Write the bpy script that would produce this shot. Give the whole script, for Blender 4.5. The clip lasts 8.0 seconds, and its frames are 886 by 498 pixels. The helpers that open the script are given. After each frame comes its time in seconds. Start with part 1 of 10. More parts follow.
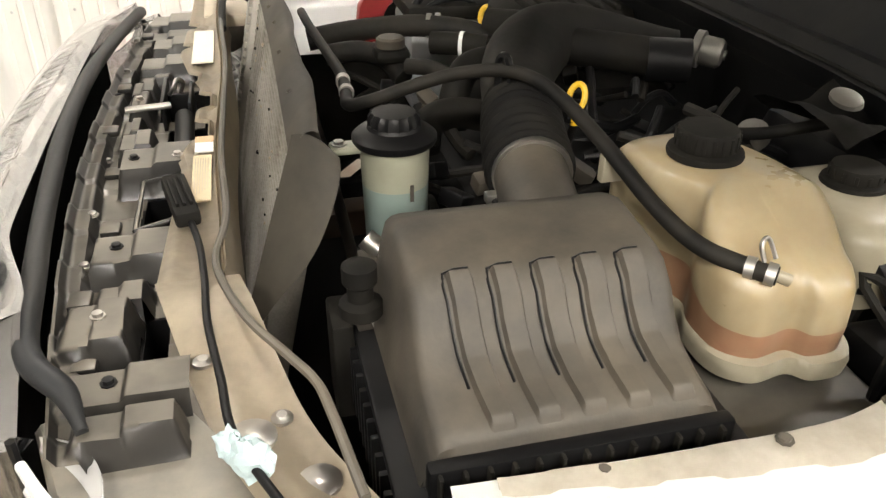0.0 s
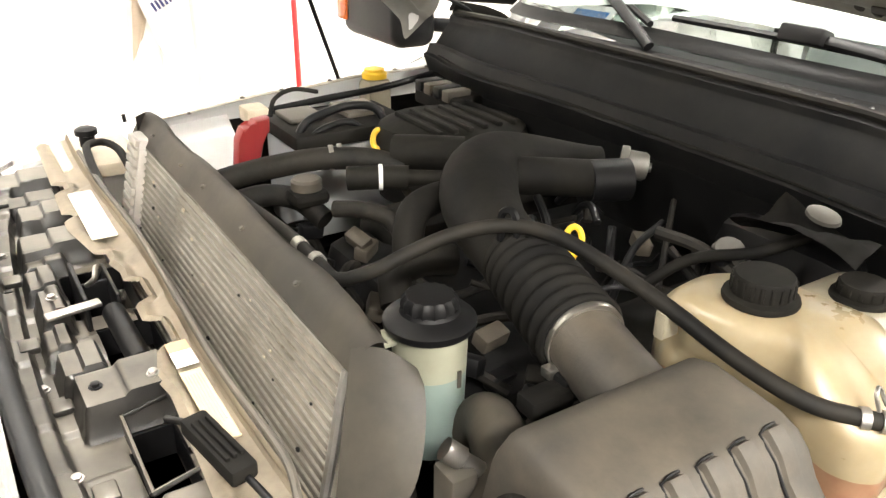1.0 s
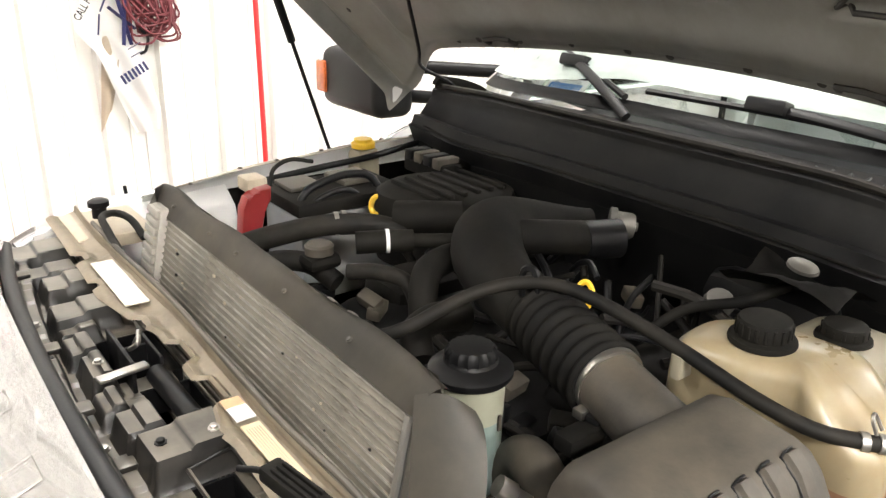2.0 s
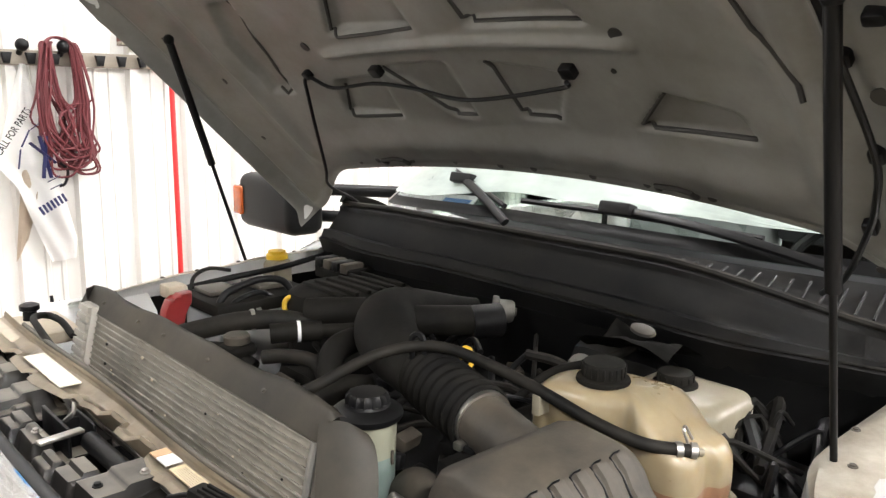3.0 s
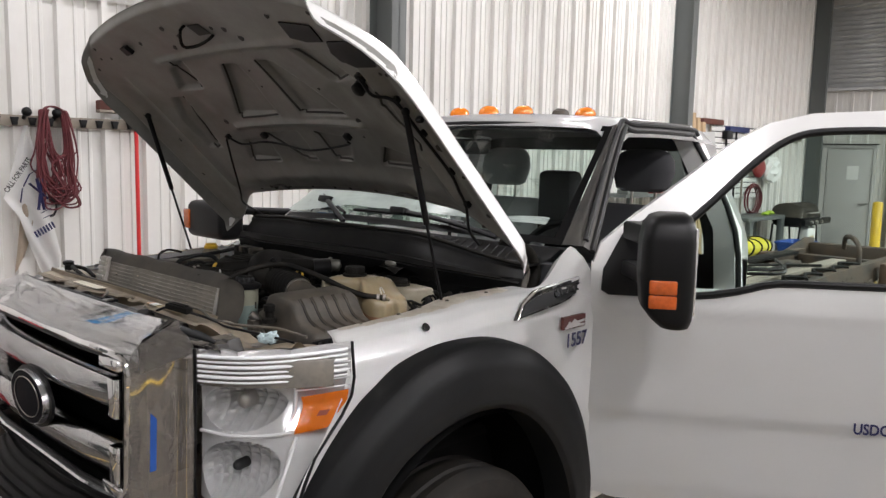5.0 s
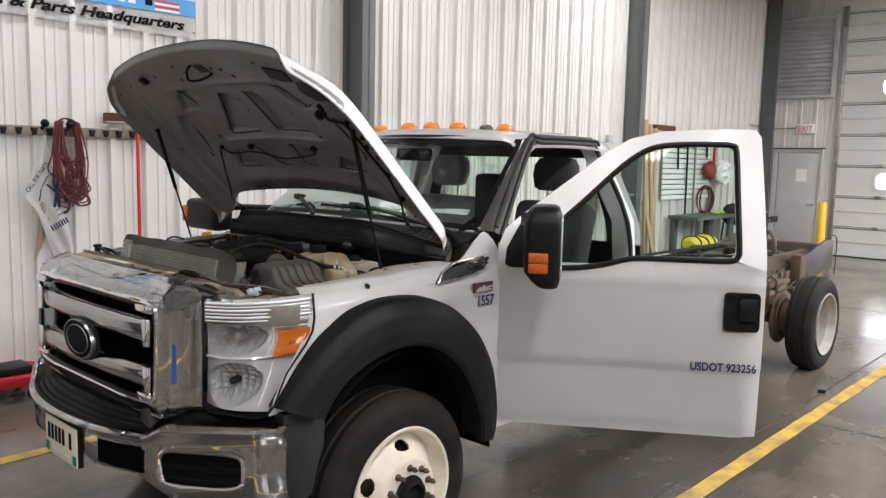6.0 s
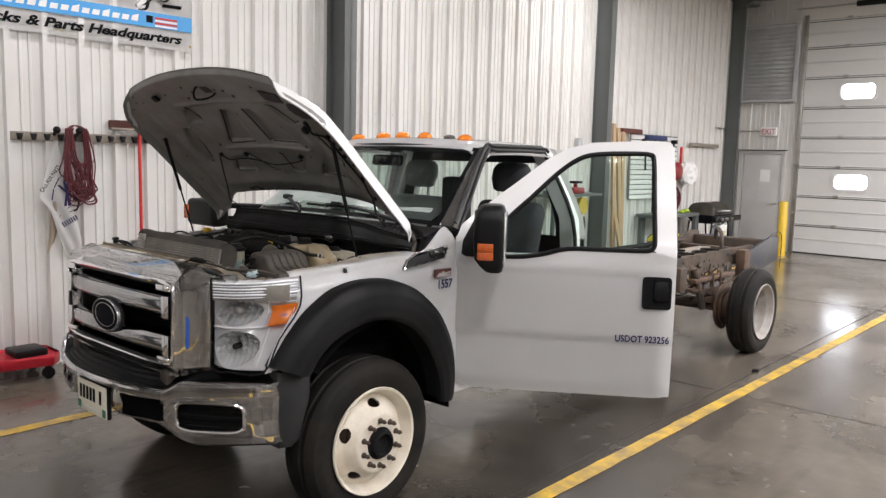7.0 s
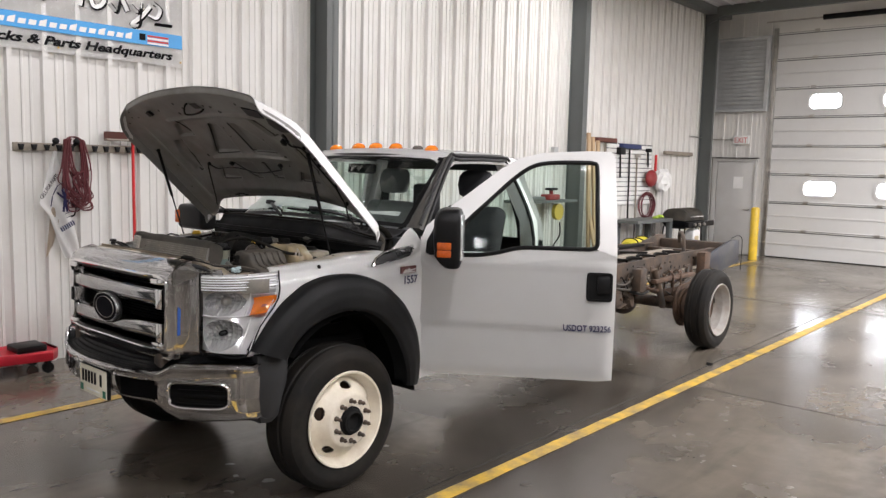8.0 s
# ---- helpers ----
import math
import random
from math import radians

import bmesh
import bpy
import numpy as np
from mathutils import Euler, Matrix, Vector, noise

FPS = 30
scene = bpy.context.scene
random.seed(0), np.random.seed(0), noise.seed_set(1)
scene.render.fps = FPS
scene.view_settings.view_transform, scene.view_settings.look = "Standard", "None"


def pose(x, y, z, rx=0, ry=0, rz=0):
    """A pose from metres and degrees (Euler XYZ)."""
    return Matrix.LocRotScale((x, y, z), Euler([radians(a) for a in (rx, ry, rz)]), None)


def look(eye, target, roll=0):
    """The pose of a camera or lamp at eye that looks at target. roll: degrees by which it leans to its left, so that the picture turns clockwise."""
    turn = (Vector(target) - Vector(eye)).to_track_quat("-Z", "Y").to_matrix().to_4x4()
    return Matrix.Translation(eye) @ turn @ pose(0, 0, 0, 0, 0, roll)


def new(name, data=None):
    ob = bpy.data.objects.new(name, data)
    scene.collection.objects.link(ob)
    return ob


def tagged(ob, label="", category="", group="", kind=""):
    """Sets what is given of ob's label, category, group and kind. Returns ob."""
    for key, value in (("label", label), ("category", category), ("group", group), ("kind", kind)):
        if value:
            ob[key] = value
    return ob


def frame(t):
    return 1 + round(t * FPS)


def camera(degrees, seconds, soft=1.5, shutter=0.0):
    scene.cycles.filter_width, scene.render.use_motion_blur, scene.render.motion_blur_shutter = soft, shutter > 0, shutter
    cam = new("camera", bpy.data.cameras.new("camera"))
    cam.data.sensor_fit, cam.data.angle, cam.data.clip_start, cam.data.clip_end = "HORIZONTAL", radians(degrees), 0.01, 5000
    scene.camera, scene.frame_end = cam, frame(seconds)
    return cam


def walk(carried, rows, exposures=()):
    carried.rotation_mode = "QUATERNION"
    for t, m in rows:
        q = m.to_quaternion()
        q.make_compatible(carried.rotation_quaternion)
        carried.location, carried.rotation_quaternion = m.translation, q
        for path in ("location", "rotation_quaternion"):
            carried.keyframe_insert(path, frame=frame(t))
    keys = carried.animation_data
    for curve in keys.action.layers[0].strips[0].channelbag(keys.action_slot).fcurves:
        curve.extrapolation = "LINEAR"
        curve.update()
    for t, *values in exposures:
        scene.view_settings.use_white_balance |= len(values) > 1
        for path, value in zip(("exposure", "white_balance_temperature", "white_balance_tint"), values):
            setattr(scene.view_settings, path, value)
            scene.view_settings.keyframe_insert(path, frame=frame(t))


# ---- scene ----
cam = camera(58.7, 8.0, soft=1.4)
PATH = [
    (0, (0.503, -1.122, 1.668), (0.924, 0.549, 0.654), 0.6),
    (0.5, (0.405, -1.004, 1.705), (1.126, 0.612, 0.773), 0.4),
    (1, (0.284, -0.887, 1.736), (1.257, 0.635, 0.877), 0.8),
    (2.5, (0.106, -0.925, 1.768), (1.304, 0.569, 1.192), 0.8),
    (3, (0.039, -1.098, 1.745), (1.371, 0.345, 1.363), 0.9),
    (3.5, (-0.054, -1.371, 1.733), (1.321, 0.056, 1.461), 1.1),
    (4, (-0.247, -1.678, 1.718), (1.14, -0.257, 1.482), 1.3),
    (4.5, (-0.444, -2.04, 1.729), (0.963, -0.638, 1.5), 1.3),
    (4.7, (-0.515, -2.176, 1.721), (0.907, -0.789, 1.487), 1.3),
    (5.8, (-1.093, -2.97, 1.769), (0.361, -1.617, 1.54), 1.3),
    (6, (-1.165, -3.125, 1.757), (0.298, -1.781, 1.528), 1.3),
    (6.5, (-1.342, -3.43, 1.763), (0.132, -2.098, 1.535), 1.2),
    (7, (-1.597, -3.664, 1.801), (-0.11, -2.347, 1.57), 1.4),
    (7.5, (-1.748, -3.889, 1.819), (-0.249, -2.585, 1.591), 1.5),
    (8, (-1.861, -4.097, 1.81), (-0.357, -2.796, 1.599), 1.3),
]
EXPOSURES = [(0, 2.0, 6900, 9), (0.5, 2.62, 6850, 8), (1, 2.85, 6800, 9), (2.5, 2.1, 6500, 10), (3.2, 2.02, 6350, 11), (4, 1.16, 6250, 13), (5, 0.78, 6250, 14), (8, 0.70, 6300, 15)]
walk(cam, [(t, look(eye, target, roll)) for t, eye, target, roll in PATH], EXPOSURES)

# ---- world and large lights ----
world = bpy.data.worlds.new("world")
scene.world = world
world.use_nodes = True
_wn = world.node_tree.nodes
_sky = _wn.new("ShaderNodeTexSky")
_sky.sky_type = "NISHITA"
_sky.sun_disc = False
_sky.sun_elevation = radians(47)
_sky.sun_rotation = radians(90)
world.node_tree.links.new(_sky.outputs[0], _wn["Background"].inputs[0])
_wn["Background"].inputs[1].default_value = 0.1

sun = new("sun", bpy.data.lights.new("sun", "SUN"))
sun.data.energy, sun.data.angle, sun.data.color = 5.0, radians(0.5), (1.0, 0.95, 0.88)
sun.matrix_world = look((18.9, -1.48, 4.0), (15.6, 0.0, 0.0))

# fixtures out of view; the row at y -8.2 is added to brighten near sides
LAMP_POWER = {1.5: 36.0, -4.4: 84.0, -8.2: 78.0}
LAMP_SHARE = {-4.6: 0.75, -0.9: 1.1, 2.8: 1.1, 6.5: 1.5, 10.2: 2.1, 13.6: 2.7}
LAMPS = [(x + (1.85 if y > 0 else 0.0), y) for y in (1.5, -4.4, -8.2) for x in LAMP_SHARE if (x, y) not in ((13.6, 1.5), (10.2, 1.5))]
LAMP_Z = 4.95


def strip_lamp(x, y):
    data = bpy.data.lights.new("strip_light", "AREA")
    data.shape = "RECTANGLE"
    data.size, data.size_y = 1.2, 0.30
    data.energy = LAMP_POWER[y] * LAMP_SHARE[min(LAMP_SHARE, key=lambda q: abs(q - x + 0.3))]
    if y > 0 and 4 < x < 6:
        data.energy *= 0.7
    data.color = (1.0, 0.972, 0.94)
    ob = new("strip_light", data)
    ob.matrix_world = pose(x, y, LAMP_Z - 0.012)
    return ob


# ---- materials ----
def mat(name, base, rough=0.5, metal=0.0, var=0.12, scale=6.0, grain=90.0, bump=0.0, dust=None, dust_amt=0.0,
        dust_scale=9.0, coat=0.0, spec=0.5, rvar=0.12, stretch=(1, 1, 1)):
    m = bpy.data.materials.new(name)
    m.use_nodes = True
    nt = m.node_tree
    N, L = nt.nodes, nt.links
    b = N["Principled BSDF"]
    tc = N.new("ShaderNodeTexCoord")
    mp = N.new("ShaderNodeMapping")
    mp.inputs["Scale"].default_value = stretch
    L.new(tc.outputs["Object"], mp.inputs["Vector"])
    n1 = N.new("ShaderNodeTexNoise")
    n1.inputs["Scale"].default_value = scale
    n1.inputs["Detail"].default_value = 5
    L.new(mp.outputs[0], n1.inputs["Vector"])
    n2 = N.new("ShaderNodeTexNoise")
    n2.inputs["Scale"].default_value = grain
    n2.inputs["Detail"].default_value = 3
    L.new(mp.outputs[0], n2.inputs["Vector"])
    add = N.new("ShaderNodeMath")
    add.operation = "MULTIPLY_ADD"
    add.inputs[1].default_value = 0.35
    L.new(n2.outputs[0], add.inputs[0])
    L.new(n1.outputs[0], add.inputs[2])
    mr = N.new("ShaderNodeMapRange")
    mr.inputs["From Min"].default_value = 0.4
    mr.inputs["From Max"].default_value = 0.95
    mr.inputs["To Min"].default_value = 1 - var
    mr.inputs["To Max"].default_value = 1 + var
    L.new(add.outputs[0], mr.inputs["Value"])
    mul = N.new("ShaderNodeMix")
    mul.data_type = "RGBA"
    mul.blend_type = "MULTIPLY"
    mul.inputs["Factor"].default_value = 1
    mul.inputs["A"].default_value = (*base, 1)
    L.new(mr.outputs[0], mul.inputs["B"])
    col = mul.outputs["Result"]
    if dust:
        n3 = N.new("ShaderNodeTexNoise")
        n3.inputs["Scale"].default_value = dust_scale
        n3.inputs["Detail"].default_value = 6
        n3.inputs["Roughness"].default_value = 0.65
        L.new(tc.outputs["Object"], n3.inputs["Vector"])
        ra = N.new("ShaderNodeMapRange")
        ra.inputs["From Min"].default_value = 0.36
        ra.inputs["From Max"].default_value = 0.70
        ra.inputs["To Max"].default_value = dust_amt * 1.6
        L.new(n3.outputs[0], ra.inputs["Value"])
        mx = N.new("ShaderNodeMix")
        mx.data_type = "RGBA"
        L.new(ra.outputs[0], mx.inputs["Factor"])
        L.new(col, mx.inputs["A"])
        mx.inputs["B"].default_value = (*dust, 1)
        col = mx.outputs["Result"]
    L.new(col, b.inputs["Base Color"])
    rr = N.new("ShaderNodeMapRange")
    rr.inputs["From Min"].default_value = 0.4
    rr.inputs["From Max"].default_value = 0.95
    rr.inputs["To Min"].default_value = max(0.02, rough * (1 - rvar))
    rr.inputs["To Max"].default_value = min(1.0, rough * (1 + rvar))
    L.new(add.outputs[0], rr.inputs["Value"])
    L.new(rr.outputs[0], b.inputs["Roughness"])
    b.inputs["Metallic"].default_value = metal
    b.inputs["Coat Weight"].default_value = coat
    b.inputs["Coat Roughness"].default_value = 0.06
    b.inputs["Specular IOR Level"].default_value = spec
    if bump:
        bp = N.new("ShaderNodeBump")
        bp.inputs["Strength"].default_value = bump
        bp.inputs["Distance"].default_value = 0.003
        L.new(add.outputs[0], bp.inputs["Height"])
        L.new(bp.outputs[0], b.inputs["Normal"])
    return m


def glass_mat(name, tint=(0.93, 0.96, 0.95), gloss=0.02, ior=1.5):
    m = bpy.data.materials.new(name)
    m.use_nodes = True
    nt = m.node_tree
    N, L = nt.nodes, nt.links
    N.remove(N["Principled BSDF"])
    tr = N.new("ShaderNodeBsdfTransparent")
    tr.inputs[0].default_value = (*tint, 1)
    gl = N.new("ShaderNodeBsdfGlossy")
    gl.inputs["Roughness"].default_value = gloss
    fr = N.new("ShaderNodeFresnel")
    fr.inputs[0].default_value = ior
    mx = N.new("ShaderNodeMixShader")
    L.new(fr.outputs[0], mx.inputs[0])
    L.new(tr.outputs[0], mx.inputs[1])
    L.new(gl.outputs[0], mx.inputs[2])
    L.new(mx.outputs[0], N["Material Output"].inputs[0])
    return m


def glow_mat(name, color, strength):
    m = bpy.data.materials.new(name)
    m.use_nodes = True
    b = m.node_tree.nodes["Principled BSDF"]
    b.inputs["Base Color"].default_value = (*color, 1)
    b.inputs["Emission Color"].default_value = (*color, 1)
    b.inputs["Emission Strength"].default_value = strength
    return m


DUST = (0.30, 0.26, 0.20)
M_WHITE = mat("white_paint", (0.83, 0.83, 0.82), 0.24, coat=0.6, var=0.012, dust=(0.66, 0.62, 0.55), dust_amt=0.035, dust_scale=2.2)
M_HOODIN = mat("hood_underside", (0.262, 0.262, 0.248), 0.36, var=0.1, dust=(0.13, 0.12, 0.10), dust_amt=0.42, dust_scale=4)
M_SEALER = mat("seam_sealer", (0.035, 0.033, 0.03), 0.6, var=0.2)
M_LEDGE = mat("dusty_cream_paint", (0.66, 0.62, 0.54), 0.45, var=0.1, dust=(0.36, 0.30, 0.22), dust_amt=0.5, dust_scale=14, bump=0.08)
M_CHROME = mat("chrome", (0.90, 0.90, 0.91), 0.035, metal=1, var=0.02, scale=3, rvar=0.3)
M_FLARE = mat("black_textured_plastic", (0.013, 0.0138, 0.015), 0.5, var=0.25, scale=2.2, grain=260, bump=0.15, dust=(0.045, 0.043, 0.039), dust_amt=0.22, dust_scale=3, spec=0.32)
M_BLACK = mat("black_plastic", (0.0052, 0.0052, 0.0056), 0.42, var=0.3, grain=160, bump=0.08, spec=0.24)
M_BLACKD = mat("dusty_black_plastic", (0.0038, 0.0036, 0.0033), 0.72, var=0.4, dust=(0.021, 0.019, 0.0145), dust_amt=0.42, dust_scale=7, bump=0.14, spec=0.16)
# near-black also stands in for shade inside openings and the lower bay
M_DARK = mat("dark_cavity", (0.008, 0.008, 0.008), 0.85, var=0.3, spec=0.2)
M_GREY = mat("dusty_grey_plastic", (0.030, 0.027, 0.0225), 0.62, var=0.3, scale=7, dust=(0.100, 0.083, 0.061), dust_amt=0.55, dust_scale=6, grain=220, bump=0.18)
M_RUBBER = mat("rubber_hose", (0.006, 0.0058, 0.0054), 0.66, var=0.35, dust=(0.030, 0.026, 0.020), dust_amt=0.42, dust_scale=12, bump=0.08, spec=0.22)
M_TYRE = mat("tyre_rubber", (0.007, 0.0067, 0.0063), 0.7, var=0.35, scale=5, dust=(0.027, 0.022, 0.016), dust_amt=0.35, dust_scale=6, bump=0.12, spec=0.22)
M_RIM = mat("cream_wheel_paint", (0.74, 0.69, 0.58), 0.42, var=0.06, dust=(0.30, 0.18, 0.09), dust_amt=0.16, dust_scale=11)
M_STEEL = mat("bare_steel", (0.48, 0.46, 0.43), 0.36, metal=1, var=0.2)
M_ALU = mat("cast_aluminium", (0.50, 0.49, 0.47), 0.42, metal=0.9, var=0.2, dust=DUST, dust_amt=0.3, bump=0.15)
M_OLDALU = mat("oxidised_aluminium", (0.20, 0.195, 0.18), 0.5, metal=0.6, var=0.25, dust=(0.10, 0.09, 0.07), dust_amt=0.4)
M_RUST = mat("rusty_steel", (0.075, 0.05, 0.036), 0.8, var=0.4, scale=7, dust=(0.15, 0.085, 0.05), dust_amt=0.5, dust_scale=12, bump=0.35)
M_FRAME = mat("weathered_frame_steel", (0.036, 0.031, 0.027), 0.65, var=0.45, scale=5, dust=(0.13, 0.082, 0.05), dust_amt=0.5, dust_scale=6, bump=0.25)
M_TANK = mat("yellowed_polyethylene", (0.335, 0.278, 0.178), 0.30, var=0.14, scale=7, dust=(0.25, 0.19, 0.108), dust_amt=0.45, dust_scale=9)
M_TANK.node_tree.nodes["Principled BSDF"].inputs["Subsurface Weight"].default_value = 0.25
M_TANK.node_tree.nodes["Principled BSDF"].inputs["Subsurface Radius"].default_value = (0.03, 0.02, 0.01)
M_TANK2 = mat("pale_polyethylene", (0.312, 0.2847, 0.2145), 0.34, var=0.1, dust=(0.195, 0.156, 0.1014), dust_amt=0.35)
M_COOLANT = mat("coolant_tint", (0.245, 0.125, 0.075), 0.3, var=0.2, scale=12, dust=(0.29, 0.19, 0.11), dust_amt=0.5, dust_scale=14)
M_PSRES = mat("translucent_reservoir", (0.345, 0.3525, 0.27), 0.33, var=0.08, dust=(0.2475, 0.2325, 0.1725), dust_amt=0.3)
M_PSFLUID = mat("reservoir_fluid", (0.21, 0.27, 0.2475), 0.33, var=0.08)
M_YELLOW = mat("yellow_plastic", (0.80, 0.50, 0.02), 0.4, var=0.08, dust=(0.4, 0.25, 0.08), dust_amt=0.2)
M_RED = mat("red_plastic", (0.26, 0.016, 0.02), 0.4, var=0.1, dust=(0.25, 0.07, 0.05), dust_amt=0.2)
M_AMBER = mat("amber_lens", (0.74, 0.20, 0.012), 0.14, var=0.1, coat=0.6)
M_RADFIN = mat("radiator_fins", (0.15, 0.14, 0.122), 0.6, metal=0.1, var=0.45, scale=9, grain=420, dust=(0.27, 0.24, 0.195), dust_amt=0.55, dust_scale=7, bump=0.5, stretch=(1, 4, 1))
M_RADTUBE = mat("radiator_tubes", (0.46, 0.44, 0.40), 0.40, metal=0.4, var=0.55, scale=18, grain=140, dust=(0.16, 0.145, 0.117), dust_amt=0.75, dust_scale=9, bump=0.2)
M_RADTANK = mat("radiator_end_tank", (0.4, 0.384, 0.352), 0.45, metal=0.3, var=0.15, dust=DUST, dust_amt=0.25)
M_SUPPORT = mat("dusty_tan_support", (0.38, 0.325, 0.25), 0.42, var=0.32, scale=9, dust=(0.52, 0.445, 0.33), dust_amt=0.55, dust_scale=10, bump=0.25)
M_SHIELD = mat("grey_shroud", (0.0612, 0.05616, 0.04824), 0.5, var=0.18, dust=(0.1584, 0.1346, 0.1008), dust_amt=0.45, dust_scale=4, bump=0.1)
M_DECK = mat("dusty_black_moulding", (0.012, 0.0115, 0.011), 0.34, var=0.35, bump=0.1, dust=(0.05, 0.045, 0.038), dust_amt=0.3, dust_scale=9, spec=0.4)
def dusty_lit_tops(m, color, amount, scale=14.0):
    """Dust on level faces, broken up by noise; also paints tops paler than sides."""
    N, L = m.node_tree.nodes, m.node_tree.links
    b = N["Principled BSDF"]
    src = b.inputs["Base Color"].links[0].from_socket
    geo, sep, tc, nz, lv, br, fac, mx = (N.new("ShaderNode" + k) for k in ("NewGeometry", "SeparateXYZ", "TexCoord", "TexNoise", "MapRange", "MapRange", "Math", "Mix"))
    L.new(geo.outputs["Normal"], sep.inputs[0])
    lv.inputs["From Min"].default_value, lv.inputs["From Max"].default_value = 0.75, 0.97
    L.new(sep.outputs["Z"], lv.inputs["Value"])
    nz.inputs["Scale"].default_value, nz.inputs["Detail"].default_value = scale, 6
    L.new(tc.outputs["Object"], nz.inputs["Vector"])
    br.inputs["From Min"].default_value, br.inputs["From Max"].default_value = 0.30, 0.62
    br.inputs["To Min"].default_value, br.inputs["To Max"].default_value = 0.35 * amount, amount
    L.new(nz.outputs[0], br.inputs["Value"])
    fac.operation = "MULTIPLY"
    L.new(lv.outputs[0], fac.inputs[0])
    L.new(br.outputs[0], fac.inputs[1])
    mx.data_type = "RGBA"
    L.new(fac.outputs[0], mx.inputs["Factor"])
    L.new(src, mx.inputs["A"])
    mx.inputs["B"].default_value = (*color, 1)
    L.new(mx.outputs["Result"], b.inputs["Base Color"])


# level deck faces painted paler: dust plus their lit look, sides left black
dusty_lit_tops(M_DECK, (0.235, 0.21, 0.172), 0.62)
M_LABEL = mat("paper_label", (0.80, 0.76, 0.62), 0.6, var=0.06)
M_LABELW = mat("white_label", (0.82, 0.82, 0.80), 0.5, var=0.04)
M_ORANGE = mat("orange_label", (0.62, 0.38, 0.20), 0.5, var=0.12, dust=(0.5, 0.43, 0.33), dust_amt=0.4)
M_FADED = mat("faded_yellow_label", (0.60, 0.50, 0.32), 0.6, var=0.15, dust=(0.45, 0.38, 0.27), dust_amt=0.4, dust_scale=20)
M_NAVY = mat("navy_lettering", (0.02, 0.022, 0.085), 0.4, var=0.05)
M_BLUE = mat("blue_print", (0.04, 0.20, 0.52), 0.45, var=0.05)
M_BLUETAPE = mat("blue_tape", (0.05, 0.17, 0.60), 0.5, var=0.08)
M_INK = mat("black_print", (0.007, 0.007, 0.008), 0.8, var=0.05, spec=0.15)
M_REDINK = mat("red_print", (0.55, 0.05, 0.04), 0.5, var=0.05)
M_CLOTHGREY = mat("grey_seat_cloth", (0.30, 0.31, 0.31), 0.85, var=0.12, grain=300, bump=0.2)
M_SEATDARK = mat("dark_seat_cloth", (0.035, 0.035, 0.038), 0.85, var=0.15, grain=300, bump=0.2)
M_RIM2 = mat("dull_grey_wheel", (0.40, 0.385, 0.36), 0.5, var=0.15, dust=(0.20, 0.14, 0.09), dust_amt=0.3, dust_scale=9)
M_PILLAR = mat("dusty_pillar_trim", (0.055, 0.052, 0.048), 0.55, var=0.2, dust=(0.11, 0.10, 0.085), dust_amt=0.35, dust_scale=8)
M_TRIM = mat("interior_trim", (0.040, 0.042, 0.045), 0.6, var=0.1)
M_REFLECT = mat("lamp_reflector", (0.93, 0.93, 0.93), 0.14, metal=0.75, var=0.04, rvar=0.3)
M_GLASS = glass_mat("window_glass", (0.83, 0.90, 0.87), 0.02, 1.2)
M_CLEAR = glass_mat("clear_pane", (0.97, 0.98, 0.98))
M_WSGLASS = glass_mat("windshield_glass", (0.70, 0.77, 0.74), 0.02, 1.24)
M_LENS = glass_mat("headlamp_lens", (0.98, 0.985, 0.985), 0.02, 1.25)
M_FILM = mat("crumpled_plastic_film", (0.36, 0.42, 0.39), 0.30, var=0.18, scale=9, grain=30, bump=0.4)
_fn = M_FILM.node_tree.nodes
_fm, _ft = _fn.new("ShaderNodeMixShader"), _fn.new("ShaderNodeBsdfTransparent")
_fm.inputs[0].default_value = 0.8
M_FILM.node_tree.links.new(_ft.outputs[0], _fm.inputs[1])
M_FILM.node_tree.links.new(_fn["Principled BSDF"].outputs[0], _fm.inputs[2])
M_FILM.node_tree.links.new(_fm.outputs[0], _fn["Material Output"].inputs[0])

M_WALL = mat("white_liner_panel", (0.74, 0.73, 0.70), 0.34, var=0.04, scale=1.6, dust=(0.55, 0.51, 0.45), dust_amt=0.16, dust_scale=1.6, stretch=(1, 1, 0.25))
M_BACKWALL = mat("darkened_unseen_wall", (0.34, 0.33, 0.315), 0.5, var=0.2, scale=0.8, dust=(0.14, 0.13, 0.12), dust_amt=0.5, dust_scale=0.6)
M_POST = mat("grey_green_column_paint", (0.115, 0.125, 0.12), 0.45, var=0.1, scale=2)
M_CEIL = mat("white_roof_liner", (0.60, 0.60, 0.59), 0.45, var=0.06, scale=2)
M_DOORGREY = mat("grey_door_paint", (0.55, 0.545, 0.53), 0.4, var=0.05, scale=2, dust=(0.4, 0.37, 0.33), dust_amt=0.15, dust_scale=3)
M_ODOOR = mat("sectional_door_skin", (0.68, 0.68, 0.665), 0.4, var=0.05, scale=2, dust=(0.40, 0.38, 0.35), dust_amt=0.15, dust_scale=2)
M_LOUVRE = mat("galvanised_louvre", (0.50, 0.51, 0.51), 0.5, metal=0.15, var=0.15, scale=5)
M_LINE = mat("yellow_floor_paint", (0.72, 0.46, 0.045), 0.45, var=0.15, scale=4, dust=(0.17, 0.135, 0.095), dust_amt=0.62, dust_scale=5)
M_BOLLARD = mat("yellow_bollard_paint", (0.82, 0.55, 0.03), 0.4, var=0.08, dust=(0.35, 0.25, 0.1), dust_amt=0.2)
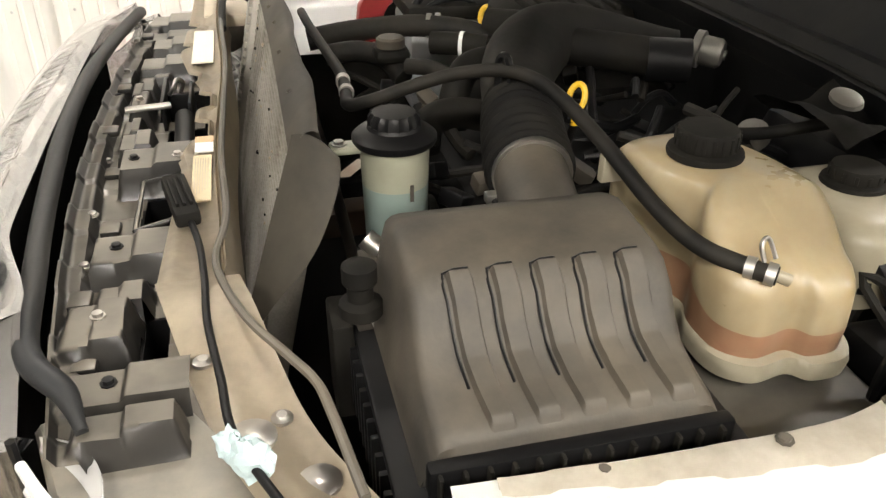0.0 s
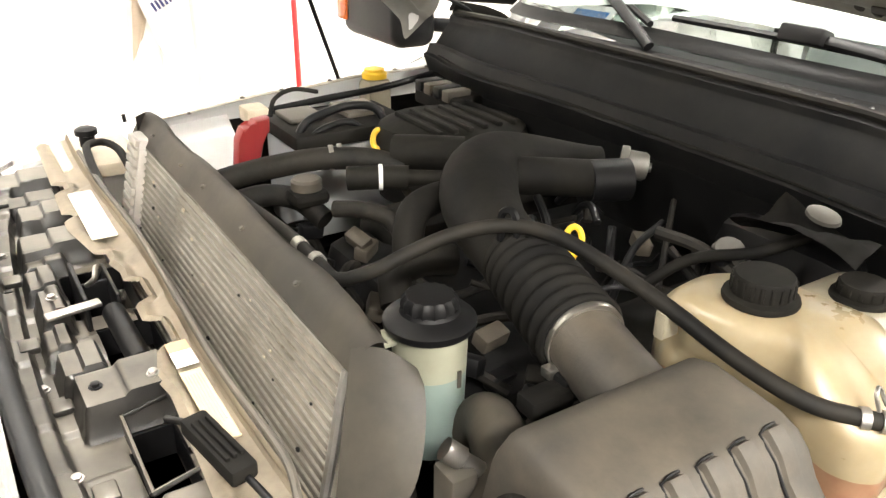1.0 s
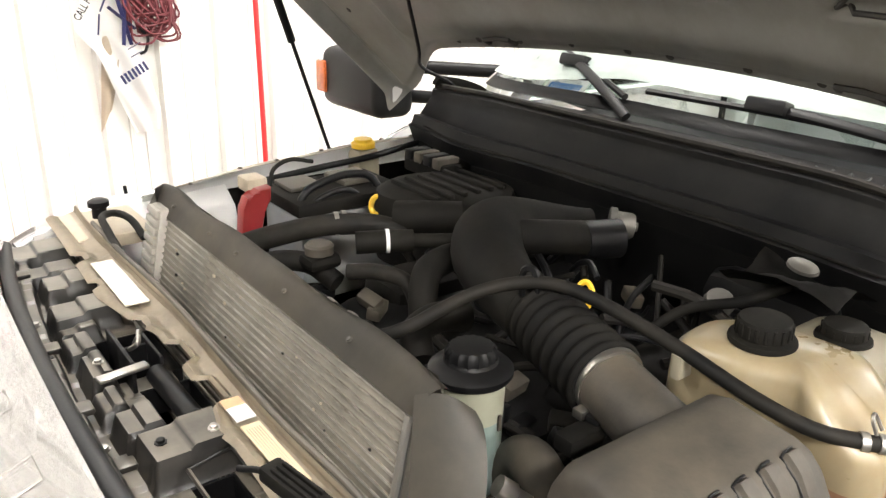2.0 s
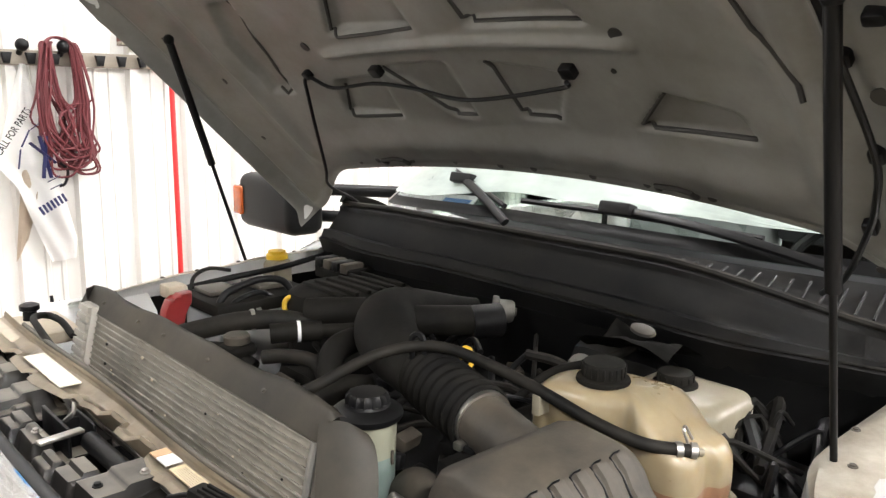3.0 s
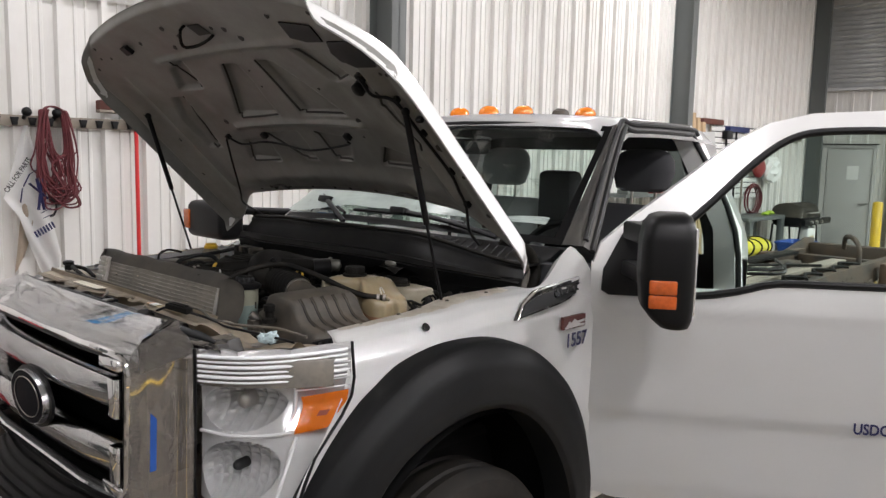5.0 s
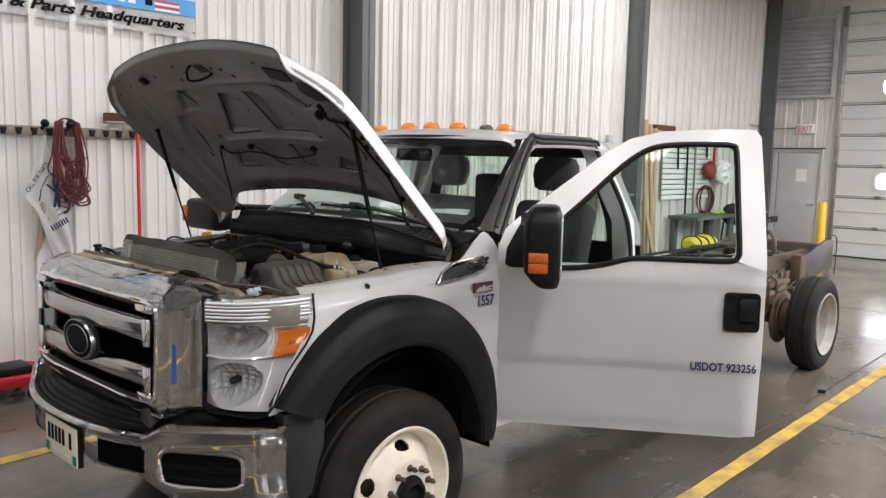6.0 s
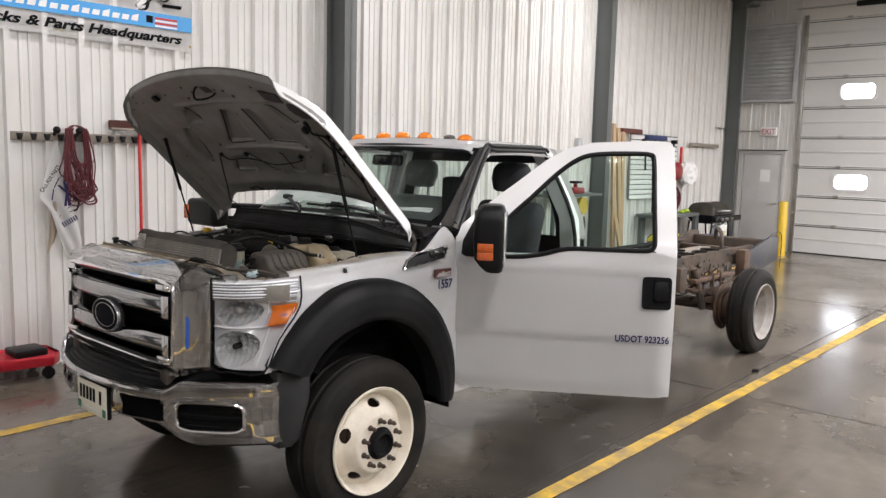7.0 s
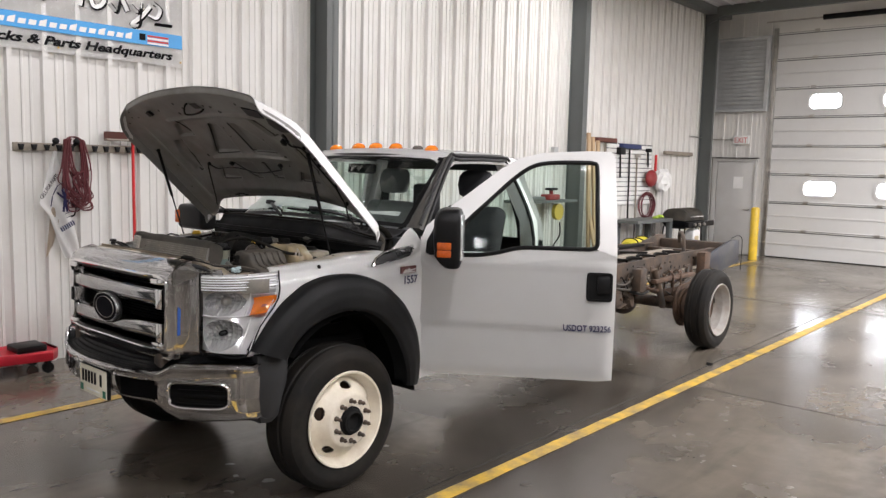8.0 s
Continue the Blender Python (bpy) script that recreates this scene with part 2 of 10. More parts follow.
M_WOOD = mat("pine_board", (0.47, 0.33, 0.19), 0.6, var=0.2, scale=3, grain=40, stretch=(6, 6, 0.6), bump=0.1)
M_OLDWOOD = mat("weathered_board", (0.27, 0.235, 0.19), 0.7, var=0.25, scale=3, stretch=(0.6, 6, 6), bump=0.2)
M_BROOM = mat("dark_red_bristle", (0.11, 0.035, 0.025), 0.8, var=0.3, grain=400, bump=0.4)
M_REDROPE = mat("red_cord", (0.12, 0.02, 0.025), 0.6, var=0.2)
M_REDPOLE = mat("red_handle", (0.62, 0.03, 0.03), 0.35, var=0.08)
M_CLOTH = mat("printed_white_cloth", (0.86, 0.855, 0.84), 0.8, var=0.05, scale=5, bump=0.1)
M_BANNER = mat("vinyl_banner", (0.86, 0.85, 0.83), 0.55, var=0.05, scale=9, dust=(0.66, 0.64, 0.61), dust_amt=0.2, dust_scale=12, spec=0.3)
M_CREEPER = mat("red_creeper_plastic", (0.48, 0.015, 0.03), 0.35, var=0.08)
M_BLUEBIN = mat("blue_plastic", (0.03, 0.09, 0.36), 0.4, var=0.1)
M_BRASS = mat("brass", (0.62, 0.45, 0.18), 0.35, metal=1, var=0.1)


# dark floor patches by the truck: oil stains with its shadow painted in
STAINS_AND_SHADE = [(0.1, -1.0, 1.5, 1.2, 0.8), (1.6, -1.5, 1.7, 1.0, 0.75), (3.4, -0.9, 2.0, 1.1, 0.7), (5.5, 0.2, 2.2, 1.2, 0.5), (-0.6, 1.0, 1.3, 1.2, 0.5)]


def concrete():
    m = mat("sealed_concrete", (0.185, 0.160, 0.128), 0.22, var=0.30, scale=0.9, grain=7, bump=0.0,
            dust=(0.075, 0.063, 0.049), dust_amt=0.55, dust_scale=0.9, rvar=0.5, spec=0.75)
    nt = m.node_tree
    N, L = nt.nodes, nt.links
    b = N["Principled BSDF"]
    src = b.inputs["Base Color"].links[0].from_socket
    tc = N.new("ShaderNodeTexCoord")
    for scale, lo, hi, amount, col, stretch in ((0.9, 0.48, 0.70, 0.75, (0.045, 0.038, 0.030, 1), (1, 1, 1)), (0.45, 0.50, 0.66, 0.6, (0.075, 0.062, 0.048, 1), (1, 1.6, 1)),
                                                (2.2, 0.55, 0.72, 0.55, (0.040, 0.034, 0.027, 1), (0.35, 1.8, 1)), (1.3, 0.56, 0.80, 0.30, (0.26, 0.235, 0.20, 1), (0.3, 2.2, 1))):
        mpx = N.new("ShaderNodeMapping")
        mpx.inputs["Scale"].default_value = stretch
        mpx.inputs["Location"].default_value = (scale * 1.7, 3.1, 0)
        mpx.inputs["Rotation"].default_value = (0, 0, 0.25)
        L.new(tc.outputs["Object"], mpx.inputs["Vector"])
        sp = N.new("ShaderNodeTexNoise")
        sp.inputs["Scale"].default_value = scale
        sp.inputs["Detail"].default_value = 4
        sp.inputs["Roughness"].default_value = 0.55
        sp.inputs["Distortion"].default_value = 0.3
        L.new(mpx.outputs[0], sp.inputs["Vector"])
        r = N.new("ShaderNodeMapRange")
        r.inputs["From Min"].default_value = lo
        r.inputs["From Max"].default_value = hi
        r.inputs["To Max"].default_value = amount
        L.new(sp.outputs[0], r.inputs["Value"])
        mx = N.new("ShaderNodeMix")
        mx.data_type = "RGBA"
        L.new(r.outputs[0], mx.inputs["Factor"])
        L.new(src, mx.inputs["A"])
        mx.inputs["B"].default_value = col
        src = mx.outputs["Result"]
    # broad patches by the truck: oily floor and its shadow, darkened together
    for cx, cy, rx, ry, amount in STAINS_AND_SHADE:
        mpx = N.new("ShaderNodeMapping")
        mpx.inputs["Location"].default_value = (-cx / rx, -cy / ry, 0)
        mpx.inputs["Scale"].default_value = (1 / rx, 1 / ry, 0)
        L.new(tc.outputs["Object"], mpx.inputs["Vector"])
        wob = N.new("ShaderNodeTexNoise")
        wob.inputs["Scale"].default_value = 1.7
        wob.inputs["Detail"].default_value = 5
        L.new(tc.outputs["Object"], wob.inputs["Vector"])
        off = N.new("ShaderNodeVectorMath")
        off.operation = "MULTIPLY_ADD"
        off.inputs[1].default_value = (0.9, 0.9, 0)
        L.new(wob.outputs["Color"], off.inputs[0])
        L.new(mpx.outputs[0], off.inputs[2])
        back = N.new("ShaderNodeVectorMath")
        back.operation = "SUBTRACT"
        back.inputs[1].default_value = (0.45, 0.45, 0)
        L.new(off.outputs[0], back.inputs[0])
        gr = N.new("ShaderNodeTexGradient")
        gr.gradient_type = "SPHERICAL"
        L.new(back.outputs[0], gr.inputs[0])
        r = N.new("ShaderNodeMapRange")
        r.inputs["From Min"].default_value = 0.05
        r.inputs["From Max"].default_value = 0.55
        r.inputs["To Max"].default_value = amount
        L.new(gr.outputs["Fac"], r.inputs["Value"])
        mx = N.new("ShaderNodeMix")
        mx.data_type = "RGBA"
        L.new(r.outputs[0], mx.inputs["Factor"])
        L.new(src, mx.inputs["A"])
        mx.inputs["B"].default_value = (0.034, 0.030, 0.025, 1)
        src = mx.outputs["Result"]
    L.new(src, b.inputs["Base Color"])
    return m


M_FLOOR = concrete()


# ---- mesh helpers ----
def smoothstep(a, b, x):
    t = min(1.0, max(0.0, (x - a) / (b - a)))
    return t * t * (3 - 2 * t)


def lerp(a, b, t):
    return a + (b - a) * t


def finish(name, bm, material, sharp=38, recalc=True):
    if recalc:
        bmesh.ops.recalc_face_normals(bm, faces=bm.faces)
    for f in bm.faces:
        f.smooth = True
    me = bpy.data.meshes.new(name)
    bm.to_mesh(me)
    bm.free()
    me.set_sharp_from_angle(angle=radians(sharp))
    me.materials.append(material)
    return me


def part(name, bm, material, parent, label="", sharp=38):
    ob = new(name, finish(name, bm, material, sharp))
    ob.parent = parent
    if label:
        tagged(ob, label)
    return ob


def thing(name, label, category, group="", kind="", at=None):
    ob = new(name)
    ob.empty_display_size = 0.1
    tagged(ob, label, category, group, kind)
    if at is not None:
        ob.matrix_world = at
    return ob


def solid(name, bm, material, label, category, group="", kind="", sharp=38):
    ob = new(name, finish(name, bm, material, sharp))
    return tagged(ob, label, category, group, kind)


def xf(bm, verts, m):
    if m is not None:
        bmesh.ops.transform(bm, matrix=m, verts=verts)


def box(bm, lo, hi, bev=0.0, m=None, seg=2):
    r = bmesh.ops.create_cube(bm, size=1.0)
    vs = r["verts"]
    c = [(a + b) / 2 for a, b in zip(lo, hi)]
    s = [max(1e-4, abs(b - a)) for a, b in zip(lo, hi)]
    bmesh.ops.transform(bm, matrix=Matrix.Translation(c) @ Matrix.Diagonal((*s, 1)), verts=vs)
    if bev:
        es = list({e for v in vs for e in v.link_edges})
        o = bmesh.ops.bevel(bm, geom=es, offset=min(bev, 0.45 * min(s)), segments=seg, affect="EDGES", profile=0.5)
        vs = list({v for f in o["faces"] for v in f.verts} | {v for v in vs if v.is_valid})
    xf(bm, vs, m)
    return vs


def lathe(bm, prof, m=None, n=28, cap=True):
    rings, vs = [], []
    for r, z in prof:
        ring = [bm.verts.new((r * math.cos(2 * math.pi * i / n), r * math.sin(2 * math.pi * i / n), z)) for i in range(n)]
        rings.append(ring)
        vs += ring
    for a, b in zip(rings, rings[1:]):
        for i in range(n):
            bm.faces.new((a[i], a[(i + 1) % n], b[(i + 1) % n], b[i]))
    if cap:
        bm.faces.new(rings[0][::-1])
        bm.faces.new(rings[-1])
    xf(bm, vs, m)
    return vs


def along(a, b):
    """A frame whose z runs from a to b."""
    d = Vector(b) - Vector(a)
    return Matrix.Translation(a) @ d.to_track_quat("Z", "Y").to_matrix().to_4x4()


def cyl(bm, a, b, r, r2=None, n=20, bev=0.0):
    h = (Vector(b) - Vector(a)).length
    r2 = r if r2 is None else r2
    prof = [(r, 0), (r2, h)]
    if bev:
        prof = [(r - bev, 0), (r, bev), (r2, h - bev), (r2 - bev, h)]
    return lathe(bm, prof, along(a, b), n)


def curve_points(pts, sub=6):
    P = [Vector(p) for p in pts]
    if len(P) < 3 or sub < 2:
        return P
    P = [2 * P[0] - P[1]] + P + [2 * P[-1] - P[-2]]
    out = []
    for i in range(1, len(P) - 2):
        p0, p1, p2, p3 = P[i - 1:i + 3]
        for k in range(sub):
            t = k / sub
            out.append(0.5 * (2 * p1 + (p2 - p0) * t + (2 * p0 - 5 * p1 + 4 * p2 - p3) * t * t + (3 * p1 - p0 - 3 * p2 + p3) * t ** 3))
    out.append(P[-2])
    return out


def tube(bm, pts, r, n=10, sub=6, flat=1.0, closed=False):
    """A round bar along a smooth line; r may be a function of 0..1."""
    P = curve_points(pts, sub)
    k = len(P)
    up = None
    rings = []
    for i, p in enumerate(P):
        d = (P[min(i + 1, k - 1)] - P[max(i - 1, 0)]).normalized()
        if up is None:
            up = d.orthogonal().normalized()
        up = (up - d * up.dot(d)).normalized()
        side = d.cross(up)
        rr = r(i / (k - 1)) if callable(r) else r
        rings.append([bm.verts.new(p + rr * (math.cos(a) * up * flat + math.sin(a) * side))
                      for a in (2 * math.pi * j / n for j in range(n))])
    for a, b in zip(rings, rings[1:]):
        for j in range(n):
            bm.faces.new((a[j], a[(j + 1) % n], b[(j + 1) % n], b[j]))
    bm.faces.new(rings[0][::-1])
    bm.faces.new(rings[-1])


def sheet(bm, f, nu, nv, thick=0.0, skip=None):
    """A surface f(u, v) on 0..1, with thickness and with cells left out."""
    V = {}

    def vert(i, j):
        if (i, j) not in V:
            V[i, j] = bm.verts.new(f(i / nu, j / nv))
        return V[i, j]
    faces = []
    for i in range(nu):
        for j in range(nv):
            if skip and skip((i + 0.5) / nu, (j + 0.5) / nv):
                continue
            faces.append(bm.faces.new((vert(i, j), vert(i + 1, j), vert(i + 1, j + 1), vert(i, j + 1))))
    if thick:
        bmesh.ops.solidify(bm, geom=faces, thickness=thick)


def prism(bm, outline, w0, w1, f, bev=0.0):
    """A flat outline pushed from depth w0 to w1; f maps (u, v, w) to a place."""
    a = [bm.verts.new(f(u, v, w0)) for u, v in outline]
    b = [bm.verts.new(f(u, v, w1)) for u, v in outline]
    fs = [bm.faces.new(a[::-1]), bm.faces.new(b)]
    n = len(a)
    for i in range(n):
        fs.append(bm.faces.new((a[i], a[(i + 1) % n], b[(i + 1) % n], b[i])))
    if bev:
        es = list({e for q in fs[:2] for e in q.edges})
        bmesh.ops.bevel(bm, geom=es, offset=bev, segments=2, affect="EDGES", profile=0.5)


def band(bm, outer, inner, w0, w1, f, closed=True):
    """A flat ring between two outlines of equal count, with depth."""
    n = len(outer)
    A = [[bm.verts.new(f(u, v, w)) for u, v in o] for w in (w0, w1) for o in (outer, inner)]
    o0, i0, o1, i1 = A
    last = n if closed else n - 1
    for k in range(last):
        q = (k + 1) % n
        bm.faces.new((o0[k], o0[q], i0[q], i0[k]))
        bm.faces.new((o1[k], i1[k], i1[q], o1[q]))
        bm.faces.new((o0[k], o1[k], o1[q], o0[q]))
        bm.faces.new((i0[k], i0[q], i1[q], i1[k]))
    if not closed:
        for k in (0, n - 1):
            bm.faces.new((o0[k], i0[k], i1[k], o1[k]))


def round_rect(u0, u1, v0, v1, r, n=5):
    pts = []
    for cu, cv, a0 in ((u1 - r, v1 - r, 0), (u0 + r, v1 - r, 90), (u0 + r, v0 + r, 180), (u1 - r, v0 + r, 270)):
        for i in range(n + 1):
            a = radians(a0 + 90 * i / n)
            pts.append((cu + r * math.cos(a), cv + r * math.sin(a)))
    return pts


def letters(name, text, size, m, material, parent=None, label="", depth=0.0008, align="LEFT", shear=0.0, squeeze=1.0, bold=0.0):
    c = bpy.data.curves.new(name, "FONT")
    c.body, c.size, c.extrude, c.align_x, c.shear = text, size, depth, align, shear
    c.resolution_u = 3
    c.offset = size * bold
    ob0 = bpy.data.objects.new(name, c)
    scene.collection.objects.link(ob0)
    me = bpy.data.meshes.new_from_object(ob0.evaluated_get(bpy.context.evaluated_depsgraph_get()))
    bpy.data.objects.remove(ob0)
    me.materials.clear()
    me.materials.append(material)
    ob = new(name, me)
    me.transform(m @ Matrix.Diagonal((squeeze, 1, 1, 1)))
    ob.parent = parent
    if label:
        tagged(ob, label)
    return ob


def loft(bm, rings, caps=True):
    R = [[bm.verts.new(p) for p in r] for r in rings]
    n = len(R[0])
    for a, b in zip(R, R[1:]):
        for i in range(n):
            bm.faces.new((a[i], a[(i + 1) % n], b[(i + 1) % n], b[i]))
    if caps:
        bm.faces.new(R[0][::-1])
        bm.faces.new(R[-1])


# ---- the hall ----
WALL_Y, END_X, BACK_X, FAR_Y, ROOF_Z = 3.06, 15.6, -7.0, -11.0, 5.3


def ribbed(x0, x1, z0, z1, place, pitch, depth, name, label, wide=0.07, phase=0.1):
    """A trapezoid-ribbed metal liner wall; place(u, d, z) maps run, depth and height."""
    bm = bmesh.new()
    u = x0 + (phase - x0) % pitch
    prof = [(x0, 0)]
    while u + wide < x1:
        prof += [(u, 0), (u + 0.010, depth), (u + wide - 0.010, depth), (u + wide, 0)]
        for third in (0.34, 0.66):
            mid = u + wide + (pitch - wide) * third
            if mid + 0.02 < x1:
                prof += [(mid - 0.014, 0), (mid - 0.008, depth * 0.22), (mid + 0.008, depth * 0.22), (mid + 0.014, 0)]
        u += pitch
    prof.append((x1, 0))
    rows = [[bm.verts.new(place(a, d, z)) for a, d in prof] for z in (z0, z1)]
    back = [[bm.verts.new(place(a, -0.12, z)) for a in (x0, x1)] for z in (z0, z1)]
    for k in range(len(prof) - 1):
        bm.faces.new((rows[0][k], rows[0][k + 1], rows[1][k + 1], rows[1][k]))
    bm.faces.new((back[0][0], back[1][0], back[1][1], back[0][1]))
    bm.faces.new([back[0][0], back[0][1]] + rows[0][::-1])
    bm.faces.new([back[1][1], back[1][0]] + rows[1])
    bm.faces.new((back[0][0], rows[0][0], rows[1][0], back[1][0]))
    bm.faces.new((back[0][1], back[1][1], rows[1][-1], rows[0][-1]))
    return solid(name, bm, M_WALL, label, "wall", kind="structure", sharp=20)


def long_place(u, d, z):
    return Vector((u, WALL_Y - d, z))


ribbed(BACK_X, END_X, 0.0, ROOF_Z, long_place, 0.288, 0.044, "wall_north", "white ribbed metal liner wall of the workshop", 0.062, 0.770)
# closing walls behind the camera: unseen, coloured dark to limit bounce and reflections
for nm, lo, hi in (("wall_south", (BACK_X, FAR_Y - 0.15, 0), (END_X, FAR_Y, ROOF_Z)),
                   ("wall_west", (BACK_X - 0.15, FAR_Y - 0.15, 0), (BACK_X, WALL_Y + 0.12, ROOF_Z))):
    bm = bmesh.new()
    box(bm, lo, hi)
    solid(nm, bm, M_BACKWALL, "unseen metal workshop wall, darkened to cut bounce light", "wall", kind="structure")

bm = bmesh.new()
box(bm, (BACK_X - 0.15, FAR_Y - 0.15, -0.15), (END_X + 3.0, WALL_Y + 0.12, 0.0))
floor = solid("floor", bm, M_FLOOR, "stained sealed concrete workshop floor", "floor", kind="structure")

bm = bmesh.new()
prof = []
y = FAR_Y
while y < WALL_Y - 0.3:
    prof += [(y, 0), (y + 0.22, 0), (y + 0.245, 0.035), (y + 0.275, 0.035)]
    y += 0.3
prof.append((WALL_Y, 0))
ra = [[bm.verts.new((x, a, ROOF_Z - d)) for a, d in prof] for x in (BACK_X, END_X)]
rb = [[bm.verts.new((x, a, ROOF_Z + 0.1)) for a in (prof[0][0], prof[-1][0])] for x in (BACK_X, END_X)]
for k in range(len(prof) - 1):
    bm.faces.new((ra[0][k], ra[0][k + 1], ra[1][k + 1], ra[1][k]))
bm.faces.new((rb[0][0], rb[1][0], rb[1][1], rb[0][1]))
solid("ceiling", bm, M_CEIL, "white ribbed metal workshop ceiling", "ceiling", kind="structure", sharp=20)

# painted bay lines and floor joints
def floor_line(y, x0, x1, skew=0.0):
    bm = bmesh.new()
    n = 160
    rng = random.Random(int(y * 100))
    mid = [y + skew * (lerp(x0, x1, i / n) - 1.9) for i in range(n + 1)]
    lo = [bm.verts.new((lerp(x0, x1, i / n), mid[i] - 0.05 + rng.uniform(-0.004, 0.004), 0.004)) for i in range(n + 1)]
    hi = [bm.verts.new((lerp(x0, x1, i / n), mid[i] + 0.05 + rng.uniform(-0.004, 0.004), 0.004)) for i in range(n + 1)]
    for i in range(n):
        bm.faces.new((lo[i], lo[i + 1], hi[i + 1], hi[i]))
    return solid("floor_marking", bm, M_LINE, "worn yellow painted bay line on concrete", "floor marking", group="bay lines", kind="structure")


floor_line(-1.40, -6.5, 14.6, -0.006)
floor_line(1.58, -6.5, 14.6)
floor_line(-4.5, -6.5, 14.6)
for k, (lo, hi) in enumerate([((4.47, FAR_Y, 0.001), (4.48, WALL_Y, 0.0025)), ((-0.6, FAR_Y, 0.001), (-0.59, WALL_Y, 0.0025)),
                              ((9.5, FAR_Y, 0.001), (9.51, WALL_Y, 0.0025)), ((BACK_X, -1.27, 0.001), (END_X, -1.26, 0.0025))]):
    bm = bmesh.new()
    box(bm, lo, hi)
    solid("floor_joint", bm, M_SEALER, "dark sawn joint in the concrete floor", "floor joint", group="floor joints", kind="structure")


def steel_column(x, y, name="steel_column", w=0.20, d=0.30):
    bm = bmesh.new()
    box(bm, (x - w / 2, y - 0.012, 0), (x + w / 2, y, ROOF_Z), 0.002)
    box(bm, (x - w / 2, y - d, 0), (x + w / 2, y - d + 0.012, ROOF_Z), 0.002)
    box(bm, (x - 0.005, y - d, 0), (x + 0.005, y, ROOF_Z))
    box(bm, (x - w / 2 - 0.02, y - d - 0.02, 0), (x + w / 2 + 0.02, y, 0.02), 0.003)
    return solid(name, bm, M_POST, "grey-green painted steel building column on the wall", "column", group="wall columns", kind="structure")


steel_column(4.08, WALL_Y - 0.03, w=0.17)
steel_column(9.51, WALL_Y - 0.03, w=0.14)
steel_column(14.82, WALL_Y - 0.03, w=0.08, d=0.27)
steel_column(-2.4, WALL_Y - 0.03)

# end wall with the sectional door opening
OD_Y1, OD_Y0, OD_TOP = 1.765, -3.0, 4.74


def end_place(u, d, z):
    return Vector((END_X - d, u, z))


ribbed(OD_Y1, WALL_Y, 0.0, ROOF_Z, end_place, 0.30, 0.018, "wall_east", "white ribbed metal end wall beside the sectional door", 0.05)
ribbed(FAR_Y, OD_Y0, 0.0, ROOF_Z, end_place, 0.30, 0.018, "wall_east_far", "white ribbed metal end wall", 0.05)
bm = bmesh.new()
box(bm, (END_X, OD_Y0, OD_TOP), (END_X + 0.12, OD_Y1, ROOF_Z))
solid("wall_east_head", bm, M_WALL, "white wall strip above the sectional door", "wall", kind="structure")


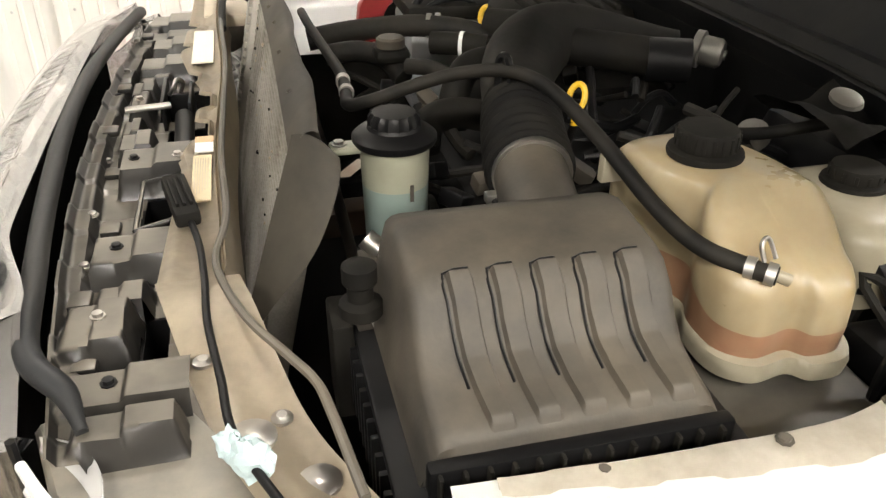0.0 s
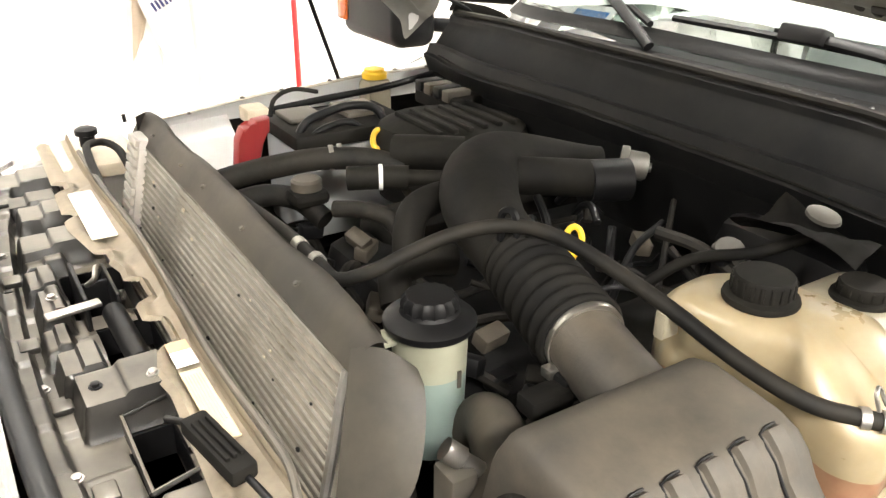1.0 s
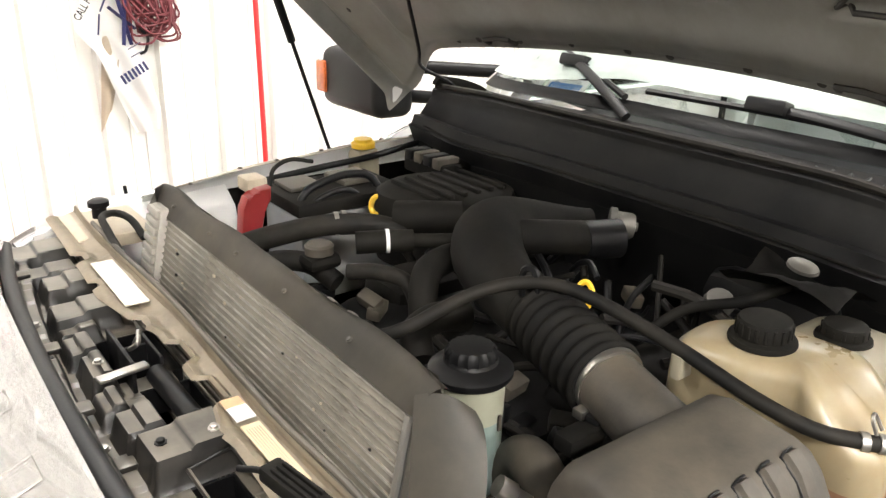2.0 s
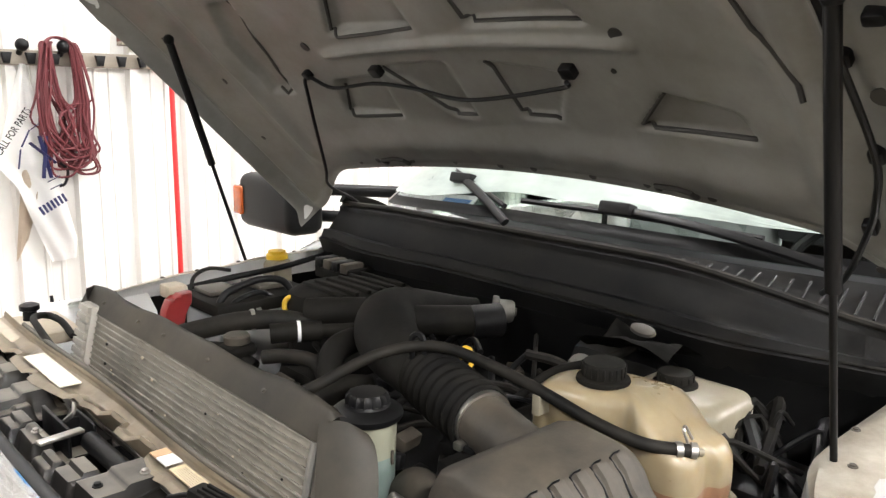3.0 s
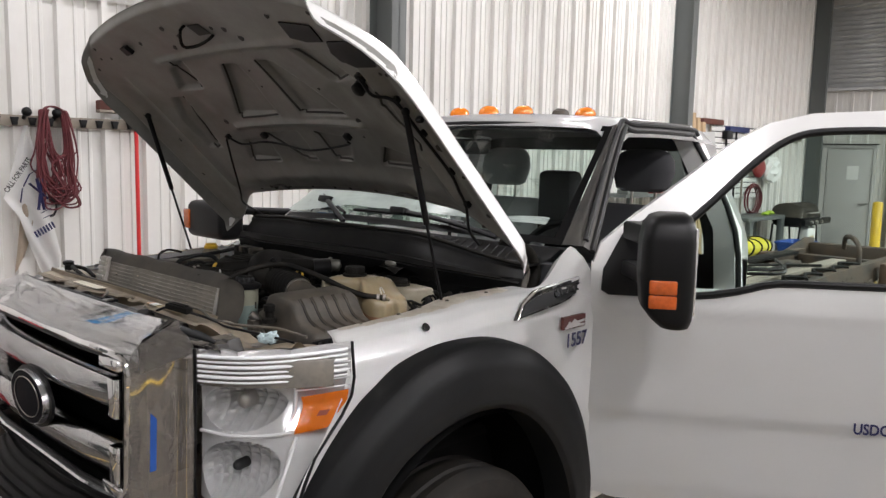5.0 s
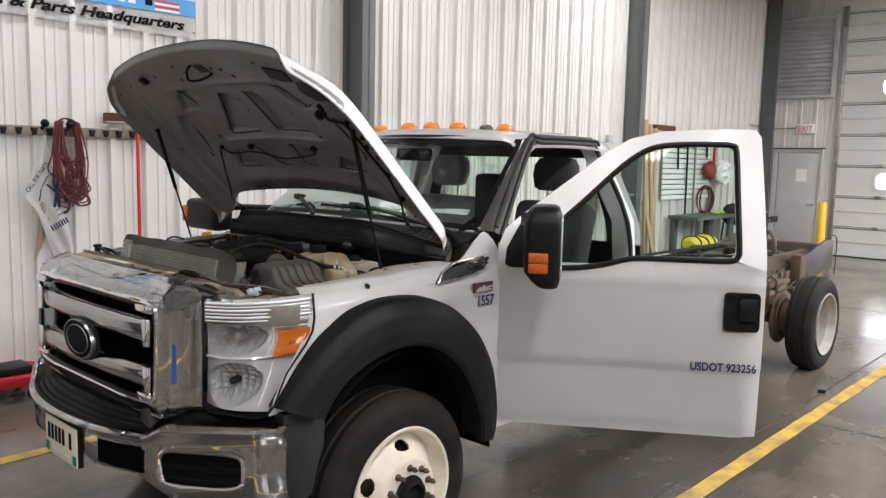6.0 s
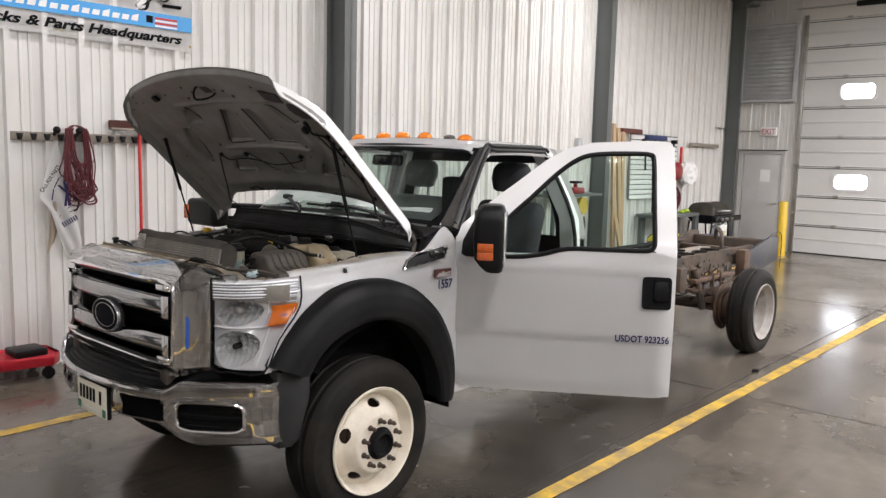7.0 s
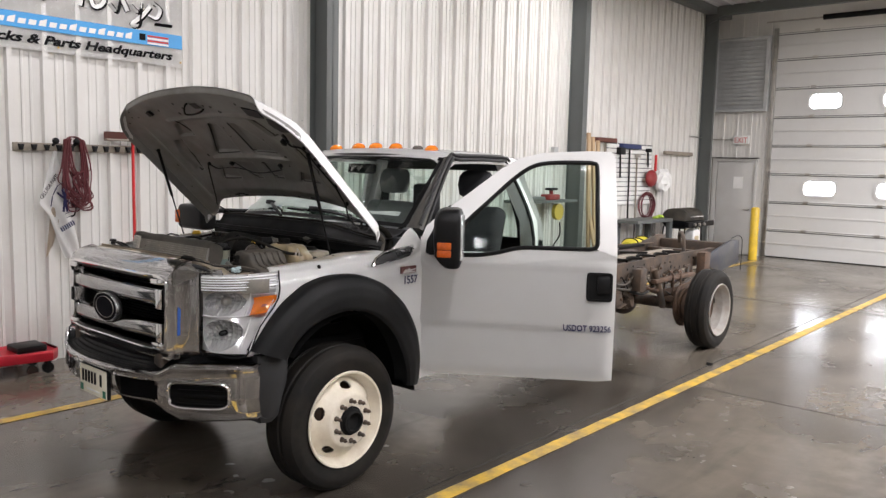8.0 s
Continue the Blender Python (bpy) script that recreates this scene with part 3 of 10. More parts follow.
def sectional_door():
    door = thing("sectional_door", "white insulated sectional overhead door with small windows", "garage door", kind="structure")
    H = 0.6
    wins = {2: 0, 5: 0}
    cols = [1.08 - 1.38 * k for k in range(4)]
    k = 0
    z = 0.0
    while z < OD_TOP - 0.02:
        z1 = min(z + H, OD_TOP)
        bm = bmesh.new()
        x0 = END_X + 0.02
        holes = [(c - 0.65, c) for c in cols if c - 0.65 > OD_Y0] if k in wins else []
        zc = (z + z1) / 2
        ys = sorted({OD_Y0, OD_Y1, *[v for h in holes for v in h]})
        for a, b in zip(ys, ys[1:]):
            if (a, b) in holes:
                box(bm, (x0, a, z + 0.008), (x0 + 0.05, b, zc - 0.165))
                box(bm, (x0, a, zc + 0.165), (x0 + 0.05, b, z1 - 0.008))
            else:
                box(bm, (x0, a, z + 0.008), (x0 + 0.05, b, z1 - 0.008))
        sec = part("door_section", bm, M_ODOOR, door)
        bm = bmesh.new()
        box(bm, (x0 - 0.012, OD_Y0, z1 - 0.03), (x0 + 0.002, OD_Y1, z1 + 0.022), 0.004)
        if not holes:
            box(bm, (x0 - 0.008, OD_Y0, zc - 0.02), (x0 + 0.002, OD_Y1, zc + 0.02), 0.004)
        part("seam_rib", bm, M_ODOOR, sec)
        bm = bmesh.new()
        box(bm, (x0 - 0.006, OD_Y0, z1 - 0.046), (x0 + 0.004, OD_Y1, z1 - 0.031), 0)
        box(bm, (x0 - 0.0135, OD_Y0, z1 - 0.006), (x0 - 0.010, OD_Y1, z1 + 0.004), 0)
        part("seam_groove", bm, M_POST, sec, "dark seam between door sections")
        for a, b in holes:
            bm = bmesh.new()
            o = round_rect(a - 0.03, b + 0.03, zc - 0.195, zc + 0.195, 0.12)
            i = round_rect(a + 0.015, b - 0.015, zc - 0.15, zc + 0.15, 0.10)
            band(bm, o, i, 0.0, 0.09, lambda u, v, w: Vector((x0 - 0.015 + w, u, v)))
            part("window_frame", bm, M_ODOOR, sec, "pale moulded window frame")
            bm = bmesh.new()
            box(bm, (x0 + 0.02, a - 0.005, zc - 0.17), (x0 + 0.026, b + 0.005, zc + 0.17))
            g = part("pane", bm, M_CLEAR, sec)
            g.visible_shadow = False
        for y in (1.0, -0.4, -1.8):
            bm = bmesh.new()
            box(bm, (x0 - 0.03, y - 0.05, z1 - 0.03), (x0 - 0.008, y + 0.05, z1 + 0.03), 0.004)
            part("hinge", bm, M_STEEL, sec)
        z = z1
        k += 1
    bm = bmesh.new()
    box(bm, (END_X - 0.06, OD_Y1 - 0.01, 0), (END_X, OD_Y1 + 0.07, OD_TOP + 0.1), 0.004)
    for j in range(9):
        box(bm, (END_X - 0.09, OD_Y1 - 0.02, 0.25 + 0.52 * j), (END_X - 0.05, OD_Y1 + 0.05, 0.33 + 0.52 * j), 0.004)
    part("track", bm, M_STEEL, door, "galvanised door track with rollers")
    bm = bmesh.new()
    cyl(bm, (END_X - 0.16, OD_Y1 + 0.2, OD_TOP + 0.22), (END_X - 0.16, OD_Y0, OD_TOP + 0.22), 0.018)
    part("spring_shaft", bm, M_STEEL, door)
    bm = bmesh.new()
    cyl(bm, (END_X - 0.16, 0.85, OD_TOP + 0.22), (END_X - 0.16, -0.9, OD_TOP + 0.22), 0.055)
    part("torsion_spring", bm, M_BLACK, door, "dark coiled torsion spring")
    return door


sectional_door()
bm = bmesh.new()
box(bm, (END_X + 0.005, OD_Y0, 0.0), (END_X + 0.07, OD_Y1, 0.02), 0.004)
solid("door_seal", bm, M_BLACK, "black rubber seal under the sectional door", "door seal", kind="structure")

# yard outside the door
bm = bmesh.new()
box(bm, (END_X + 3.0, -60, -0.15), (END_X + 200, 60, -0.02))
solid("ground", bm, mat("pale_yard_concrete", (0.55, 0.53, 0.50), 0.8, var=0.1, scale=1), "pale concrete yard outside", "ground", kind="structure")

bm = bmesh.new()
box(bm, (END_X + 70, -60, -1), (END_X + 71, 60, 22))
solid("backdrop", bm, glow_mat("hazy_daylight", (0.96, 0.98, 1.0), 8.0), "hazy bright daylight in the distance", "sky", kind="structure")

# man door, louvre, exit sign, bollard
bm = bmesh.new()
F = lambda u, v, w: Vector((END_X - 0.02 - w, u, v))
md = thing("door_1", "grey painted steel personnel door in the end wall", "door", kind="structure")
box(bm, (END_X - 0.05, 2.085, 0.01), (END_X - 0.03, 2.885, 2.03), 0.004)
part("door_leaf", bm, M_DOORGREY, md)
bm = bmesh.new()
band(bm, [(2.03, 0.0), (2.03, 2.105), (2.99, 2.105), (2.99, 0.0)], [(2.075, 0.0), (2.075, 2.04), (2.90, 2.04), (2.90, 0.0)], 0.0, 0.05, F, closed=False)
part("door_frame", bm, M_DOORGREY, md)
bm = bmesh.new()
box(bm, (END_X - 0.12, 1.99, 2.108), (END_X - 0.02, 3.0, 2.125), 0.004)
part("drip_cap", bm, M_BLACK, md)
bm = bmesh.new()
box(bm, (END_X - 0.053, 2.31, 1.45), (END_X - 0.0505, 2.52, 1.71))
part("notice", bm, M_LABELW, md, "white paper notice taped to the door")
bm = bmesh.new()
cyl(bm, (END_X - 0.05, 2.15, 1.0), (END_X - 0.11, 2.15, 1.0), 0.02)
cyl(bm, (END_X - 0.10, 2.15, 1.0), (END_X - 0.10, 2.26, 1.0), 0.011)
part("handle", bm, M_STEEL, md, "steel lever handle")

lv = thing("wall_louvre", "galvanised intake louvre high in the end wall", "louvre", kind="structure")
LY0, LY1, LZ0, LZ1 = 1.88, 3.03, 3.12, 4.70
bm = bmesh.new()
band(bm, [(LY0, LZ0), (LY0, LZ1), (LY1, LZ1), (LY1, LZ0)], [(LY0 + .06, LZ0 + .05), (LY0 + .06, LZ1 - .05), (LY1 - .04, LZ1 - .05), (LY1 - .04, LZ0 + .05)], 0.0, 0.14, F)
part("louvre_frame", bm, M_LOUVRE, lv)
bm = bmesh.new()
box(bm, (END_X - 0.028, LY0 + .03, LZ0 + .03), (END_X - 0.022, LY1 - .03, LZ1 - .03))
part("backing", bm, M_DARK, lv)
for j in range(17):
    zz = LZ0 + 0.08 + j * (LZ1 - LZ0 - 0.16) / 16
    bm = bmesh.new()
    box(bm, (-0.05, LY0 + 0.06, -0.005), (0.05, LY1 - 0.04, 0.005), 0.002, pose(END_X - 0.10, 0, zz, 0, 62, 0))
    part("slat", bm, M_LOUVRE, lv)

ex = thing("exit_sign", "white wall exit sign with red lettering", "exit sign")
bm = bmesh.new()
box(bm, (END_X - 0.09, 2.235, 2.42), (END_X - 0.02, 2.56, 2.60), 0.008)
part("sign_body", bm, M_LABELW, ex)
letters("lettering", "EXIT", 0.165, Matrix.Translation((END_X - 0.092, 2.398, 2.45)) @ Matrix(((0, 0, -1, 0), (-1, 0, 0, 0), (0, 1, 0, 0), (0, 0, 0, 1))), M_REDINK, ex, "red exit lettering", align="CENTER", squeeze=0.85)
bm = bmesh.new()
tube(bm, [(END_X - 0.03, 2.56, 2.52), (END_X - 0.03, 2.99, 2.52), (END_X - 0.06, 3.0, 2.52), (14.2, WALL_Y - 0.06, 2.54)], 0.012, sub=1)
solid("conduit", bm, M_STEEL, "thin grey conduit running to the exit sign", "conduit", kind="structure")

bl = thing("bollard", "yellow painted steel bollard beside the sectional door", "bollard")
bm = bmesh.new()
lathe(bm, [(0.085, 0), (0.085, 1.06), (0.07, 1.085), (0.03, 1.095)], pose(14.75, 1.72, 0))
part("post", bm, M_BOLLARD, bl)

# ---- ceiling lamps ----
for x, y in LAMPS:
    lamp = thing("ceiling_light", "unseen linear high-bay light fixture with white reflector", "ceiling light", group="ceiling lights")
    bm = bmesh.new()
    box(bm, (x - 0.62, y - 0.17, LAMP_Z), (x + 0.62, y + 0.17, LAMP_Z + 0.06), 0.008)
    part("housing", bm, M_CEIL, lamp)
    for dx in (-0.5, 0.5):
        bm = bmesh.new()
        cyl(bm, (x + dx, y, LAMP_Z + 0.06), (x + dx, y, ROOF_Z), 0.006, n=6)
        part("suspension_rod", bm, M_STEEL, lamp)
    strip_lamp(x, y)

# ---- the truck ----
truck = thing("pickup_truck", "white heavy-duty regular-cab chassis truck with raised hood and open driver door", "truck")


def put(name, bm, material, label="", parent=None, sharp=38):
    return part(name, bm, material, parent or truck, label, sharp)


# front wheel and tyres
def wheel(x, y, z, side, dished, name="wheel"):
    """side -1: outer face towards -y. dished: the disc lies deep inside the rim."""
    m = pose(x, y, z, 90 if side < 0 else -90, 0, 0)
    R, hw = 0.405, 0.112
    bm = bmesh.new()
    prof = [(0.262, -hw + 0.012), (0.30, -hw), (0.345, -hw - 0.004), (0.378, -hw + 0.008), (0.392, -hw + 0.022), (0.402, -hw + 0.045)]
    lug = [-0.062, -0.056, -0.028, -0.022, 0.022, 0.028, 0.056, 0.062]
    for k, a in enumerate(lug):
        prof.append((0.405 if (k // 1) % 4 in (0, 3) else 0.396, a))
    prof += [(0.402, hw - 0.045), (0.392, hw - 0.022), (0.378, hw - 0.008), (0.345, hw + 0.004), (0.33, hw + 0.0045), (0.30, hw), (0.262, hw - 0.012), (0.25, 0.0), (0.262, -hw + 0.012)]
    lathe(bm, prof, m, 72, cap=False)
    tyre = put("tyre", bm, M_TYRE, "worn black truck tyre", sharp=25)
    bm = bmesh.new()
    d = -0.055 if dished else 0.05
    rim = [(0.243, -hw - 0.002), (0.266, -hw - 0.006), (0.270, -hw), (0.252, -hw + 0.03), (0.236, -0.02), (0.236, 0.03), (0.252, hw - 0.03), (0.270, hw), (0.266, hw + 0.008), (0.255, hw + 0.004), (0.243, hw - 0.025), (0.226, hw - 0.06)]
    lathe(bm, rim, m, 64, cap=False)
    n = 230
    if dished:
        disc = [(0.226, hw - 0.06), (0.222, 0.0), (0.20, -0.07), (0.14, -0.085), (0.13, -0.075), (0.07, -0.075)]
    else:
        disc = [(0.226, hw - 0.06), (0.218, hw - 0.052), (0.19, hw - 0.022), (0.165, hw + 0.012), (0.15, hw + 0.030), (0.142, hw + 0.034), (0.07, hw + 0.034), (0.066, hw + 0.02)]
    fine = [(lerp(a[0], b[0], k / 11), lerp(a[1], b[1], k / 11)) for a, b in zip(disc, disc[1:]) for k in range(11)] + [disc[-1]]
    rings = [[bm.verts.new((r * math.cos(2 * math.pi * i / n), r * math.sin(2 * math.pi * i / n), h)) for i in range(n)] for r, h in fine]
    new_v = [v for q in rings for v in q]
    hole_h = -0.04 if dished else hw - 0.021
    for (r, h), a, b in zip(fine, rings, rings[1:]):
        for i in range(n):
            th = 2 * math.pi * (i + 0.5) / n
            d = (th + 0.35) % (2 * math.pi / 5) - math.pi / 5
            if math.hypot(d * 0.19 / 0.036, (h - hole_h) / 0.021) < 1:
                continue
            bm.faces.new((a[i], a[(i + 1) % n], b[(i + 1) % n], b[i]))
    xf(bm, new_v, m)
    rimo = put("rim", bm, M_RIM2 if dished else M_RIM, "dull grey dished steel rim" if dished else "cream painted steel rim with hand holes", tyre, sharp=30)
    top = -0.075 if dished else hw + 0.034
    bm = bmesh.new()
    lathe(bm, [(0.080, top - 0.01), (0.080, top + 0.006), (0.070, top + 0.010), (0.066, top + 0.030), (0.052, top + 0.034), (0.048, top + 0.010), (0.01, top + 0.004)], m, 24)
    put("hub", bm, M_DARK, "dark open wheel hub", tyre)
    for k in range(10):
        a = 2 * math.pi * (k + 0.5) / 10
        bm = bmesh.new()
        lathe(bm, [(0.015, top - 0.004), (0.015, top + 0.006), (0.009, top + 0.010), (0.010, top + 0.026), (0.012, top + 0.030), (0.003, top + 0.046)], m @ Matrix.Translation((0.112 * math.cos(a), 0.112 * math.sin(a), 0)), 8)
        put("lug_nut", bm, M_FRAME, "", tyre)
    bm = bmesh.new()
    lathe(bm, [(0.20, -0.10), (0.20, -0.04), (0.06, -0.04)], m, 32)
    put("brake_drum", bm, M_RUST, "rusty brake drum", tyre)
    return tyre


FW_X, FW_Y = 1.0, 0.835
wheel(FW_X, -FW_Y, 0.405, -1, False)
wheel(FW_X, FW_Y, 0.405, 1, False)
wheel(6.02, -0.93, 0.405, -1, True)
wheel(6.02, 0.93, 0.405, 1, True)


def bolt(p, r=0.007, h=0.006, up=(0, 0, 1), material=None, parent=None):
    bm = bmesh.new()
    m = Matrix.Translation(p) @ Vector(up).to_track_quat("Z", "Y").to_matrix().to_4x4()
    lathe(bm, [(r * 1.5, 0), (r * 1.5, h * 0.3), (r, h * 0.32), (r, h), (r * 0.6, h * 1.1)], m, 8)
    return put("bolt", bm, material or M_STEEL, "", parent)


# fenders
def fender_top(x):
    return 1.288 + 0.012 * smoothstep(0.95, 1.15, x) + 0.128 * smoothstep(1.42, 1.64, x) ** 1.3 - 0.022 * smoothstep(0.95, 0.58, x)


def arch_z(x):
    d = (x - 1.0) / 0.60
    return 0.41 + 0.70 * math.sqrt(max(0.0, 1 - d * d)) if abs(d) < 1 else 0.42


FSEC = [(0.725, -0.06), (0.73, -0.012), (0.745, 0.0), (0.79, -0.003), (0.828, -0.012), (0.862, -0.035), (0.892, -0.075), (0.912, -0.14), (0.922, -0.24), (0.925, -0.40), (0.915, -0.85)]


def fender(side):
    def f(u, v):
        k = v * (len(FSEC) - 1)
        i = min(int(k), len(FSEC) - 2)
        t = k - i
        y, dz = lerp(FSEC[i][0], FSEC[i + 1][0], t), lerp(FSEC[i][1], FSEC[i + 1][1], t)
        zt = 1.26 + dz
        xfr = 0.60 - 0.20 * smoothstep(1.22, 0.82, zt)
        x = lerp(xfr, 1.635, u)
        z = fender_top(x) + dz
        z = max(z, arch_z(x), 0.845 - 3.0 * max(0.0, x - 0.46)) if v > 0.75 else z
        if v < 0.42:
            y = y + (0.085 - (0.095 if side < 0 else 0.0) * smoothstep(0.85, 1.06, x)) * (1 - v / 0.42)
        y = y - 0.045 * smoothstep(0.95, 0.50, x) * (1 if v > 0.3 else v / 0.3)
        y = y + 0.07 * smoothstep(1.38, 1.47, x) * max(0.0, 1 - v / 0.42)
        z = z - 0.10 * smoothstep(1.40, 1.47, x) * max(0.0, 1 - v / 0.30)
        return Vector((x, side * y, z))
    bm = bmesh.new()
    sheet(bm, f, 64, 40, 0.004)
    fend = put("fender", bm, M_WHITE, "white front fender")
    bm = bmesh.new()
    sheet(bm, lambda u, v: f(lerp(0.03, 0.70, u), lerp(0.11, 0.30 + 0.045 * math.sin(math.pi * u) + 0.014 * smoothstep(-0.2, 0.2, math.sin(u * 62)), v)) + Vector((0, 0, 0.0035)), 90, 6, 0.002)
    put("fender_flange", bm, M_LEDGE, "dusty cream bolting flange of the fender", fend)
    for u, v in ((0.22, 0.24), (0.31, 0.22), (0.43, 0.27), (0.53, 0.19), (0.60, 0.28), (0.68, 0.22), (0.10, 0.16)):
        bolt(f(u, v) + Vector((0, 0, 0.004)), 0.0045, 0.0035, (0, 0, 1), M_SHIELD, fend)
    return fend


fender(-1)
fender(1)


# black wheel-arch flares
FLARE_OUT = [(0.405, 0.858), (0.468, 0.950), (0.565, 1.060), (0.675, 1.142), (0.80, 1.203), (0.99, 1.220), (1.196, 1.187), (1.385, 1.08), (1.525, 0.922), (1.592, 0.745), (1.598, 0.575), (1.555, 0.49)]
FLARE_IN = [(0.575, 0.80), (0.61, 0.87), (0.66, 0.925), (0.725, 0.972), (0.88, 1.015), (1.0, 1.02), (1.12, 0.995), (1.235, 0.932), (1.345, 0.818), (1.41, 0.69), (1.44, 0.60), (1.44, 0.50)]


def flare(side):
    def at(pts, u):
        k = [i / (len(pts) - 1) for i in range(len(pts))]
        return np.interp(u, k, [p[0] for p in pts]), np.interp(u, k, [p[1] for p in pts])

    def smooth(pts, u):
        a = [at(pts, min(1, max(0, u + d))) for d in (-0.05, -0.025, 0, 0.025, 0.05)]
        return sum(p[0] for p in a) / 5, sum(p[1] for p in a) / 5

    def f(u, v):
        outer, inner = smooth(FLARE_OUT, u), smooth(FLARE_IN, u)
        sec = [(0.0, 0.88), (0.02, 0.935), (0.06, 0.955), (0.30, 0.990), (0.62, 1.002), (0.90, 0.998), (0.985, 0.985), (1.0, 0.955), (1.0, 0.88)]
        k = v * (len(sec) - 1)
        i = min(int(k), len(sec) - 2)
        q = lerp(sec[i][0], sec[i + 1][0], k - i)
        y = lerp(sec[i][1], sec[i + 1][1], k - i)
        y -= 0.045 * (1 - smoothstep(0, 0.30, u)) * (1 - 0.6 * q)
        return Vector((lerp(outer[0], inner[0], q), side * y, lerp(outer[1], inner[1], q)))
    bm = bmesh.new()
    sheet(bm, f, 72, 32, 0.004)
    return put("wheel_arch_flare", bm, M_FLARE, "black textured plastic wheel-arch flare")


flare(-1)
flare(1)


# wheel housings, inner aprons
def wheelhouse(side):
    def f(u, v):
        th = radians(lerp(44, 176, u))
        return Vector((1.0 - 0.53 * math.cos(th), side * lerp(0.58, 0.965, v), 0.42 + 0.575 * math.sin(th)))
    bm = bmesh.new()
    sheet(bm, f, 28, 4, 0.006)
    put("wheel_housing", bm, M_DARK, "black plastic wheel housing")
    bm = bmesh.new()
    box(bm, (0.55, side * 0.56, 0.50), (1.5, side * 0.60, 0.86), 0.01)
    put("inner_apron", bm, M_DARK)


wheelhouse(-1)
wheelhouse(1)


# bumper
def bumper_x(y):
    a = abs(y)
    return 0.40 * (a / 0.92) ** 2.2


BSEC = [(0.13, 0.796), (0.040, 0.803), (0.020, 0.801), (0.006, 0.793), (0.0, 0.780), (0.003, 0.768), (0.010, 0.757), (0.014, 0.735), (0.012, 0.69), (0.010, 0.62), (0.018, 0.55), (0.032, 0.518), (0.06, 0.502), (0.12, 0.495)]


def bumper_dip(y):
    return -0.052 * (1 - smoothstep(0.50, 0.605, abs(y))) + 0.008 * smoothstep(0.6, 0.9, abs(y))


def bumper_skip(u, v):
    y = lerp(-0.92, 0.92, u)
    a = abs(y)
    z = bumper_f(u, v).z
    if v < 0.45:
        return False
    du, dz = max(0, abs(a - 0.70) - 0.095), max(0, abs(z - 0.648) - 0.036)
    if math.hypot(du, dz) < 0.031:
        return True
    du, dz = max(0, abs(a - 0.365) - 0.125), max(0, abs(z - 0.655) - 0.022)
    return math.hypot(du, dz) < 0.028


def bumper_f(u, v):
    y = lerp(-0.92, 0.92, u)
    k = v * (len(BSEC) - 1)
    i = min(int(k), len(BSEC) - 2)
    dx, z = lerp(BSEC[i][0], BSEC[i + 1][0], k - i), lerp(BSEC[i][1], BSEC[i + 1][1], k - i)
    a = abs(y)
    top, low = 0.803 + bumper_dip(y), 0.580 - 0.088 * smoothstep(0.44, 0.62, a) + 0.02 * smoothstep(0.62, 0.9, a)
    z = low + (z - 0.495) / 0.308 * (top - low)
    dx += 0.026 * (1 - smoothstep(0.16, 0.26, a)) * smoothstep(0.35, 0.5, v)
    return Vector((bumper_x(y) + dx + 0.03 * smoothstep(0.86, 0.92, a), y, z))


bm = bmesh.new()
sheet(bm, bumper_f, 190, 104, 0.012, bumper_skip)
bumper = put("bumper", bm, M_CHROME, "chromed steel front bumper")
bm = bmesh.new()
sheet(bm, lambda u, v: (lambda y: Vector((bumper_x(y) + lerp(0.022, 0.25 - 0.10 * abs(y), v), y, 0.803 + bumper_dip(y) + 0.055 * smoothstep(0.10, 0.75, v) * (1 - smoothstep(0.50, 0.60, abs(y))) + 0.026 * smoothstep(0.25, 0.6, v) * smoothstep(0.52, 0.62, abs(y)) + 0.0025 * (1 - math.cos(v * 56)) * (1 if abs(y) < 0.42 else 0))))(lerp(-0.905, 0.905, u)), 90, 40, 0.01)
put("step_pad", bm, M_BLACK, "ribbed black plastic bumper top pad", bumper)
for s in (-1, 1):
    bm = bmesh.new()
    sheet(bm, lambda u, v: Vector((bumper_x(lerp(0.56, 0.845, u)) + 0.026 + 0.006 * smoothstep(-0.2, 0.2, math.sin(v * 24)) * smoothstep(0.05, 0.12, min(u, 1 - u)), s * lerp(0.56, 0.845, u), lerp(0.555, 0.73, v))), 20, 48, 0.008)
    put("fog_light_blank", bm, M_BLACK, "black ribbed plastic fog light blank", bumper)
    bm = bmesh.new()
    ring = [(0.70 + 0.129 * (abs(math.cos(a)) ** 0.45) * (1 if math.cos(a) > 0 else -1), 0.646 + 0.066 * (abs(math.sin(a)) ** 0.45) * (1 if math.sin(a) > 0 else -1)) for a in (2 * math.pi * k / 48 for k in range(49))]
    tube(bm, [Vector((bumper_x(a) + 0.010, s * a, b)) for a, b in ring], 0.010, n=8, sub=1)
    put("fog_opening_rim", bm, M_CHROME, "rolled chrome rim round the opening", bumper)
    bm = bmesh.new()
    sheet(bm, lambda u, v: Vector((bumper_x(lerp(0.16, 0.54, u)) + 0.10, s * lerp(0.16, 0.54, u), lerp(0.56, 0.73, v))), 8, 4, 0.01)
    put("air_intake", bm, M_DARK, "dark sheet behind the lower air intake", bumper)
    # black end piece between bumper and wheel
    bm = bmesh.new()
    prism(bm, [(0.435, 0.850), (0.63, 0.845), (0.615, 0.70), (0.565, 0.52), (0.52, 0.492), (0.455, 0.500), (0.442, 0.56), (0.44, 0.70)], 0.80, 0.915, lambda u, v, w: Vector((u, s * w, v)), 0.012)
    put("bumper_end", bm, M_FLARE, "black plastic bumper end")
bm = bmesh.new()
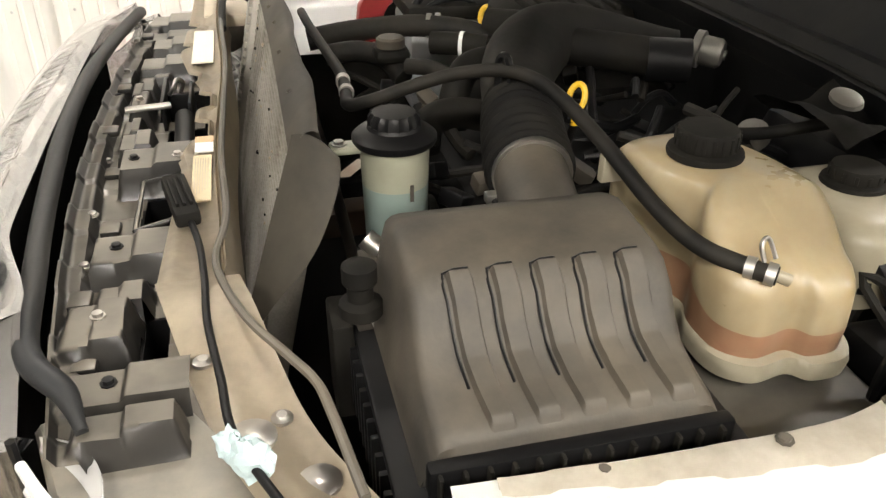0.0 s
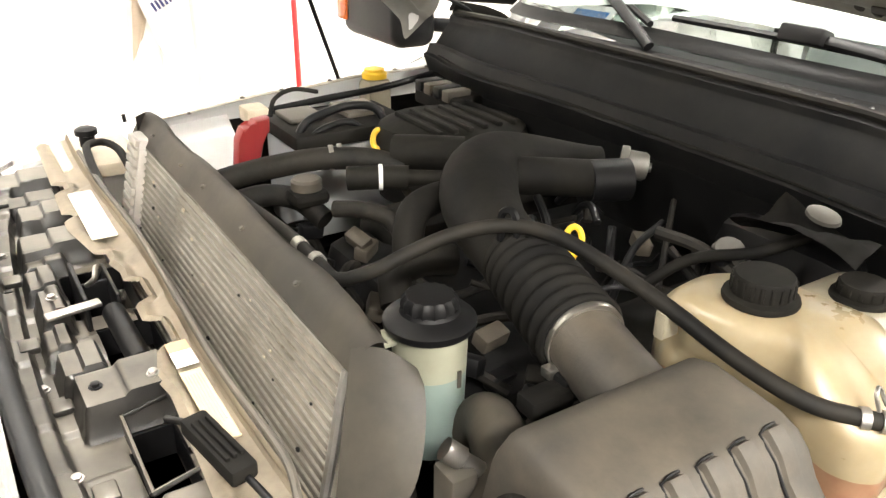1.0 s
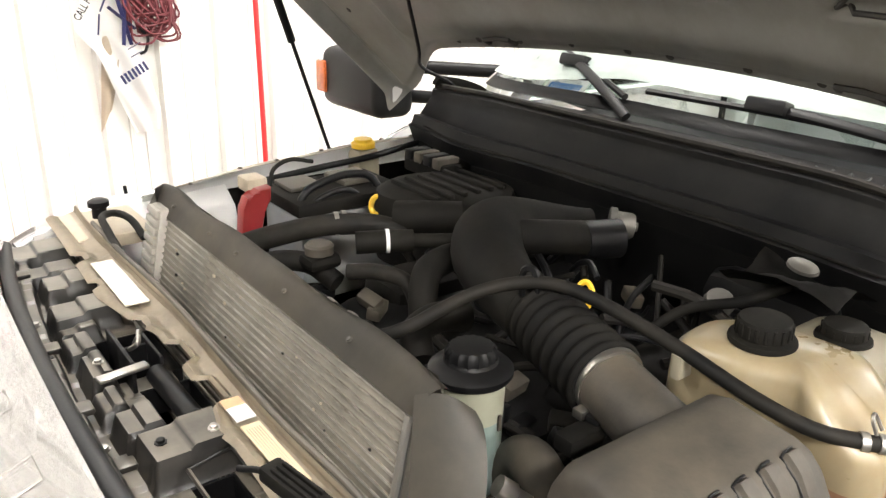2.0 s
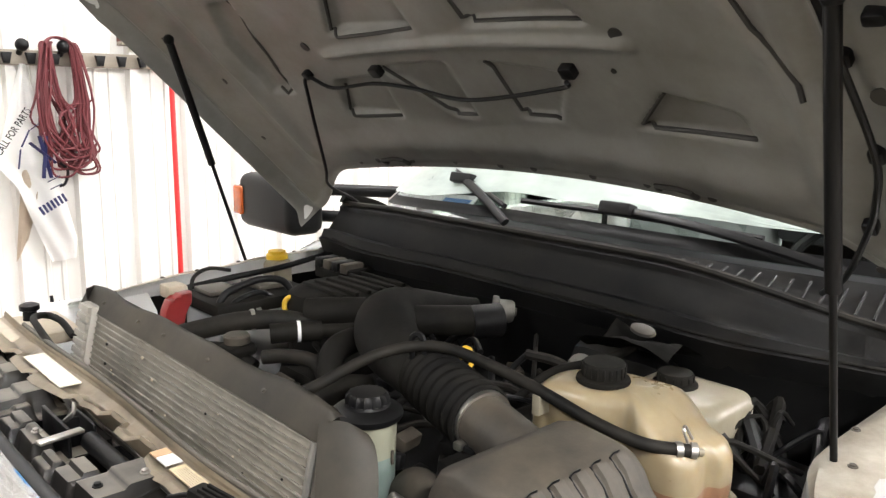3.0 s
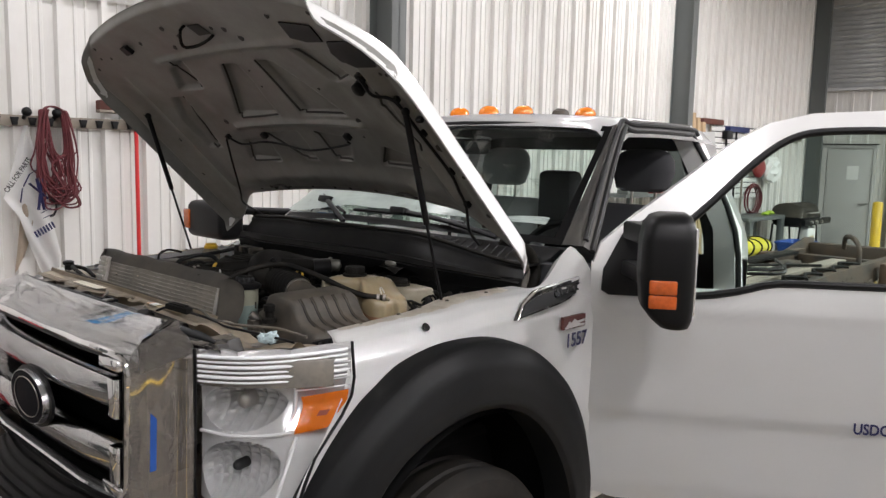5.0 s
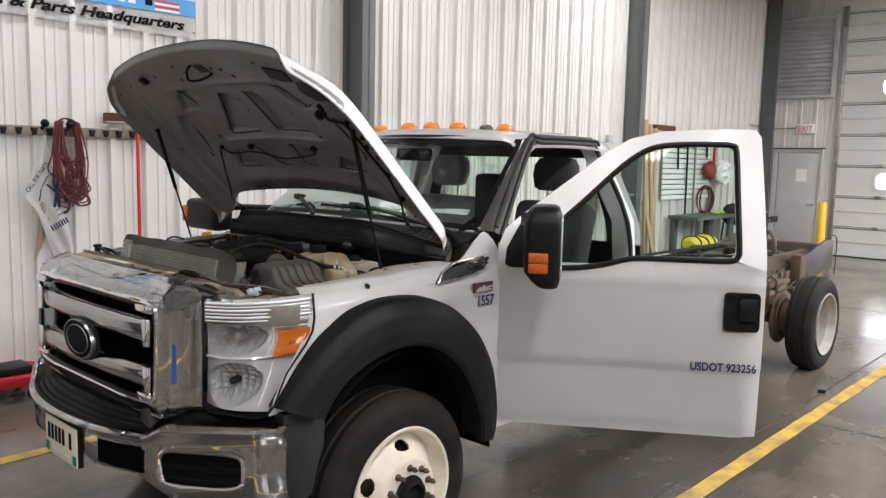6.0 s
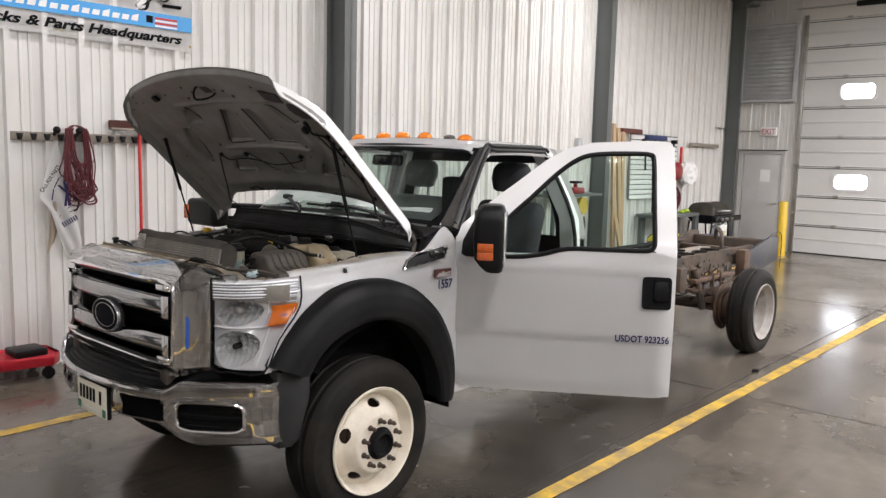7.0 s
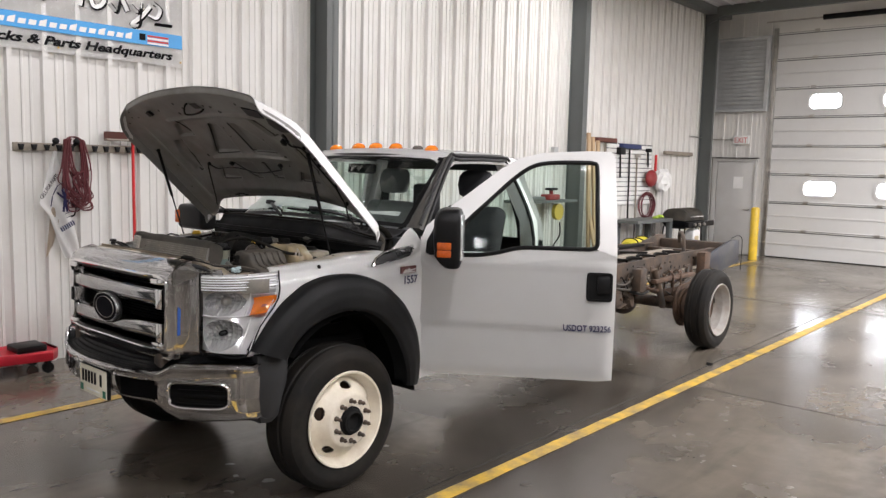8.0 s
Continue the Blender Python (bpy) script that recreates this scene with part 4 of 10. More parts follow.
box(bm, (0.030, -0.172, 0.548), (0.052, 0.128, 0.705), 0.006)
plate = put("license_plate", bm, M_BLACK, "licence plate in a black holder", bumper)
bm = bmesh.new()
box(bm, (0.0255, -0.168, 0.552), (0.0305, 0.124, 0.702), 0.001)
put("plate_face", bm, M_LABEL, "pale plate with dark characters", bumper)
for k in range(6):
    bm = bmesh.new()
    y = 0.088 - k * 0.034 - (0.030 if k == 5 else 0)
    box(bm, (0.0236, y - 0.011, 0.612), (0.0252, y + 0.011, 0.676))
    put("plate_bar", bm, M_INK, "", bumper)
for y in (0.104, -0.148):
    bm = bmesh.new()
    box(bm, (0.0236, y - 0.016, 0.558), (0.0252, y + 0.016, 0.595))
    put("plate_corner", bm, mat("plate_green", (0.03, 0.16, 0.10), 0.5, var=0.2), "", bumper)
bm = bmesh.new()
box(bm, (0.0236, -0.10, 0.572), (0.0252, 0.05, 0.580))
put("plate_bar", bm, M_LABELW, "", bumper)
bm = bmesh.new()
tube(bm, [(0.22, 0.40, 0.648), (0.13, 0.40, 0.648), (0.10, 0.37, 0.645), (0.13, 0.34, 0.648), (0.22, 0.34, 0.648)], 0.011, sub=5)
put("tow_hook", bm, M_BLACK, "black front tow hook", bumper)


# grille
def grille_x(y):
    return 0.128 + 0.045 * (abs(y) / 0.62) ** 2.2


G_W = 0.625


def grille_span(y):
    """lower and upper edge of the surround at one place across the truck"""
    a = smoothstep(0.545, 0.61, abs(y))
    low = lerp(0.818 - 0.012 * min(1, abs(y) / 0.5), 0.846, a)
    return low, 1.256 - 0.066 * smoothstep(0.535, 0.552, abs(y)) + 0.052 * smoothstep(0.552, G_W, abs(y))


def grille_face(u, v):
    y = lerp(-G_W, G_W, 0.5 + 0.5 * math.copysign(abs(2 * u - 1) ** 0.8, u - 0.5))
    z0, z1 = grille_span(y)
    z = lerp(z0, z1, v)
    a = max(0.0, abs(y) - 0.538) / (G_W - 0.538)
    x = grille_x(y) + 0.022 * smoothstep(1.222, 1.256, z) + 0.03 * (z - 0.80) + 0.012 * smoothstep(0.850, 0.815, z)
    return Vector((x + 0.112 * (1 - (1 - a) ** 1.9) - 0.010 * smoothstep(0.66, 0.72, a) * (1 - smoothstep(0.90, 1.0, a)) + 0.006 * smoothstep(0.0, 0.1, a) * (1 - smoothstep(0.1, 0.2, a)), y, z))


def in_opening(y, z):
    return math.hypot(max(0, abs(y) - 0.490 + 0.008 * (1.16 - z) / 0.34) / 0.035, max(0, abs(z - 1.037) - 0.155) / 0.035) < 1


bm = bmesh.new()
sheet(bm, grille_face, 150, 72, 0.012, lambda u, v: in_opening(grille_face(u, v).y, grille_face(u, v).z))
grille = put("grille", bm, M_CHROME, "chromed grille surround")
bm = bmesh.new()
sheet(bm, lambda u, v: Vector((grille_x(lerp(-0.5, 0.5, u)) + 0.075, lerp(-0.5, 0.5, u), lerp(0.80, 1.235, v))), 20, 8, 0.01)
put("grille_back", bm, M_DARK, "dark backing sheet behind the grille bars", grille)
for zc in (0.937, 1.112):
    bm = bmesh.new()
    sheet(bm, lambda u, v: Vector((grille_x(lerp(-0.495, 0.495, u)) + 0.005 + 0.05 * (2 * v - 1) ** 4, lerp(-0.495, 0.495, u), zc - 0.053 + 0.106 * v)), 36, 10, 0.02)
    put("grille_bar", bm, M_CHROME, "broad chrome grille bar", grille)
    for s in (-1, 1):
        bm = bmesh.new()
        box(bm, (grille_x(0.46) - 0.002, s * 0.478 - 0.022, zc - 0.050), (grille_x(0.46) + 0.03, s * 0.478 + 0.022, zc + 0.050), 0.003)
        put("bar_end_cap", bm, M_CHROME, "", grille)
bm = bmesh.new()
for k in range(26):
    z = 0.858 + k * 0.0142
    sheet(bm, lambda u, v: Vector((grille_x(lerp(-0.48, 0.48, u)) + lerp(0.05, 0.07, v), lerp(-0.48, 0.48, u), z + 0.003 * v)), 16, 1, 0.004)
put("grille_mesh", bm, M_BLACK, "black fine grille slats", grille)
bm = bmesh.new()
lathe(bm, [(0.0905, 0.010), (0.0915, 0.0185), (0.0945, 0.0185), (0.0965, 0.010), (0.097, -0.002)][::-1], pose(0.128, 0.0, 1.015, 0, -90, 0) @ Matrix.Diagonal((0.80, 1.38, 1, 1)), 40, cap=False)
put("emblem", bm, mat("worn_chrome", (0.42, 0.42, 0.43), 0.26, metal=1, var=0.15), "oval emblem with worn chrome rim", grille)
bm = bmesh.new()
lathe(bm, [(0.092, 0.0), (0.092, 0.0165), (0.05, 0.0185), (0.004, 0.019)], pose(0.128, 0.0, 1.015, 0, -90, 0) @ Matrix.Diagonal((0.80, 1.38, 1, 1)), 40)
put("emblem_field", bm, mat("emblem_black", (0.006, 0.006, 0.009), 0.5, var=0.1, spec=0.03), "dark oval emblem field", grille)
bm = bmesh.new()
tube(bm, [Vector((0.1085, 0.097 * math.cos(a), 1.015 + 0.056 * math.sin(a))) for a in (2 * math.pi * k / 40 for k in range(41))], 0.0014, n=6, sub=1)
put("emblem_line", bm, M_STEEL, "", grille)
bm = bmesh.new()
lathe(bm, [(0.108, -0.006), (0.108, 0.002), (0.09, 0.004), (0.004, 0.004)], pose(0.128, 0.0, 1.015, 0, -90, 0) @ Matrix.Diagonal((0.80, 1.38, 1, 1)), 40)
put("emblem_backing", bm, M_BLACK, "black emblem backing", grille)
# opening rim
bm = bmesh.new()
rim = [(0.527 * (abs(math.cos(a)) ** 0.16) * (1 if math.cos(a) > 0 else -1), 1.037 + 0.187 * (abs(math.sin(a)) ** 0.16) * (1 if math.sin(a) > 0 else -1)) for a in (2 * math.pi * (k + 0.5) / 96 for k in range(97))]
tube(bm, [(grille_x(y) + 0.004 + 0.02 * (z - 0.79), y * (1 - 0.012 * (1.16 - z) / 0.34), z) for y, z in rim], 0.009, sub=1, n=8)
put("opening_rim", bm, M_CHROME, "", grille)
bm = bmesh.new()
tube(bm, [(grille_x(y) + 0.006 + 0.02 * (z - 0.79), y * 0.972, 1.037 + (z - 1.037) * 0.935) for y, z in rim], 0.008, sub=1, n=8)
put("opening_seal", bm, M_BLACK, "black inner edge of the grille opening", grille)
for sg in (-1, 1):
    for zc in (1.198, 0.872):
        bm = bmesh.new()
        box(bm, (grille_x(0.47) - 0.004, sg * 0.462 - 0.052, zc - 0.014), (grille_x(0.47) + 0.03, sg * 0.462 + 0.052, zc + 0.014), 0.005)
        put("corner_tab", bm, M_CHROME, "", grille)


# chromed top of the grille: broad sloping apron with worn embossing
def apron(u, v):
    half = lerp(0.548, 0.535, v)
    y = lerp(-half, half, u)
    x = lerp(grille_x(y) + 0.030, 0.258 + 0.03 * y * y + 0.034 * smoothstep(0.38, 0.53, abs(y)), v)
    return Vector((x, y, 1.254 + 0.006 * smoothstep(0, 0.08, v) + 0.040 * v ** 0.8))


bm = bmesh.new()
sheet(bm, apron, 40, 12, 0.01)
put("grille_apron", bm, M_CHROME, "chromed grille top with worn embossed lettering", grille)
for s in (-1, 1):
    bm = bmesh.new()

    def facet(u, v):
        top, low = apron(0.0, u), Vector((lerp(0.186, 0.300, u), -lerp(0.560, 0.628, u), lerp(1.183, 1.236, u)))
        p = top.lerp(low, v) 
        return Vector((p.x, -s * p.y, p.z))
    sheet(bm, facet, 1, 1, 0.006)
    put("corner_facet", bm, M_CHROME, "chrome corner facet of the grille top", grille)
for k in range(9):
    y = 0.34 - k * 0.085
    if k == 5:
        continue
    bm = bmesh.new()
    p = [apron(0.5 + (y + a) / 1.2, b) + Vector((0, 0, 0.0015)) for a, b in ((-0.026, 0.22), (-0.026, 0.62), (0.026, 0.62), (0.026, 0.22))]
    tube(bm, p, 0.0007, n=6, sub=1)
    put("embossed_mark", bm, M_STEEL, "", grille)
bm = bmesh.new()
sheet(bm, lambda u, v: (lambda z: grille_face(lerp(0.0665, 0.060, u), (z - 0.826) / 0.38) + Vector((-0.0035, -0.002, 0)))(lerp(0.945, 1.095 - 0.02 * u, v)), 2, 8, 0.001)
put("tape_strip", bm, M_BLUETAPE, "strip of blue tape on chrome", grille)


# headlights
# opaque white carries the bright reflections of the lamp flutes as plain colour
M_FLUTE = mat("pale_flute_white", (0.80, 0.81, 0.82), 0.22, var=0.05)
M_LAMPCHROME = mat("lamp_chrome", (0.97, 0.97, 0.97), 0.09, metal=0.48, var=0.04, rvar=0.4)


def headlight(side):
    # lens between the inner front and the outer rear edge
    def face(u, v, d=0.0):
        z = lerp(0.848, 1.243, v)
        xi, yi = 0.292, 0.628
        xo, yo = lerp(0.390, 0.590, min(1.0, v / 0.64) ** 1.3), 0.878
        bulge = 0.05 * math.sin(math.pi * u) * 0.9
        return Vector((lerp(xi, xo, u) - bulge + 0.045 * d, side * (lerp(yi, yo, u) + 0.2 * bulge - 0.035 * d), z + 0.018 * u ** 3 * v))
    hl = bmesh.new()
    sheet(hl, face, 16, 14, 0.003)
    lamp = put("headlight", hl, M_LENS, "clear headlight lens over chrome reflectors", sharp=60)
    lamp.visible_shadow = False

    def bowl(u, v, cu, cv, ru, rv):
        return max(0.0, 1 - ((u - cu) / ru) ** 2 - ((v - cv) / rv) ** 2)

    def pillow(u, v, nu, nv):
        a, b = (u * nu) % 1.0, (v * nv) % 1.0
        return (1 - (2 * a - 1) ** 2) * (1 - 0.7 * (2 * b - 1) ** 2)

    def depth(u, v):
        d = 0.55 + 0.15 * math.sin(math.pi * v)
        if v > 0.76:
            return 0.36 + 0.45 * pillow(u, v - 0.76, 3.0, 16.0)
        up, low = bowl(u, v, 0.34, 0.615, 0.30, 0.150), bowl(u, v, 0.42, 0.22, 0.38, 0.190)
        if up > 0:
            d += 1.5 * up ** 0.7 + 0.24 * pillow(u, v, 11, 24)
        if low > 0:
            d += 1.7 * low ** 0.65 + 0.26 * pillow(u + 0.5 * v, v, 10, 22)
        return d
    bm = bmesh.new()
    sheet(bm, lambda u, v: face(0.015 + 0.97 * u, 0.015 + 0.97 * v, depth(0.015 + 0.97 * u, 0.015 + 0.97 * v)), 104, 112, 0.003)
    put("reflector", bm, M_LAMPCHROME, "faceted chrome lamp reflector", lamp, sharp=28)
    for cu, cv, r, mm in ((0.32, 0.615, 0.022, M_STEEL), (0.42, 0.22, 0.014, M_BLACK)):
        bm = bmesh.new()
        c = face(cu, cv, 1.9)
        m = Matrix.Translation(c) @ Vector((-0.95, side * 0.25, 0)).to_track_quat("Z", "Y").to_matrix().to_4x4()
        lathe(bm, [(r, -0.02), (r, 0.012), (r * 0.8, 0.02), (r * 0.4, 0.026), (0.001, 0.028)], m, 20)
        put("bulb", bm, mm, "", lamp)
    # chrome dividers round the chambers
    for a in (((0.02, 0.455), (0.3, 0.450), (0.6, 0.455), (0.80, 0.47)), ((0.02, 0.76), (0.3, 0.77), (0.6, 0.755), (0.70, 0.75)), ((0.685, 0.75), (0.70, 0.60), (0.715, 0.46)), ((0.80, 0.44), (0.84, 0.25), (0.86, 0.05))):
        bm = bmesh.new()
        tube(bm, [face(u, v, 0.50) for u, v in a], 0.005, n=8, sub=5)
        put("chamber_divider", bm, M_LAMPCHROME, "", lamp)
    bm = bmesh.new()
    for k in range(4):
        v = 0.725 + 0.05 * k
        tube(bm, [face(u, v, 0.22) for u in (0.70, 0.8, 0.9, 0.985)], 0.0022, n=6, sub=4)
    put("lens_flutes", bm, M_FLUTE, "", lamp)
    bm = bmesh.new()
    for k in range(6):
        v = 0.795 + 0.032 * k
        tube(bm, [face(u, v, 0.10) for u in (0.03, 0.15, 0.3, 0.42, 0.54, 0.66, 0.78, 0.9, 0.975)], 0.0046 if k % 2 else 0.0030, n=8, sub=4)
    put("upper_reflector_rib", bm, M_FLUTE, "pale horizontal ribs above the lamp chambers", lamp)
    bm = bmesh.new()
    sheet(bm, lambda u, v: face(lerp(0.735 + 0.05 * (1 - v), 0.985 - 0.02 * (1 - v), u), lerp(0.478 + 0.02 * u, 0.695 + 0.012 * u, v), -0.04 - 0.10 * math.sin(math.pi * u) ** 0.5 * math.sin(math.pi * v) ** 0.5), 12, 10, 0.006)
    put("turn_signal", bm, M_AMBER, "amber turn signal", lamp)
    bm = bmesh.new()
    sheet(bm, lambda u, v: face(lerp(0.86, 0.915, u), lerp(0.575, 0.605, v), -0.20), 2, 2, 0.003)
    put("signal_bulb", bm, mat("dark_amber", (0.32, 0.06, 0.01), 0.3, var=0.1), "", lamp)
    bm = bmesh.new()
    tube(bm, [face(0, 1, 0.1), face(0, 0.5, 0.1), face(0, 0, .1), face(0.5, 0, .1), face(1, 0, .1), face(1, 0.33), face(1, 0.66), face(1, 1)], 0.0042, n=6, sub=3)
    put("lamp_gasket", bm, M_BLACK, "", lamp)
    bm = bmesh.new()
    sheet(bm, lambda u, v: face(lerp(-0.06, 1.02, u), 0.0, 0.15 + 0.9 * v) - Vector((0, 0, lerp(0.004, 0.055, v))), 20, 6, 0.006)
    put("lamp_filler", bm, M_BLACK, "black filler strip below the headlight", lamp)
    return lamp


headlight(-1)
headlight(1)
# fender details
for s in (-1, 1):
    bm = bmesh.new()
    G = lambda u, v, w: Vector((u, s * (0.868 + w + 0.38 * max(0, 1.30 - v)), v))
    prism(bm, [(1.215, 1.232), (1.262, 1.277), (1.34, 1.308), (1.60, 1.337), (1.605, 1.280), (1.45, 1.256)], 0.0, 0.018, G, 0.004)
    vent = put("fender_vent", bm, M_CHROME, "chrome-edged side vent badge")
    bm = bmesh.new()
    prism(bm, [(1.232, 1.239), (1.270, 1.272), (1.345, 1.300), (1.594, 1.328), (1.598, 1.287), (1.45, 1.263)], 0.004, 0.0205, G, 0.003)
    put("vent_field", bm, M_FLARE, "dark vent insert", vent)
    for k in range(4):
        bm = bmesh.new()
        u0 = 1.42 + 0.043 * k
        band(bm, round_rect(u0, u0 + 0.034, 1.278 + 0.004 * k, 1.303 + 0.004 * k, 0.004, 2), round_rect(u0 + 0.007, u0 + 0.027, 1.284 + 0.004 * k, 1.297 + 0.004 * k, 0.002, 2), 0.0195, 0.026, G)
        put("badge_mark", bm, M_CHROME, "", vent)
D_SIDE = lambda x, y, z: Matrix.Translation((x, y, z)) @ Matrix(((1, 0, 0, 0), (0, 0, -1, 0), (0, 1, 0, 0), (0, 0, 0, 1)))
letters("unit_number", "1557", 0.066, D_SIDE(1.452, -0.9285, 1.112), M_NAVY, truck, "dark blue unit number lettering", squeeze=0.92, bold=0.012)
bm = bmesh.new()
box(bm, (1.440, -0.9265, 1.172), (1.565, -0.915, 1.214))
put("fender_sticker", bm, mat("maroon_sticker", (0.09, 0.025, 0.022), 0.4, var=0.15), "small dark red sticker")
bm = bmesh.new()
prism(bm, [(1.480, 1.161), (1.507, 1.184), (1.518, 1.178), (1.535, 1.190), (1.550, 1.180), (1.594, 1.184), (1.594, 1.176), (1.55, 1.172), (1.594, 1.168), (1.594, 1.161)], 0.926, 0.9285, lambda u, v, w: Vector((u - 0.034, -w, v + 0.014)))
put("sticker_band", bm, mat("grey_print", (0.45, 0.43, 0.42), 0.5, var=0.1))
bm = bmesh.new()
lathe(bm, [(0.012, 0), (0.012, 0.003)], pose(0.864, -0.866, 1.256, 52, 0, 0), 16)
put("bolt_hole", bm, M_BLACKD, "dark hole in the fender")


# hood, raised
HOOD_T = radians(43.4)
HOOD_A = Vector((1.59, 0, 1.306))
HOOD_E = Vector((-math.cos(HOOD_T), 0, math.sin(HOOD_T)))
HOOD_N = Vector((math.sin(HOOD_T), 0, math.cos(HOOD_T)))
HOOD_HALF = 0.876


def hood_s0(y):
    return 0.405 - 0.15 * smoothstep(0.60, 0.865, abs(y))


def hood_s1(y):
    a = abs(y)
    if a < 0.65:
        return 1.364 - 0.062 * (a / 0.65) ** 2.6
    return float(np.interp(a, [0.65, 0.70, 0.75, 0.80, 0.83, 0.86, HOOD_HALF], [1.302, 1.270, 1.228, 1.183, 1.150, 1.09, 1.03]))


def hood_pt(s, y, w=0.0):
    """s runs from the hinge to the nose, w out of the inner panel."""
    base = -0.0893 * (y / 0.8) ** 2 - 0.32 * max(0.0, s - 0.9) ** 2 - 0.282 * max(0.0, 0.35 - s) ** 2
    return HOOD_A + HOOD_E * s + HOOD_N * (base + w) + Vector((0, y, 0))


def skin_w(s, y):
    side = smoothstep(0.838, HOOD_HALF, abs(y))
    front = smoothstep(0.055, 0.0, hood_s1(y) - s) * smoothstep(0.62, 0.74, abs(y))
    rear = smoothstep(0.05, 0.0, s - hood_s0(y))
    return 0.034 - 0.064 * max(side ** 1.4, front ** 1.6) - 0.024 * rear


def hood_grid(u, v):
    q = 2 * v - 1
    y = HOOD_HALF * (1.4 * q - 0.4 * q ** 3)
    s0, s1 = hood_s0(y), hood_s1(y)
    return lerp(s0, s1, u), y


POCKETS = [
    ([(1.056, 0.105), (0.823, 0.273), (0.806, 0.048), (1.05, 0.03)], 0.020),
    ([(1.055, -0.11), (0.809, -0.105), (0.813, -0.359), (1.05, -0.18)], 0.020),
    ([(1.10, -0.36), (0.966, -0.445), (0.985, -0.56), (1.09, -0.50)], 0.018),
    ([(1.11, 0.31), (0.972, 0.345), (0.985, 0.47), (1.08, 0.41)], 0.018),
    ([(0.956, 0.56), (0.949, 0.50), (0.684, 0.545), (0.696, 0.61), (0.85, 0.615)], 0.018),
    ([(0.944, -0.66), (0.872, -0.60), (0.711, -0.66), (0.73, -0.72), (0.90, -0.705)], 0.016),
    ([(0.70, 0.37), (0.602, 0.421), (0.577, 0.259), (0.70, 0.235)], 0.016),
    ([(0.725, 0.205), (0.583, 0.09), (0.58, 0.03), (0.725, 0.02)], 0.016),
    ([(0.725, -0.088), (0.587, -0.10), (0.587, -0.185), (0.70, -0.262)], 0.016),
    ([(0.677, -0.445), (0.588, -0.365), (0.600, -0.575), (0.655, -0.56)], 0.016),
]
POCKET_EDGES = []
for poly, depth in POCKETS:
    area = sum(poly[k][0] * poly[(k + 1) % len(poly)][1] - poly[(k + 1) % len(poly)][0] * poly[k][1] for k in range(len(poly)))
    if area > 0:
        poly = poly[::-1]
    lines = []
    for k in range(len(poly)):
        (a0, b0), (a1, b1) = poly[k], poly[(k + 1) % len(poly)]
        ln = math.hypot(a1 - a0, b1 - b0)
        lines.append((a0, b0, (b1 - b0) / ln, (a1 - a0) / ln))
    ss, ys = [p[0] for p in poly], [p[1] for p in poly]
    POCKET_EDGES.append((min(ss) - 0.02, max(ss) + 0.02, min(ys) - 0.02, max(ys) + 0.02, lines, depth))


def pockets(s, y):
    """Depth of the pressed pockets of the inner panel."""
    d = 0.0
    for s_lo, s_hi, y_lo, y_hi, lines, depth in POCKET_EDGES:
        if s_lo < s < s_hi and y_lo < y < y_hi:
            inside = min(smoothstep(-0.007, 0.007, (s - a0) * ny - (y - b0) * ns) for a0, b0, ny, ns in lines)
            d = max(d, depth * inside)
    return d


def bump(x, c, r):
    return math.exp(-((x - c) / r) ** 2)


def inner_w(s, y):
    a = abs(y)
    w = pockets(s, y)
    w -= 0.012 * bump(s, 0.775, 0.012) * smoothstep(0.40, 0.37, abs(y + 0.045))
    w -= 0.016 * bump(s, 0.50, 0.045) * smoothstep(0.66, 0.54, a)
    w -= 0.010 * bump(s, 1.125, 0.014) * smoothstep(0.46, 0.40, a)
    w -= 0.012 * bump(a, 0.665, 0.022) * smoothstep(0.42, 0.5, s) * smoothstep(1.15, 1.05, s)
    w += 0.010 * bump(a, 0.735, 0.028) * smoothstep(0.35, 0.45, s) * smoothstep(1.10, 1.0, s)
    w += 0.008 * bump(s, 0.89, 0.05) * bump(a, 0.44, 0.04) + 0.006 * bump(s, 0.74, 0.03) * bump(a, 0.62, 0.05)
    for k, y0 in enumerate((-0.45, -0.27, -0.09, 0.10, 0.28, 0.46)):
        w += 0.004 * bump(y, y0, 0.018) * bump(s, 0.475, 0.03)
    rim = smoothstep(0.0, 0.035, min(s - hood_s0(y), (hood_s1(y) - s) * 1.2, HOOD_HALF - a))
    return lerp(skin_w(s, y) - 0.005, w, rim)


bm = bmesh.new()
sheet(bm, lambda u, v: (lambda s, y: hood_pt(s, y, skin_w(s, y)))(*hood_grid(u, v)), 60, 80)
hood = put("hood", bm, M_WHITE, "white hood propped open on gas struts", sharp=60)
bm = bmesh.new()
sheet(bm, lambda u, v: (lambda s, y: hood_pt(s, y, inner_w(s, y)))(*hood_grid(u, v)), 170, 210)
put("hood_inner_panel", bm, M_HOODIN, "grey pressed steel hood inner panel", hood, sharp=60)


def hood_under(s, y, lift=0.004):
    return hood_pt(s, y, inner_w(s, y) - lift)


def hood_line(pts, lift=0.0, k=6):
    out = []
    for (s0, y0), (s1, y1) in zip(pts, pts[1:]):
        out += [hood_under(lerp(s0, s1, j / k), lerp(y0, y1, j / k), lift) for j in range(k)]
    return out + [hood_under(*pts[-1], lift)]


